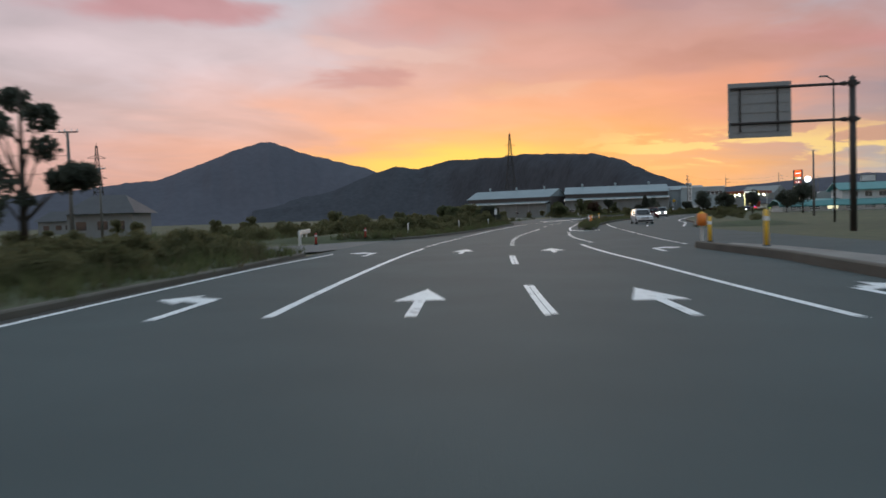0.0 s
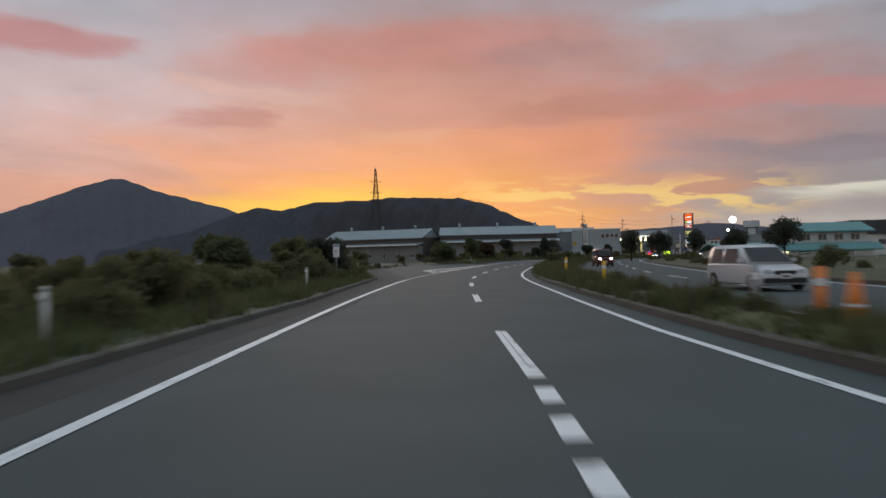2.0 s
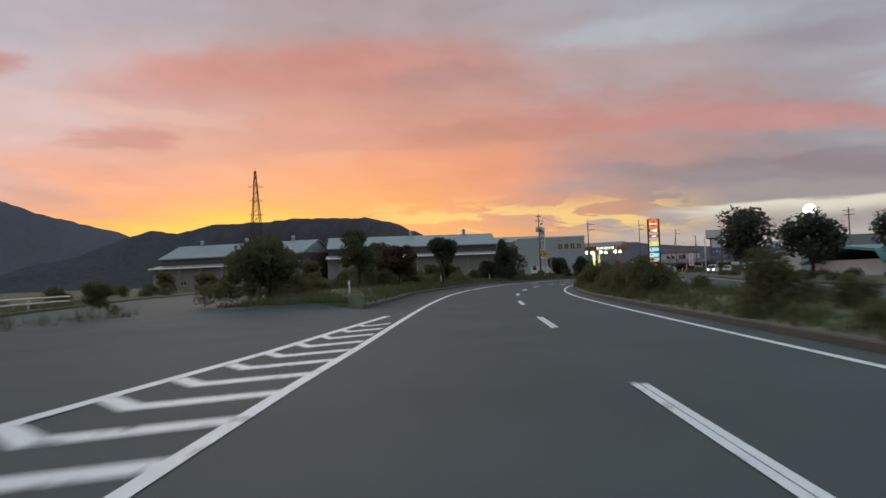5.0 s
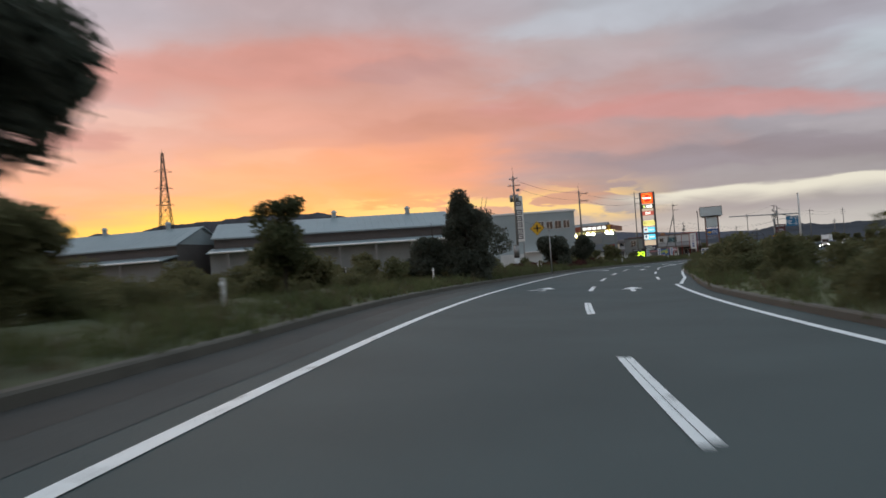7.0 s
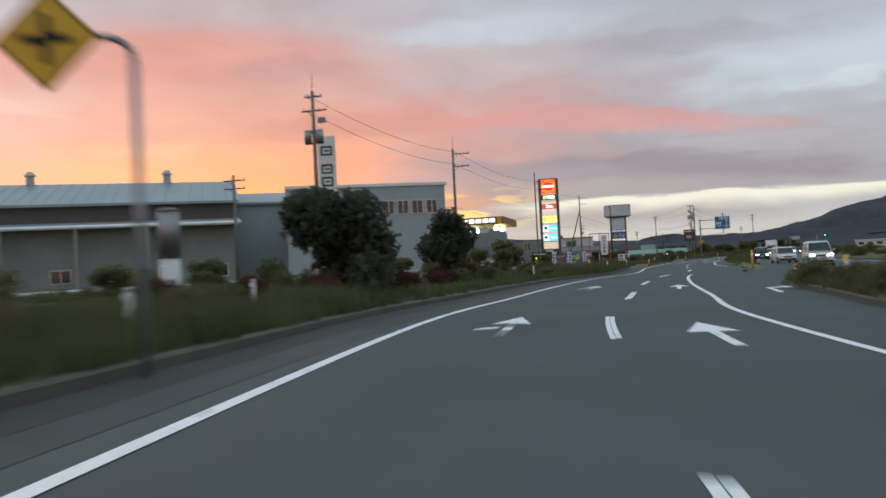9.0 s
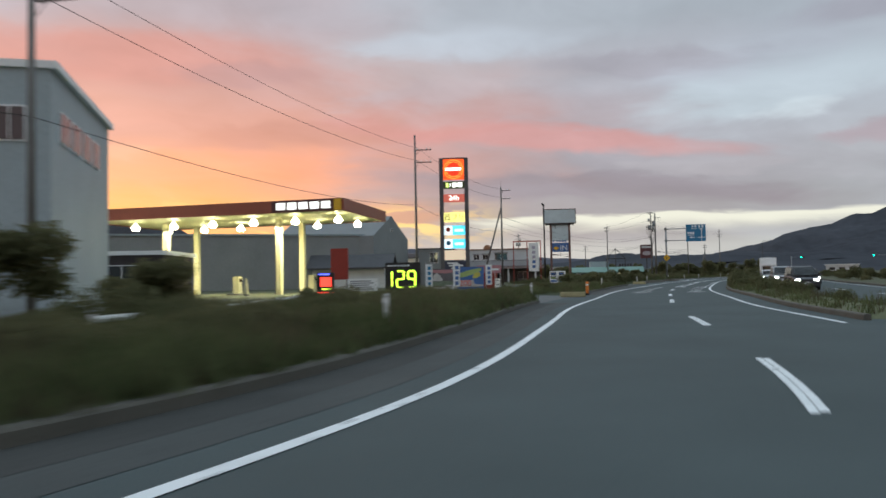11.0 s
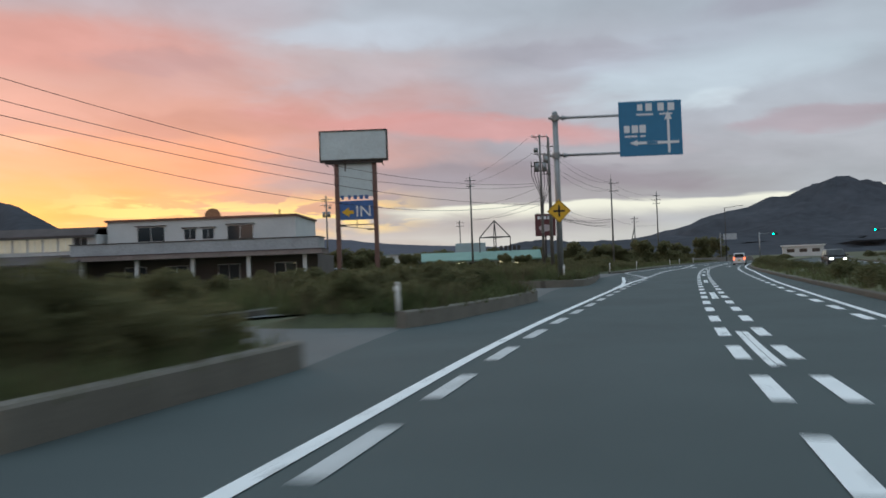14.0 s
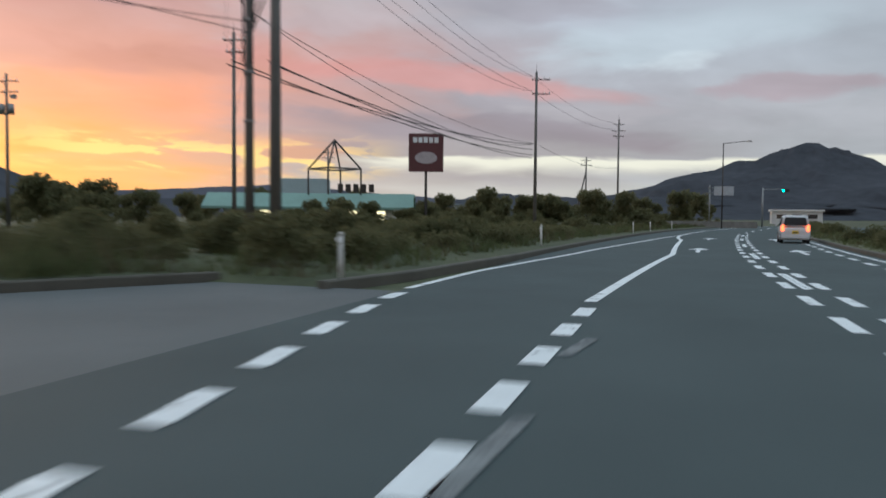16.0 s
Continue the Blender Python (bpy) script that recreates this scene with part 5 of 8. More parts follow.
for i, (s, o, h) in enumerate(((89, -11.5, 2.1), (92, -13, 2.3), (150, -24, 2.0), (158, -28, 2.2), (172, -12, 3.0), (178, -14, 3.4))):
    tree("dark green bushy tree behind the verge", along(s, o, 0.1), h, h * 1.15, "round", 1700, 0.17, 60 + i, LEAF, 0.09)


tree("tall dark leafy bush behind the verge", along(98.6, -8.9, 0.1), 2.9, 3.2, "bush", 6000, 0.10, 71, LEAF_DARK, 0.07)
tree("dark leafy bush behind the verge", along(101.0, -10.6, 0.1), 2.3, 2.6, "bush", 3600, 0.10, 72, LEAF, 0.07)


# ---- roadside furniture ----
def delineator(s, o, z=0.2, label="white roadside delineator post with a round reflector", h=0.85):
    t = thing("delineator_post", label, "delineator post", "delineator posts", on_road(s, o, z))
    part("post", rod((0, 0, -0.1), (0, 0, h - 0.1), 0.045, 0.045, 10), POST_WHITE, t, smooth=True)
    part("cap", rod((0, 0, h - 0.1), (0, 0, h - 0.02), 0.05, 0.035, 10), POST_WHITE, t, smooth=True)
    part("reflector", rod((0, -0.03, h - 0.16), (0, -0.065, h - 0.16), 0.06, 0.06, 14), WHITE, t, "round white reflector")
    return t


first_post = delineator(52.3, -8.4, 0.16)
for s, o in ((14, -10.4), (64.2, -6.6), (84, -6.65), (105.4, -8.2), (171, -7.9), (206.5, -8.6), (229, -8.6), (256.2, -7.1), (262.5, -8.2), (292, -7.3), (312, -6.6), (332.8, -6.25), (370, -6.9), (396.8, -6.7), (408.4, -6.8), (432.3, -6.9), (464.6, -8.3), (482, -7.9), (510, -7.6), (521, -7.8), (535, -7.9)):
    copy_thing(first_post, on_road(s, o, 0.3 if s == 432.3 else 0.16))


t = thing("distance_marker", "small white kilometre plate on a thin post", "marker post", "", on_road(94, -7.2, 0.15))
part("post", rod((0, 0, -0.1), (0, 0, 1.95), 0.03, 0.03, 8), STEEL, t, smooth=True)
part("plate", box(0.34, 0.02, 0.7, (0, -0.04, 1.25), bevel=0.008), WHITE, t)
part("lettering_bar", box(0.28, 0.01, 0.07, (0, -0.055, 1.84)), BLUE, t)
part("lettering_bar", box(0.14, 0.01, 0.05, (0, -0.055, 1.55)), STEEL, t)


def guide_post(s, o, mat_, h, label, name="guide_post", r=0.07, z=0.15):
    t = thing(name, label, "guide post", "", on_road(s, o, z))
    part("post", rod((0, 0, -0.05), (0, 0, h), r, r * 0.9, 12), mat_, t, smooth=True)
    part("base", rod((0, 0, -0.05), (0, 0, 0.06), r * 1.7, r * 1.4, 12), BLACK, t)
    part("reflective_band", rod((0, 0, h * 0.7), (0, 0, h * 0.82), r * 1.03, r * 1.0, 12), WHITE, t)
    return t


guide_post(64, 4.3, ORANGE, 0.9, "orange post on the median nose", r=0.08)
guide_post(66, 4.2, STEEL, 0.95, "grey post on the median nose")
guide_post(80.5, 4.6, YELLOW, 0.9, "yellow post on the central median")
guide_post(96, 5.2, YELLOW, 1.0, "yellow post on the central median")
guide_post(23, 7.4, YELLOW, 1.1, "pale yellow post on the traffic island")
guide_post(27, 6.8, YELLOW, 0.9, "pale yellow post on the traffic island")
guide_post(270, 6.1, YELLOW, 0.9, "yellow post on the median nose")
guide_post(275.5, 5.6, ORANGE, 0.6, "orange post on the median nose")
guide_post(300, 4.8, YELLOW, 1.2, "yellow post on the median nose")
guide_post(343.6, -4.75, ORANGE, 0.75, "orange post beside the station entrance", r=0.09)
guide_post(40.6, -11.2, RED, 0.65, "red and white post at the side road corner", z=0.0)
guide_post(46.0, -9.8, RED, 0.65, "red and white post at the side road corner")
guide_post(417, -11.5, RED, 0.7, "red and white post beside the lot entrance")


def traffic_cone(s, o):
    t = thing("traffic_cone", "striped orange and white traffic cone on a black base", "traffic cone", "", on_road(s, o, 0.24))
    part("base", box(0.42, 0.42, 0.05, bevel=0.015), BLACK, t)
    part("cone", rod((0, 0, 0.05), (0, 0, 0.75), 0.17, 0.04, 16), ORANGE, t, smooth=True)
    part("stripe", rod((0, 0, 0.30), (0, 0, 0.42), 0.125, 0.098, 16), WHITE, t)
    part("stripe", rod((0, 0, 0.52), (0, 0, 0.62), 0.082, 0.064, 16), WHITE, t)


traffic_cone(63.2, 4.35)

t = thing("flashing_marker", "orange flashing marker on a short post", "road marker", "", on_road(29, 7.0, 0.0))
part("post", rod((0, 0, 0), (0, 0, 0.7), 0.05, 0.05, 10), POST_WHITE, t)
part("drum", rod((0, 0, 0.7), (0, 0, 1.15), 0.17, 0.17, 16), ORANGE, t, smooth=True)
part("cap", rod((0, 0, 1.15), (0, 0, 1.22), 0.12, 0.05, 16), YELLOW, t)

t = thing("kerb_block", "short yellow and grey concrete kerb block", "kerb block", "", on_road(395.6, -6.3, 0.0))
part("block", box(1.5, 0.4, 0.35, bevel=0.04), mat("yellow_block", (0.40, 0.36, 0.20), 0.8, var=0.3), t)
t = thing("kerb_block", "short yellow and grey concrete kerb block", "kerb block", "", on_road(343.6, -5.6, 0.0))
part("block", box(1.5, 0.4, 0.3, bevel=0.04), MATS["yellow_block"], t)


def guard_rail(pts, label="white tubular guard rail", h=0.75, rails=(0.42, 0.75)):
    t = thing("guard_rail", label, "guard rail")
    for i, (p, q) in enumerate(zip(pts[:-1], pts[1:])):
        for z in rails:
            part("rail", rod((p[0], p[1], p[2] + z), (q[0], q[1], q[2] + z), 0.06, 0.06, 8), POST_WHITE, t)
        part("post", rod((p[0], p[1], p[2] - 0.1), (p[0], p[1], p[2] + h + 0.05), 0.06, 0.06, 8), POST_WHITE, t)


guard_rail([along(s, lerp(SLIP_L, s) - 0.9, 0.1) for s in (122, 126, 130, 134, 138, 142, 148, 154, 160, 167, 174, 182, 190)])
guard_rail([along(s, o, 0.0) for s, o in ((41, -12.3), (43.2, -13.0), (45.7, -13.9), (48.4, -14.7), (51.2, -15.4), (54.2, -16.2))], "white beam guard rail by the side road", 0.72, (0.5, 0.59, 0.68))
guard_rail([along(s, -21.5, 0.2) for s in range(196, 250, 4)], "white metal guard rail along the factory lot")
guard_rail([along(s, -18.5 - 0.04 * (s - 250), 0.3) for s in range(254, 318, 4)], "white metal fence rail along the factory lot")


guard_rail([along(s, o, 0.1) for s, o in ((309, -11.2), (313, -11.6), (317, -12.2), (321, -13.0), (325, -14.2), (329, -15.8))], "white metal rail along the station lot", 0.6, (0.3, 0.55))


def low_wall(label, p, q):
    """A low concrete kerb wall between two places."""
    p, q = Vector(along(*p)), Vector(along(*q))
    d = q - p
    t = thing("kerb_wall", label, "kerb wall", "forecourt kerbs")
    part("wall", box(d.length, 0.3, 0.34, ((p.x + q.x) / 2, (p.y + q.y) / 2, -0.08), math.atan2(d.y, d.x), 0.03), CONCRETE, t)
    part("pale_end", box(0.7, 0.32, 0.36, (p.x, p.y, -0.08), math.atan2(d.y, d.x), 0.03), KERB_TALL, t, "pale painted end of the kerb")


low_wall("low grey concrete kerb along the station forecourt", (345.9, -13.9), (352.5, -16.4))
low_wall("low grey concrete kerb along the station forecourt", (344.5, -20.0), (345.6, -14.3))
low_wall("low grey concrete kerb beside the forecourt exit", (346.2, -10.3), (356.4, -12.9))
low_wall("low grey concrete kerb beside the forecourt exit", (356.7, -13.0), (366.0, -15.2))

# ---- signs on posts ----
def warning_diamond(parent, m, size=0.62):
    """A yellow crossroads warning sign facing -y."""
    plate = part("plate", prism([(-size, 0), (0, -size), (size, 0), (0, size)], 0.02), YELLOW, parent)
    plate.matrix_basis = m
    rim = bmesh.new()
    k = size * 0.93
    corners = [(-k, 0), (0, -k), (k, 0), (0, k)]
    for i in range(4):
        (x0, z0), (x1, z1) = corners[i], corners[(i + 1) % 4]
        rod((x0, -0.012, z0), (x1, -0.012, z1), 0.012, 0.012, 4, rim)
    r = part("border", rim, BLACK, parent)
    r.matrix_basis = m
    cross = box(size * 0.16, 0.012, size * 0.95, (0, -0.018, -size * 0.475))
    box(size * 0.95, 0.012, size * 0.16, (0, -0.018, -size * 0.08), bm=cross)
    c = part("cross", cross, BLACK, parent, "black crossroads symbol")
    c.matrix_basis = m


t = thing("warning_sign", "yellow diamond crossroads sign on a bent grey pole", "road sign", "", pose(73.25, 241.5, 0.1, 0, 0, -28))
part("pole", rod((0, 0, -0.2), (0, 0, 3.75), 0.05, 0.05, 12), STEEL, t, smooth=True)
bm = bmesh.new()
for k in range(5):
    a, b = radians(90 * k / 5), radians(90 * (k + 1) / 5)
    rod((-0.3 + 0.3 * math.cos(a), 0, 3.75 + 0.3 * math.sin(a)), (-0.3 + 0.3 * math.cos(b), 0, 3.75 + 0.3 * math.sin(b)), 0.045, 0.045, 10, bm)
rod((-0.3, 0, 4.05), (-0.9, 0, 4.1), 0.042, 0.042, 10, bm)
part("bent_arm", bm, STEEL, t, smooth=True)
warning_diamond(t, pose(-0.98, -0.05, 4.05), 0.62)

t = thing("gate_pillar", "pale concrete pillar with a dark band at the factory lot", "pillar", "", pose(75.2, 252.3, 0.1, 0, 0, -28))
part("shaft", rod((0, 0, -0.1), (0, 0, 1.75), 0.27, 0.25, 18), RENDER_WHITE, t, smooth=True)
part("band", rod((0, 0, 1.75), (0, 0, 1.9), 0.265, 0.265, 18), STEEL_DARK, t, "dark metal band")
part("head", rod((0, 0, 1.9), (0, 0, 2.95), 0.27, 0.27, 18), STEEL, t, "blue-grey upper drum", smooth=True)
part("cap", rod((0, 0, 2.95), (0, 0, 3.02), 0.29, 0.2, 18), POLE, t)


def sign_gantry(label, base, turn, h, arms, arm_len, board, z0, z1, front, r=0.16, back=False):
    """An L-shaped post with two arms holding a board; x runs along the arms."""
    t = thing("sign_gantry", label, "road sign", "", pose(*base, 0, 0, turn))
    # post and arms get the darker steel where the board shows its back
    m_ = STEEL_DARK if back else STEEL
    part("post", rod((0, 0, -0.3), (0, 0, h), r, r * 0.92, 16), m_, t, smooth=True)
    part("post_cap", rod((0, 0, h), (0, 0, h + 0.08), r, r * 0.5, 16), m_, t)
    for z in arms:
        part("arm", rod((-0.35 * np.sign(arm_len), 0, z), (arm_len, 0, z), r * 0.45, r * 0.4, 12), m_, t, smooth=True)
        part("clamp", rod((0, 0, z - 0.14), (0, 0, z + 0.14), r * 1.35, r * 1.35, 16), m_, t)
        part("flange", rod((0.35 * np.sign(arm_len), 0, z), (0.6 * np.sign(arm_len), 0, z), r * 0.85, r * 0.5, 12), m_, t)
    x0, x1 = board
    y = 0.09 if back else -0.09
    part("board", box(abs(x1 - x0), 0.05, z1 - z0, ((x0 + x1) / 2, y, z0), bevel=0.012), SIGN_BACK if back else front, t)
    return t


bd = sign_gantry("blue road direction sign on a grey post with two arms", (208.9, 360.3, 0.2), -39.5, 8.9, (8.62, 6.65), 6.3, (3.3, 6.55), 6.43, 9.3, BLUE)
BAR = mat("sign_white", (0.75, 0.78, 0.80), 0.5, var=0.05, bump=0)


def flat_bar(parent, x0, x1, z0, z1, y, material=None, name="bar", label=""):
    return part(name, box(x1 - x0, 0.012, z1 - z0, ((x0 + x1) / 2, y, z0)), material or BAR, parent, label)


def board_x(x):
    return 3.3 + (x - 2.75) * 1.083


def board_z(z):
    return 6.43 + (z - 6.3) * 1.104


part("route_line", box(0.13, 0.012, 1.9, (board_x(5.1), -0.125, board_z(6.42))), BAR, bd)
part("route_line", box(2.25, 0.012, 0.14, (board_x(4.55), -0.128, board_z(6.85))), BAR, bd)
part("arrow_head", prism([(-0.2, 0), (0, 0.42), (0.2, 0)], 0.012, m=pose(board_x(5.1), -0.125, board_z(8.0))), BAR, bd)
part("arrow_head", prism([(0, -0.17), (-0.4, 0), (0, 0.17)], 0.012, m=pose(board_x(3.6), -0.125, board_z(6.92))), BAR, bd)
part("route_number_plate", box(0.55, 0.012, 0.12, (board_x(4.3), -0.137, board_z(6.86))), BLUE, bd)
for x0, x1, z0, z1 in ((3.65, 3.9, 8.45, 8.75), (4.05, 4.35, 8.42, 8.78), (4.62, 4.92, 8.42, 8.78), (5.1, 5.42, 8.42, 8.78), (3.6, 4.4, 8.22, 8.3), (4.7, 5.3, 8.22, 8.3), (2.98, 3.25, 7.42, 7.75), (3.35, 3.65, 7.4, 7.76), (3.72, 4.02, 7.4, 7.76), (3.0, 3.6, 7.2, 7.28), (3.75, 4.0, 7.2, 7.28)):
    flat_bar(bd, board_x(x0), board_x(x1), board_z(z0), board_z(z1), -0.122, name="lettering_bar")
warning_diamond(bd, pose(0, -0.22, 3.72), 0.62)

gz = sign_gantry("grey back of a road sign on a dark two-armed post", (21.4, 40.2, 0.0), -8, 7.9, (7.6, 5.75), -6.1, (-6.2, -3.0), 5.0, 7.9, SIGN_BACK, 0.17, back=True)
for x in (-5.6, -3.7):
    part("stiffener", box(0.08, 0.06, 2.3, (x, 0.02, 5.3)), STEEL_DARK, gz)
for z in (5.3, 5.8, 6.3, 6.8, 7.3):
    part("stiffener", box(2.9, 0.03, 0.04, (-4.6, 0.05, z)), STEEL, gz)


def street_lamp(label, base, turn, h, reach, lit=False):
    t = thing("street_lamp", label, "street lamp", "", pose(*base, 0, 0, turn))
    part("pole", rod((0, 0, -0.2), (0, 0, h), 0.09, 0.06, 12), STEEL_DARK, t, smooth=True)
    part("arm", rod((0, 0, h - 0.05), (reach, 0, h + 0.3), 0.045, 0.035, 8), STEEL_DARK, t)
    part("lamp_head", box(0.7, 0.25, 0.12, (reach + 0.2 * np.sign(reach), 0, h + 0.22), bevel=0.03), STEEL, t)
    return t


street_lamp("tall dark street lamp with a short arm", (31.7, 62.4, 0), 0, 11.4, -0.6)
street_lamp("tall grey street lamp by the junction", (314.9, 417.9, 0), -40, 10.6, 3.0)

# ---- poles and cables ----
TOPS = {}


def utility_pole(key, place, h, turn=0.0, label="grey concrete utility pole with crossarms", arms=((0.95, 0.95), (0.88, 0.95)), r=0.17, side=0.0, transformer=False, brace=None, spike=0.0):
    t = thing("utility_pole", label, "utility pole", "utility poles", pose(*place, 0, 0, turn))
    part("pole", rod((0, 0, -0.3), (0, 0, h), r, r * 0.62, 14), POLE, t, smooth=True)
    if spike:
        part("spike", rod((0, 0, h), (0, 0, h + spike), 0.025, 0.01, 6), STEEL_DARK, t)
    for f, w in arms:
        part("crossarm", box(w * 2, 0.09, 0.09, (side, 0.14, h * f)), STEEL_DARK, t)
        part("arm_brace", rod((side - w * 0.5, 0.14, h * f), (0, 0.14, h * f - 0.5), 0.02, 0.02, 5), STEEL_DARK, t)
        for k in (-0.9, -0.35, 0.35, 0.9):
            part("insulator", rod((side + k * w, 0.14, h * f + 0.09), (side + k * w, 0.14, h * f + 0.28), 0.05, 0.03, 7), WHITE, t)
    if transformer:
        for k in (-0.42, 0.42):
            part("transformer", rod((k, -0.05, h * 0.74), (k, -0.05, h * 0.74 + 0.85), 0.25, 0.25, 14), STEEL, t, smooth=True)
        part("bracket", box(1.3, 0.12, 0.1, (0, 0, h * 0.735)), STEEL_DARK, t)
        part("switch_box", box(0.5, 0.3, 0.35, (0.55, 0.1, h * 0.84), bevel=0.03), STEEL, t)
    if brace:
        part("brace_pole", rod((0, 0, h * 0.8), (*brace, -0.2), 0.12, 0.14, 10), POLE, t, smooth=True)
    x, y, z = place
    c, s = math.cos(radians(turn)), math.sin(radians(turn))
    TOPS[key] = [(x + c * (side + k * w) - s * 0.14, y + s * (side + k * w) + c * 0.14, z + h * f + 0.28) for f, w in arms for k in (-0.9, 0.9)] + [(x, y, z + h * 0.6), (x, y, z + h * 0.55)]
    return t


utility_pole("a", (89.3, 281.6, 0), 13.6, -42, spike=1.3, transformer=True, arms=((0.97, 0.6), (0.90, 0.9), (0.80, 0.5)))
utility_pole("b", (109.7, 298.9, 0), 13.0, -42, spike=1.2, arms=((0.955, 0.75), (0.86, 0.75)), side=0.85, label="slender utility pole with one-sided crossarms")
utility_pole("c", (147.6, 338.6, 0), 16.3, -42, arms=((0.90, 0.8), (0.82, 0.8)), side=0.9, label="slender utility pole with one-sided crossarms", r=0.15)
utility_pole("d", (177.4, 364.4, 0), 15.0, -40, spike=0.9, arms=((0.965, 0.75), (0.88, 0.75)), side=0.7, brace=(-3.4, 0.9), label="utility pole with a slanting brace pole")
utility_pole("e", (239.2, 392.0, 0), 15.2, -40, arms=((0.985, 0.9), (0.86, 0.7), (0.8, 0.6)), transformer=True, label="heavy utility pole with transformers and cables")
pole_e = [o for o in bpy.data.objects if o.name.startswith("utility_pole") and (o.matrix_basis.translation.xy - Vector((239.2, 392.0))).length < 0.1][0]
part("hung_transformer", rod((0.62, 0.1, 12.1), (0.62, 0.1, 12.8), 0.30, 0.30, 14), STEEL, pole_e, smooth=True)
part("hung_transformer", rod((-0.45, -0.1, 13.3), (-0.45, -0.1, 13.75), 0.24, 0.24, 14), STEEL, pole_e, smooth=True)
for sx_ in (-1, 1):
    part("bushing_arm", box(1.0, 0.09, 0.09, (sx_ * 0.6, -0.16, 11.7 - 0.9 * (sx_ > 0))), STEEL_DARK, pole_e)
    for k in range(3):
        x_, z_ = sx_ * (0.35 + 0.33 * k), 11.7 - 0.9 * (sx_ > 0)
        part("bushing", rod((x_, -0.16, z_), (x_, -0.16, z_ + 0.55), 0.06, 0.045, 8), STEEL_DARK, pole_e)
        bm_ = bmesh.new()
        way = [(x_, -0.16, z_), (x_ * 1.02, -0.2, z_ - 0.9), (x_ * 0.75, -0.22, z_ - 1.7), (sx_ * 0.16, -0.22, z_ - 2.6 - 0.3 * k), (sx_ * 0.15, -0.2, 6.5)]
        for p_, q_ in zip(way, way[1:]):
            rod(p_, q_, 0.035, 0.035, 6, bm_)
        part("down_cable", bm_, STEEL_DARK, pole_e, smooth=True)
for z_ in (4.5, 6.2, 8.0, 9.6):
    part("band", rod((0, 0, z_), (0, 0, z_ + 0.09), 0.2, 0.2, 12), STEEL, pole_e)
utility_pole("f", (239.9, 391.4, 0), 14.9, -40, r=0.22, arms=((0.93, 0.7),), side=0.5, label="thick grey pole beside the transformer pole")
utility_pole("g", (250.6, 418.0, 0), 14.0, -40, spike=0.7, arms=((0.96, 0.8), (0.9, 0.6)))
utility_pole("h", (279.2, 416.0, 0), 14.6, -40, spike=0.8, arms=((0.95, 0.85), (0.86, 0.85)), side=0.45)
utility_pole("i", (318.8, 436.8, 0), 15.6, -40, spike=0.7, arms=((0.95, 0.8), (0.89, 1.0), (0.84, 0.8)))
utility_pole("j", (330.0, 452.0, 0), 11.5, -40, brace=(-2.0, 0.5))
utility_pole("k", (241.3, 444.2, 0), 13.5, -40, transformer=True)
utility_pole("l", (-29.2, 60.2, 0), 8.9, 5, arms=((0.99, 0.75),))
utility_pole("m", (-41.5, 93.0, 0), 8.6, 5, arms=((0.97, 0.6),))
utility_pole("n", (49.5, 102.9, 0), 8.7, 20, arms=(), label="plain dark pole beyond the opposite road", r=0.16)
utility_pole("o", (87.3, 296.7, 0), 9.8, -40, label="utility pole in front of the warehouse")
utility_pole("p", (132.0, 243.0, 0), 11.0, -40)
utility_pole("q", (95.0, 120.0, 0), 10.5, -20, brace=(1.8, 0.4))
utility_pole("r", (205.0, 300.0, 0), 10.5, -40)
utility_pole("s", (290.0, 470.0, 0), 11.5, -40)



def cable(p, q, sag=0.5, r=0.018, n=14):
    verts, faces = [], []
    for i in range(n + 1):
        u = i / n
        c = Vector(p).lerp(Vector(q), u) - Vector((0, 0, sag * 4 * u * (1 - u)))
        for k in range(3):
            a = math.tau * k / 3
            verts.append((c.x + r * math.cos(a) * 0.7, c.y + r * math.cos(a) * 0.7, c.z + r * math.sin(a)))
    for i in range(n):
        for k in range(3):
            a, b = i * 3 + k, i * 3 + (k + 1) % 3
            faces.append((a, b, b + 3, a + 3))
    return tagged(raw("overhead_cable", verts, faces, CABLE), "thin black overhead cable between poles", "cable", "overhead cables")


for a, b, sag in (("a", "b", 0.7), ("b", "c", 0.8), ("c", "d", 0.8), ("e", "h", 0.9), ("h", "i", 0.8), ("g", "e", 0.5), ("e", "h", 1.6)):
    for p, q in zip(TOPS[a][:4:2] + TOPS[a][-1:], TOPS[b][:4:2] + TOPS[b][-1:]):
        cable(p, q, sag)
for p, q in zip(TOPS["e"], [(TOPS["h"][0][0], TOPS["h"][0][1], z) for z in (8.0, 7.5, 7.0, 6.7)]):
    cable((p[0], p[1], 6.5 + 0.12 * (p[2] % 3)), q, 0.55, 0.03)
for z0, z1, far_y, sag in ((10.5, 9.95, 392.0, 2.1), (9.5, 9.7, 392.1, 2.05), (8.7, 7.6, 391.9, 1.35), (8.3, 8.0, 392.05, 2.5)):
    cable((177.4, 364.4 + far_y - 392.0, z0), (239.2, far_y, z1), sag, 0.018, 24)
for z in (9.6, 7.6):
    cable((239.2, 392.0, z), (250.6, 418.0, z + 0.3), 0.5)
for z in (8.8, 7.0, 5.6):
    cable((-29.2, 60.2, z), (-75, 5, z + 0.6), 1.0)


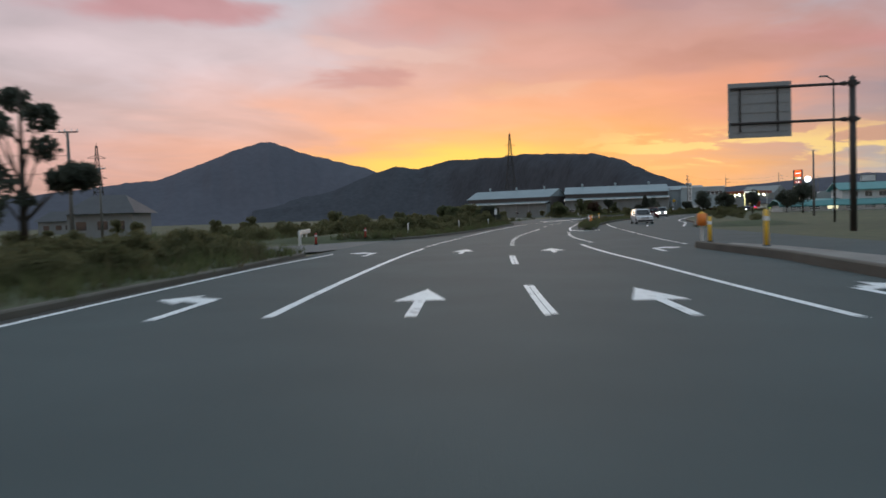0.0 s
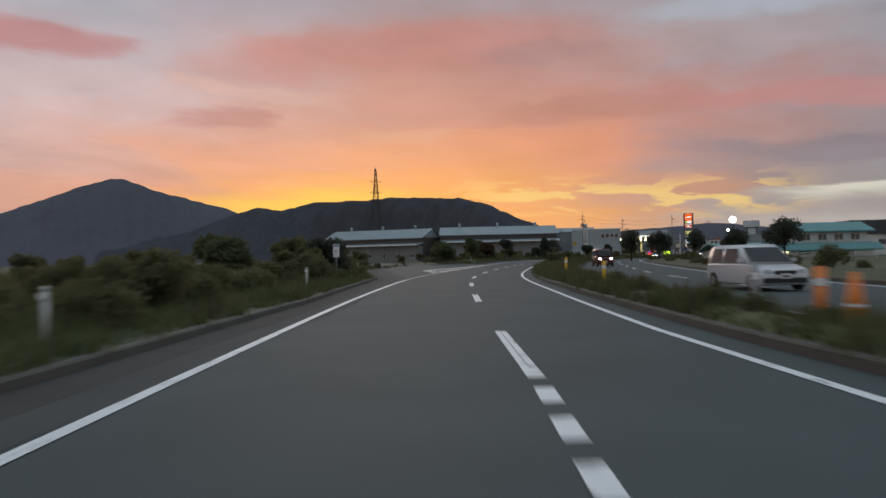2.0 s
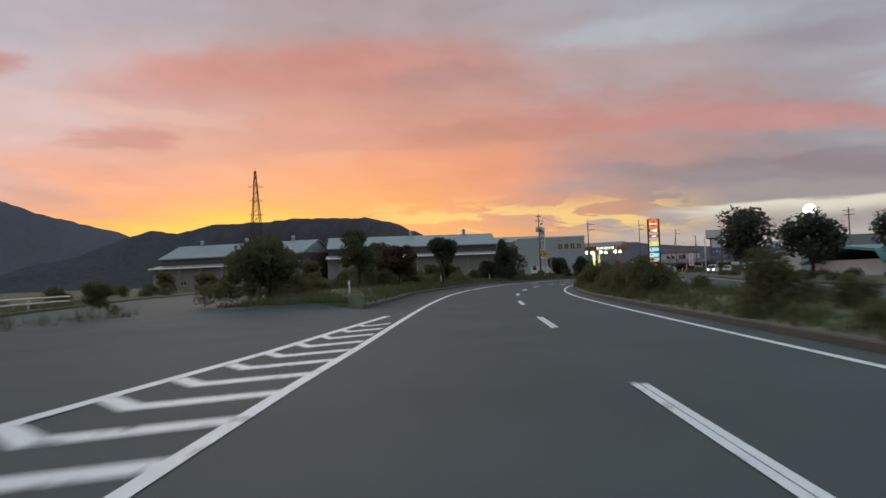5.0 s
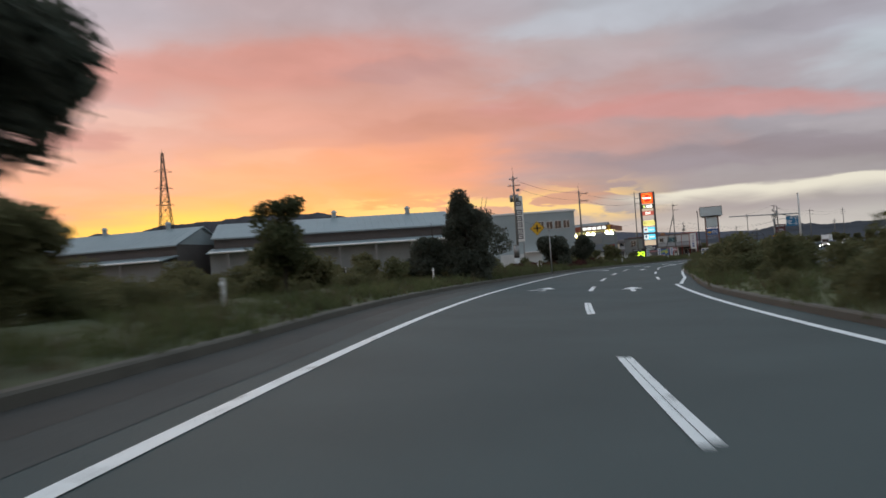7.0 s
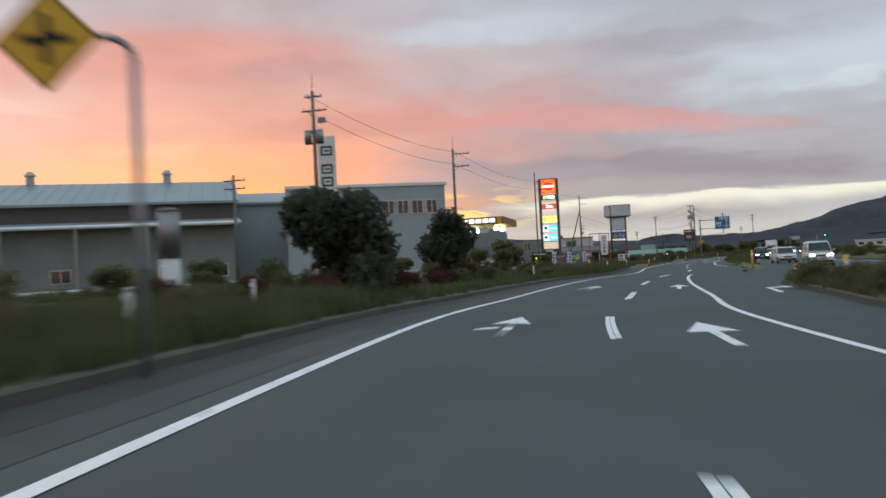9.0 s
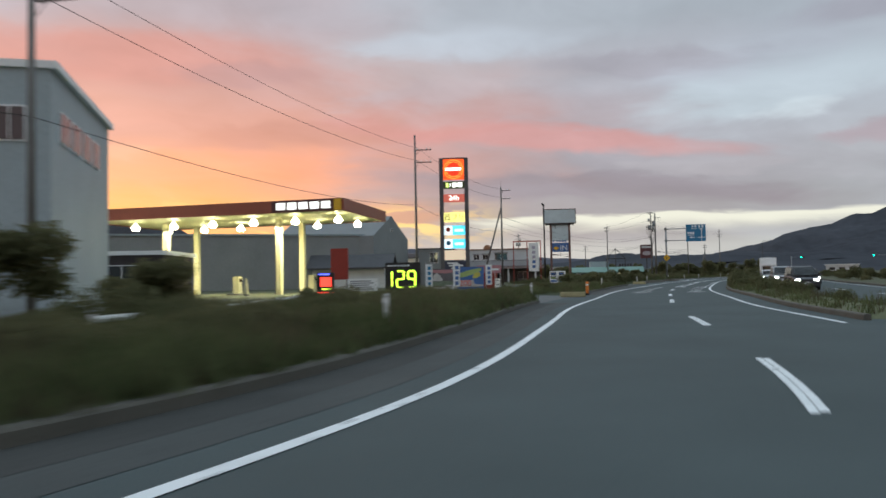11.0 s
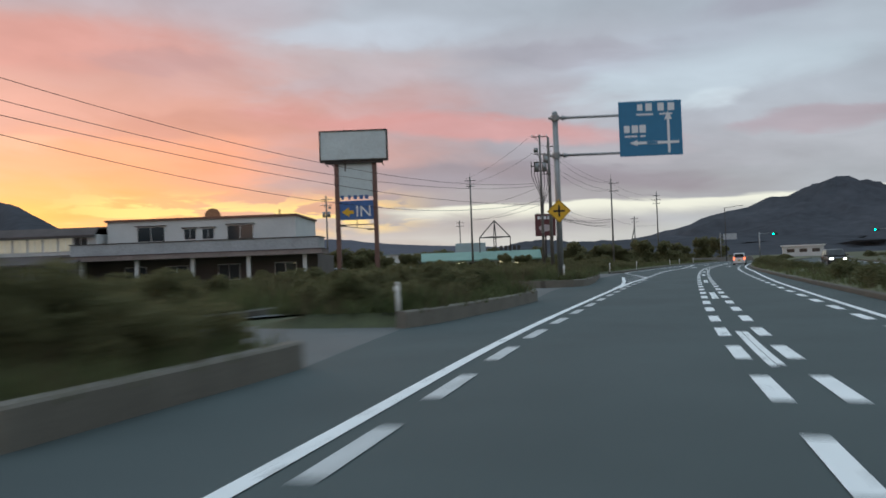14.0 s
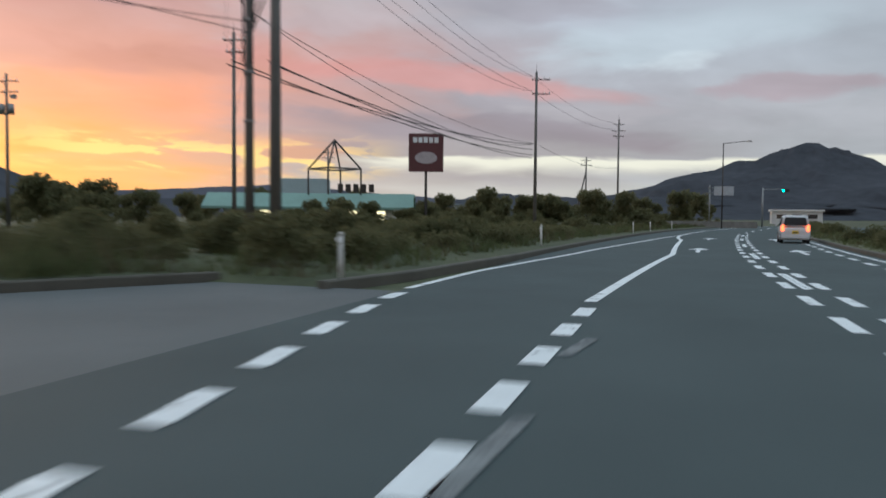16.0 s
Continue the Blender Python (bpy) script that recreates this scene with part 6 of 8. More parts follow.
def tube(points, r, seg=6):
    """One bent bar through points."""
    bm = bmesh.new()
    rings = []
    for x, y, z in points:
        rings.append([bm.verts.new((x + r * math.cos(math.tau * k / seg), y + r * math.sin(math.tau * k / seg), z)) for k in range(seg)])
    for p, q in zip(rings[:-1], rings[1:]):
        for k in range(seg):
            bm.faces.new((p[k], p[(k + 1) % seg], q[(k + 1) % seg], q[k]))
    bm.faces.new(rings[-1])
    return bm


def lattice_tower(label, x, y, h, base, turn=0):
    t = thing("transmission_tower", label, "transmission tower", "", pose(x, y, 0, 0, 0, turn))
    half = lambda z: base / 2 * (1 - z / h) ** 1.15 + 0.35
    legs = [(1, 1), (1, -1), (-1, -1), (-1, 1)]
    zs = [h * (1 - (1 - k / 13) ** 1.25) for k in range(14)]
    for sx, sy in legs:
        part("leg", tube([(sx * half(z), sy * half(z), z) for z in zs], 0.13), STEEL_DARK, t)
    for i in range(4):
        (ax, ay), (bx, by) = legs[i], legs[(i + 1) % 4]
        for z0, z1 in zip(zs[:-1], zs[1:]):
            part("brace", rod((ax * half(z0), ay * half(z0), z0), (bx * half(z1), by * half(z1), z1), 0.08, 0.08, 4), STEEL_DARK, t)
            part("brace", rod((bx * half(z0), by * half(z0), z0), (ax * half(z1), ay * half(z1), z1), 0.08, 0.08, 4), STEEL_DARK, t)
            part("strut", rod((ax * half(z1), ay * half(z1), z1), (bx * half(z1), by * half(z1), z1), 0.07, 0.07, 4), STEEL_DARK, t)
    for f in (0.62, 0.74, 0.86):
        bm = bmesh.new()
        for sx in (-1, 1):
            rod((0, 0, h * f), (sx * 3.4, 0, h * f), 0.12, 0.07, 5, bm)
            rod((0, 0, h * f + 1.4), (sx * 3.4, 0, h * f), 0.09, 0.06, 5, bm)
        part("crossarm", bm, STEEL_DARK, t)
    part("peak", rod((0, 0, h * 0.98), (0, 0, h + 1.5), 0.12, 0.05, 5), STEEL_DARK, t)
    return t


lattice_tower("tall lattice transmission tower against the sunset", 43.5, 494.5, 53, 8.0, 10)
lattice_tower("distant lattice transmission tower", -135, 301, 33, 5.5, 25)


# ---- factory and warehouses ----
def wall_box(parent, name, p, q, depth, z0, z1, material, label=""):
    """A block whose front runs from p to q, reaching back to the left of that line by depth."""
    p, q = Vector((*p, 0)), Vector((*q, 0))
    d = (q - p)
    n = Vector((-d.y, d.x, 0)).normalized() * depth
    bm = bmesh.new()
    c = [p, q, q + n, p + n]
    lo = [bm.verts.new((v.x, v.y, z0)) for v in c]
    hi = [bm.verts.new((v.x, v.y, z1)) for v in c]
    for i in range(4):
        bm.faces.new((lo[i], lo[(i + 1) % 4], hi[(i + 1) % 4], hi[i]))
    bm.faces.new(hi)
    bm.faces.new(lo[::-1])
    bmesh.ops.recalc_face_normals(bm, faces=bm.faces)
    return part(name, bm, material, parent, label)


def shed_roof(parent, p, q, rows, material, name="roof", thick=0.25):
    """A roof over the line p to q: rows of (distance back, height)."""
    p, q = Vector((*p, 0)), Vector((*q, 0))
    d = (q - p).normalized()
    n = Vector((-d.y, d.x, 0))
    bm = bmesh.new()
    top, bot = [], []
    for b, z in rows:
        top.append([bm.verts.new((*(e + n * b).xy, z)) for e in (p - d * 0.4, q + d * 0.4)])
        bot.append([bm.verts.new((*(e + n * b).xy, z - thick)) for e in (p - d * 0.4, q + d * 0.4)])
    for i in range(len(rows) - 1):
        bm.faces.new((top[i][0], top[i][1], top[i + 1][1], top[i + 1][0]))
        bm.faces.new((bot[i][1], bot[i][0], bot[i + 1][0], bot[i + 1][1]))
        for k in (0, 1):
            bm.faces.new((top[i][k], top[i + 1][k], bot[i + 1][k], bot[i][k]))
    for e in (0, -1):
        bm.faces.new((top[e][0], top[e][1], bot[e][1], bot[e][0]))
    bmesh.ops.recalc_face_normals(bm, faces=bm.faces)
    return part(name, bm, material, parent)


def gable(parent, p, n, w, z0, z1, material):
    p = Vector((*p, 0))
    n = Vector((*n, 0)).normalized()
    bm = bmesh.new()
    vs = [bm.verts.new((*(p + n * b).xy, z)) for b, z in ((0, z0), (w, z0), (w / 2, z1))]
    bm.faces.new(vs)
    return part("gable", bm, material, parent)


def window(parent, p, d, z0, z1, w, n, material=None, frame=0.06):
    """A window of width w at p on a wall that runs along d and faces -n."""
    p, d, n = Vector((*p, 0)), Vector((*d, 0)).normalized(), Vector((*n, 0)).normalized()
    a = math.atan2(d.y, d.x)
    c = p - n * 0.03
    f = part("window_frame", box(w + 2 * frame, 0.08, z1 - z0 + 2 * frame, (c.x, c.y, z0 - frame), a), WHITE, parent)
    c = p - n * 0.06
    part("pane", box(w, 0.06, z1 - z0, (c.x, c.y, z0), a), material or GLASS, parent)
    c = p - n * 0.08
    part("mullion", box(0.05, 0.07, z1 - z0, (c.x, c.y, z0), a), WHITE, parent)
    return f


def warehouse(label, p, q, back, eave, ridge_z, canopy_z, canopy_d, vents=3, ws=8):
    """A long shed with a light metal roof, an upper wall coloured dark for eave shade, and a lean-to along its front
    p-q.
    """
    t = thing("warehouse", label, "warehouse")
    pv, qv = Vector((*p, 0)), Vector((*q, 0))
    d = (qv - pv).normalized()
    n = Vector((-d.y, d.x, 0))
    # the shade below the eaves is painted in as a dark wall colour
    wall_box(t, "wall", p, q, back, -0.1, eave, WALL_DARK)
    for e, s in ((p, 0), (q, 1)):
        gable(t, e, n.xy, back, eave - 0.02, ridge_z - 0.15, CLAD)
    shed_roof(t, p, q, [(-0.7, eave - 0.15), (back / 2, ridge_z), (back + 0.7, eave - 0.15)], ROOF_METAL)
    # standing seams of the roof
    L = (qv - pv).length
    for k in range(int(L / 1.2)):
        e = pv + d * (0.6 + 1.2 * k)
        a, b = e - n * 0.65, e + n * back / 2
        part("roof_seam", rod((a.x, a.y, eave - 0.12), (b.x, b.y, ridge_z + 0.02), 0.035, 0.035, 4), ROOF_METAL, t)
    fp, fq = pv - n * canopy_d, qv - n * canopy_d
    shed_roof(t, fp.xy, fq.xy, [(0, canopy_z), (canopy_d, canopy_z + 0.9)], ROOF_METAL, "lean_to_roof", 0.2)
    part("gutter", rod((fp.x, fp.y, canopy_z), (fq.x, fq.y, canopy_z), 0.16, 0.16, 8), WHITE, t, "pale gutter along the lean-to")
    wall_box(t, "lower_wall", (fp + n * 1.5).xy, (fq + n * 1.5).xy, canopy_d - 1.6, -0.1, canopy_z - 0.15, CLAD_GREY)
    for k in range(ws):
        e = pv + (qv - pv) * ((k + 0.6) / ws) - n * (canopy_d - 1.5)
        window(t, e.xy, d.xy, 1.5, 2.6, 1.6, n.xy)
    for k in range(int(L / 6)):
        e = pv + d * (3 + 6 * k) - n * (canopy_d - 0.2)
        part("column", box(0.25, 0.25, canopy_z, (e.x, e.y, -0.1), math.atan2(d.y, d.x)), STEEL, t)
    for k in range(vents):
        e = pv + (qv - pv) * ((k + 0.5) / vents) + n * back / 2
        v = part("roof_vent", rod((e.x, e.y, ridge_z - 0.2), (e.x, e.y, ridge_z + 0.9), 0.42, 0.42, 12), CLAD, t)
        part("vent_cap", rod((e.x, e.y, ridge_z + 0.9), (e.x, e.y, ridge_z + 1.35), 0.62, 0.25, 12), CLAD, v)
    return t


warehouse("long grey warehouse with a pale metal roof and dark lean-to", (50.5, 319.0), (90.6, 310.8), 18, 9.2, 12.1, 6.4, 6.5, 3, 9)
warehouse("low grey warehouse with a pale metal roof", (11.0, 344.0), (44.5, 321.0), 16, 8.6, 11.9, 5.8, 5.0, 3, 7)

off = thing("office_building", "pale blue-grey flat-roofed factory office", "office building")
wall_box(off, "wall", (95.0, 307.6), (110.6, 302.65), 12.5, -0.1, 9.85, CLAD)
wall_box(off, "parapet", (94.9, 307.5), (110.8, 302.45), 12.8, 9.85, 10.15, WHITE)
od, on_ = Vector((12.3, -3.9)).normalized(), Vector((3.9, 12.3)).normalized()
for k in range(4):
    e = Vector((110.6, 302.65)) + on_ * (2.2 + 2.2 * k)
    window(off, e, on_, 7.2, 8.4, 1.5, (-od.x, -od.y))
for k in range(4):
    e = Vector((95.0, 307.6)) + od * (10.4 + 1.5 * k)
    window(off, e, od, 7.0, 8.3, 1.05, on_)
part("door_canopy", box(3.0, 1.4, 0.2, (103, 304.4, 3.0), math.atan2(od.y, od.x)), WHITE, off)
wall_box(off, "entrance_wall", (97.5, 306.0), (104.5, 303.9), 1.2, -0.1, 2.9, RENDER_WHITE)

rh = thing("rear_hall", "pale metal-clad hall between warehouse and office", "factory hall")
wall_box(rh, "wall", (91.2, 319.0), (106.0, 315.0), 12, -0.1, 9.6, CLAD)
shed_roof(rh, (91.2, 319.0), (106.0, 315.0), [(-0.4, 9.55), (6.0, 11.2), (12.4, 9.55)], ROOF_METAL)

vs = thing("vertical_sign", "tall white vertical sign with dark lettering", "sign", "", pose(91.0, 284.0, 0, 0, 0, -28))
part("board", box(1.25, 0.3, 6.6, (0, 0, 4.4), bevel=0.03), WHITE, vs)
part("post", rod((-0.4, 0, -0.2), (-0.4, 0, 4.5), 0.09, 0.09, 10), STEEL, vs)
part("post", rod((0.4, 0, -0.2), (0.4, 0, 4.5), 0.09, 0.09, 10), STEEL, vs)
INK = mat("sign_ink", (0.03, 0.035, 0.05), 0.6, var=0.1, bump=0)
for z in (9.6, 8.3, 7.4, 6.5, 5.6, 4.8):
    for a, b, c, d in ((-0.4, 0.4, 0.55, 0.68), (-0.4, 0.4, 0.0, 0.12), (-0.4, -0.28, 0.0, 0.68), (0.28, 0.4, 0.0, 0.68), (-0.15, 0.2, 0.28, 0.4)):
        flat_bar(vs, a, b, z + c, z + d, -0.16, INK, "lettering_bar")


# ---- filling station ----
GLOW_LAMP = mat("lamp_glow", (1.0, 0.90, 0.55), 0.5, var=0.0, bump=0, emit=24)
CANOPY_PAINT = mat("canopy_red", (0.30, 0.085, 0.045), 0.5, var=0.12, scale=0.5, fine=8, bump=0.03)
CREAM = mat("cream_paint", (0.62, 0.58, 0.36), 0.6, var=0.08, scale=0.6, fine=10, bump=0.02)
st = thing("filling_station_canopy", "filling station canopy with dark red fascia and lamps", "canopy")
A, B, C = Vector((135.9, 331.1)), Vector((145.9, 342.3)), Vector((117.1, 351.2))
D = B + C - A
for p, q, nm in ((A, B, "fascia"), (C, A, "fascia"), (D, C, "fascia"), (B, D, "fascia")):
    d = q - p
    part(nm, box(d.length, 0.15, 1.1, ((p.x + q.x) / 2, (p.y + q.y) / 2, 7.42), math.atan2(d.y, d.x)), CANOPY_PAINT, st)
bm = bmesh.new()
bm.faces.new([bm.verts.new((v.x, v.y, 7.50)) for v in (A, C, D, B)])
part("soffit", bm, CREAM, st)
bm = bmesh.new()
bm.faces.new([bm.verts.new((v.x, v.y, 8.4)) for v in (A, B, D, C)])
part("roof_deck", bm, ROOF_METAL, st)
u, v_ = (C - A), (B - A)
for a in (0.33, 0.80):
    for b in (0.45, 0.88):
        p = A + u * a + v_ * b
        part("pillar", box(0.55, 0.55, 7.6, (p.x, p.y, -0.1), math.atan2(u.y, u.x), 0.03), CREAM, st)
for a in (0.06, 0.22, 0.38, 0.54, 0.70, 0.86):
    for b in (0.24, 0.66):
        p = A + u * a + v_ * b
        # the glowing teardrop includes the lamp's glare, so it is oversized
        bm = rod((p.x, p.y, 6.86), (p.x, p.y, 7.30), 0.40, 0.10, 12)
        rod((p.x, p.y, 6.62), (p.x, p.y, 6.86), 0.26, 0.40, 12, bm)
        part("lamp", bm, GLOW_LAMP, st, "bright warm canopy lamp with its glare built in")
        # stem added only to hang the teardrop below the soffit
        part("lamp_stem", rod((p.x, p.y, 7.28), (p.x, p.y, 7.50), 0.05, 0.05, 6), CREAM, st)
# name board as plain shapes
e = A + u * 0.14
fa = math.atan2(-u.y, -u.x)
part("name_board", box(6.0, 0.06, 1.0, (e.x - 0.10, e.y - 0.09, 7.47), fa), mat("board_dark", (0.09, 0.03, 0.03), 0.5, var=0.1), st)
for k in range(5):
    q = e + u.normalized() * (2.1 - 1.1 * k)
    part("logo_shape", box(0.85, 0.05, 0.62, (q.x - 0.14, q.y - 0.13, 7.66), fa, 0.012), mat("logo_white", (0.9, 0.9, 0.85), 0.5, var=0.0, bump=0, emit=1.2), st)
part("corner_panel", box(0.7, 0.06, 1.0, ((A + u.normalized() * 0.45).x - 0.1, (A + u.normalized() * 0.45).y - 0.09, 7.47), fa), YELLOW, st)
for k, (a, b) in enumerate(((0.25, 0.45), (0.7, 0.45))):
    la = bpy.data.lights.new("canopy_light", "AREA")
    la.energy, la.size, la.color = 1600, 5.0, (1.0, 0.92, 0.62)
    p = A + u * a + v_ * b
    lo = new("canopy_light", la)
    lo.matrix_world = pose(p.x, p.y, 6.6)

for a, b in ((0.2, 0.45), (0.5, 0.45), (0.8, 0.45)):
    p = A + u * a + v_ * b
    t = thing("fuel_pump", "cream fuel pump on a kerbed island", "fuel pump", "fuel pumps", pose(p.x, p.y, 0, 0, 0, -40))
    part("island", box(1.0, 3.2, 0.15, (0, 0, -0.05), bevel=0.03), CONCRETE, t)
    part("cabinet", box(0.6, 1.0, 1.7, (0, 0, 0.1), bevel=0.05), CREAM, t)
    part("screen", box(0.62, 0.5, 0.35, (0, 0, 1.25)), GLASS, t)
    part("hose", rod((0.32, 0.3, 1.4), (0.36, 0.3, 0.5), 0.03, 0.03, 6), BLACK, t)
for a, b, h in ((0.1, 0.12, 1.5), (0.38, 0.12, 1.6), (0.62, 0.12, 1.5), (0.86, 0.12, 1.6)):
    p = A + u * a + v_ * b
    t = thing("furled_flag", "furled pale yellow banner on a base", "banner", "station banners", pose(p.x, p.y, 0))
    part("base", rod((0, 0, -0.05), (0, 0, 0.12), 0.3, 0.28, 12), CONCRETE, t)
    part("cloth", rod((0, 0, 0.1), (0, 0, h), 0.28, 0.1, 9), CREAM, t)
ks = thing("kiosk", "dark station kiosk with a white roof edge", "kiosk")
wall_box(ks, "wall", (105.4, 345.4), (121.7, 336.5), 9, -0.1, 3.7, mat("kiosk_wall", (0.045, 0.036, 0.036), 0.8, var=0.25, scale=0.5, fine=8, bump=0.1))
wall_box(ks, "roof_edge", (105.0, 345.4), (122.0, 336.2), 9.4, 3.7, 4.05, WHITE)
for k in range(4):
    window(ks, Vector((107.9, 344.0)) + Vector((16.3, -8.9)).normalized() * (1 + 3.8 * k), (16.3, -8.9), 0.6, 2.8, 2.6, (8.9, 16.3))
wallb = thing("factory_hall", "long grey corrugated factory hall behind the station", "factory hall")
wall_box(wallb, "wall", (118.0, 391.0), (162.8, 381.6), 22, -0.1, 8.3, CLAD_GREY)
wall_box(wallb, "roof_edge", (117.8, 390.8), (162.9, 381.4), 22.4, 8.3, 8.6, ROOF_METAL)
for k in range(5):
    window(wallb, Vector((124, 389.9)) + Vector((46, -8.4)).normalized() * (2 + 8 * k), (46, -8.4), 2.2, 4.2, 3.2, (8.4, 46))
gb = thing("gabled_hall", "grey hall with a steep gable end", "hall")
wall_box(gb, "wall", (163.2, 379.9), (175.3, 390.4), 18, -0.1, 8.3, CLAD_GREY)
gd = Vector((12.1, 10.5, 0))
gn = Vector((-10.5, 12.1, 0)).normalized()
bm = bmesh.new()
a0, a1 = Vector((163.2, 379.9, 8.3)), Vector((175.3, 390.4, 8.3))
mid = (a0 + a1) / 2 + Vector((0, 0, 3.7))
vs_ = [bm.verts.new(v) for v in (a0, a1, mid, a0 + gn * 18, a1 + gn * 18, mid + gn * 18)]
for f in ((0, 1, 2), (3, 5, 4), (0, 2, 5, 3), (1, 4, 5, 2)):
    bm.faces.new([vs_[i] for i in f])
bmesh.ops.recalc_face_normals(bm, faces=bm.faces)
part("roof", bm, CLAD_GREY, gb)
window(gb, ((a0 + a1) / 2).xy, gd.xy, 9.3, 9.8, 0.7, gn.xy)

ax = thing("annex", "low flat-roofed grey annex beside the gabled hall", "annex")
wall_box(ax, "wall", (176.2, 388.0), (181.0, 384.6), 6, -0.1, 6.4, CLAD_GREY)
wall_box(ax, "roof_edge", (176.0, 388.0), (181.2, 384.3), 6.4, 6.4, 6.6, ROOF_TILE)
window(ax, (178.4, 386.45), (4.8, -3.4), 4.0, 5.8, 1.4, (3.4, 4.8))
LED = mat("led_green", (0.62, 1.0, 0.05), 0.5, var=0.0, bump=0, emit=3.0)
LED_RED = mat("led_red", (1.0, 0.05, 0.03), 0.5, var=0.0, bump=0, emit=2.0)
LED_BLUE = mat("led_blue", (0.12, 0.15, 1.0), 0.5, var=0.0, bump=0, emit=2.0)
SCREEN = mat("sign_black", (0.012, 0.013, 0.012), 0.5, var=0.1, bump=0)
pr = thing("price_sign", "black fuel price sign with glowing green digits", "price sign", "", pose(138.1, 324.3, 0, 0, 0, -34))
part("panel", box(2.9, 0.3, 2.55, (0, 0, 0.05), bevel=0.04), SCREEN, pr)
part("foot", box(3.1, 0.6, 0.12, (0, 0, -0.06)), CONCRETE, pr)
SEGMENTS = {"1": "bc", "2": "abged", "9": "abcfgd"}
for k, ch in enumerate("129"):
    x0, wd_, hd_, th_ = (-1.18, -0.2, 0.72)[k], 0.58, 0.66, 0.12
    bars = {"a": (0, 2 * hd_, 1), "g": (0, hd_, 1), "d": (0, 0, 1), "b": (wd_ / 2, 1.5 * hd_, 0), "c": (wd_ / 2, 0.5 * hd_, 0), "f": (-wd_ / 2, 1.5 * hd_, 0), "e": (-wd_ / 2, 0.5 * hd_, 0)}
    bm = bmesh.new()
    for g_seg in SEGMENTS[ch]:
        dx, dz, flat_ = bars[g_seg]
        if flat_:
            box(wd_ - 0.08, 0.02, th_, (x0 + dx, -0.165, 0.58 + dz - th_ / 2), bevel=0.008, bm=bm)
        else:
            box(th_, 0.02, hd_ - 0.08, (x0 + dx, -0.165, 0.58 + dz - hd_ / 2 + 0.04), bevel=0.008, bm=bm)
    part("digit", bm, LED, pr, "glowing green digit " + ch)
for k in range(7):
    flat_bar(pr, -1.25 + 0.27 * k, -1.07 + 0.27 * k, 2.28, 2.42, -0.17, BAR, "lettering_bar")
flat_bar(pr, 0.7, 1.15, 0.22, 0.42, -0.17, BAR, "lettering_bar")
for k in (-0.4, 0.1):
    part("spot_lamp", rod((k, -0.35, 0.05), (k, -0.3, 0.18), 0.07, 0.09, 10), GLOW_LAMP, pr)
bs_ = thing("notice_board", "white notice board with lines of lettering", "notice board", "", pose(134.6, 324.6, 0, 0, 0, -34))
part("board", box(2.4, 0.06, 1.0, (0, 0, 0.35)), WHITE, bs_)
for k in (-1.0, 1.0):
    part("leg", box(0.06, 0.06, 0.4, (k, 0, -0.05)), STEEL, bs_)
for k in range(5):
    flat_bar(bs_, -1.0, 0.9 - 0.2 * (k % 3), 0.48 + 0.16 * k, 0.54 + 0.16 * k, -0.04, INK, "lettering_bar")
rd = thing("led_sign", "small sign with red and green lit panel", "sign", "", pose(132.6, 327.4, 0, 0, 0, -34))
part("panel", box(1.4, 0.3, 1.9, (0, 0, 0), bevel=0.03), SCREEN, rd)
part("lit_panel", box(0.9, 0.02, 0.75, (0.05, -0.16, 0.75)), LED_RED, rd)
part("lit_strip", box(0.8, 0.02, 0.1, (0.15, -0.16, 0.5)), LED, rd)
part("lit_strip", box(1.2, 0.02, 0.12, (0, -0.16, 0.2)), LED_RED, rd)
part("lit_strip", box(0.9, 0.02, 0.12, (-0.1, -0.16, 1.7)), LED_BLUE, rd)
rb = thing("panel_board", "tall plain red panel board beside the pumps", "panel", "", pose(135.2, 330.4, 0, 0, 0, -34))
part("panel", box(1.5, 0.3, 2.7, (0, 0, 1.3), bevel=0.03), RED, rb)
part("leg", box(0.12, 0.12, 1.4, (-0.6, 0, -0.05)), STEEL, rb)
part("leg", box(0.12, 0.12, 1.4, (0.6, 0, -0.05)), STEEL, rb)

# the tall sign tower
tw = thing("sign_tower", "tall filling station sign tower with lit panels", "sign tower", "", pose(165.7, 359.5, 0, 0, 0, -36))
TOWER = mat("tower_frame", (0.10, 0.095, 0.10), 0.6, 0.2, var=0.2)
for x in (-1.75, 1.75):
    part("column", box(0.55, 0.6, 18.1, (x, 0, -0.05), bevel=0.03), TOWER, tw)
part("top_beam", box(3.0, 0.4, 0.15, (0, 0, 17.95)), TOWER, tw)


def lit(name, color, emit):
    return mat(name, color, 0.5, var=0.03, bump=0, emit=emit)


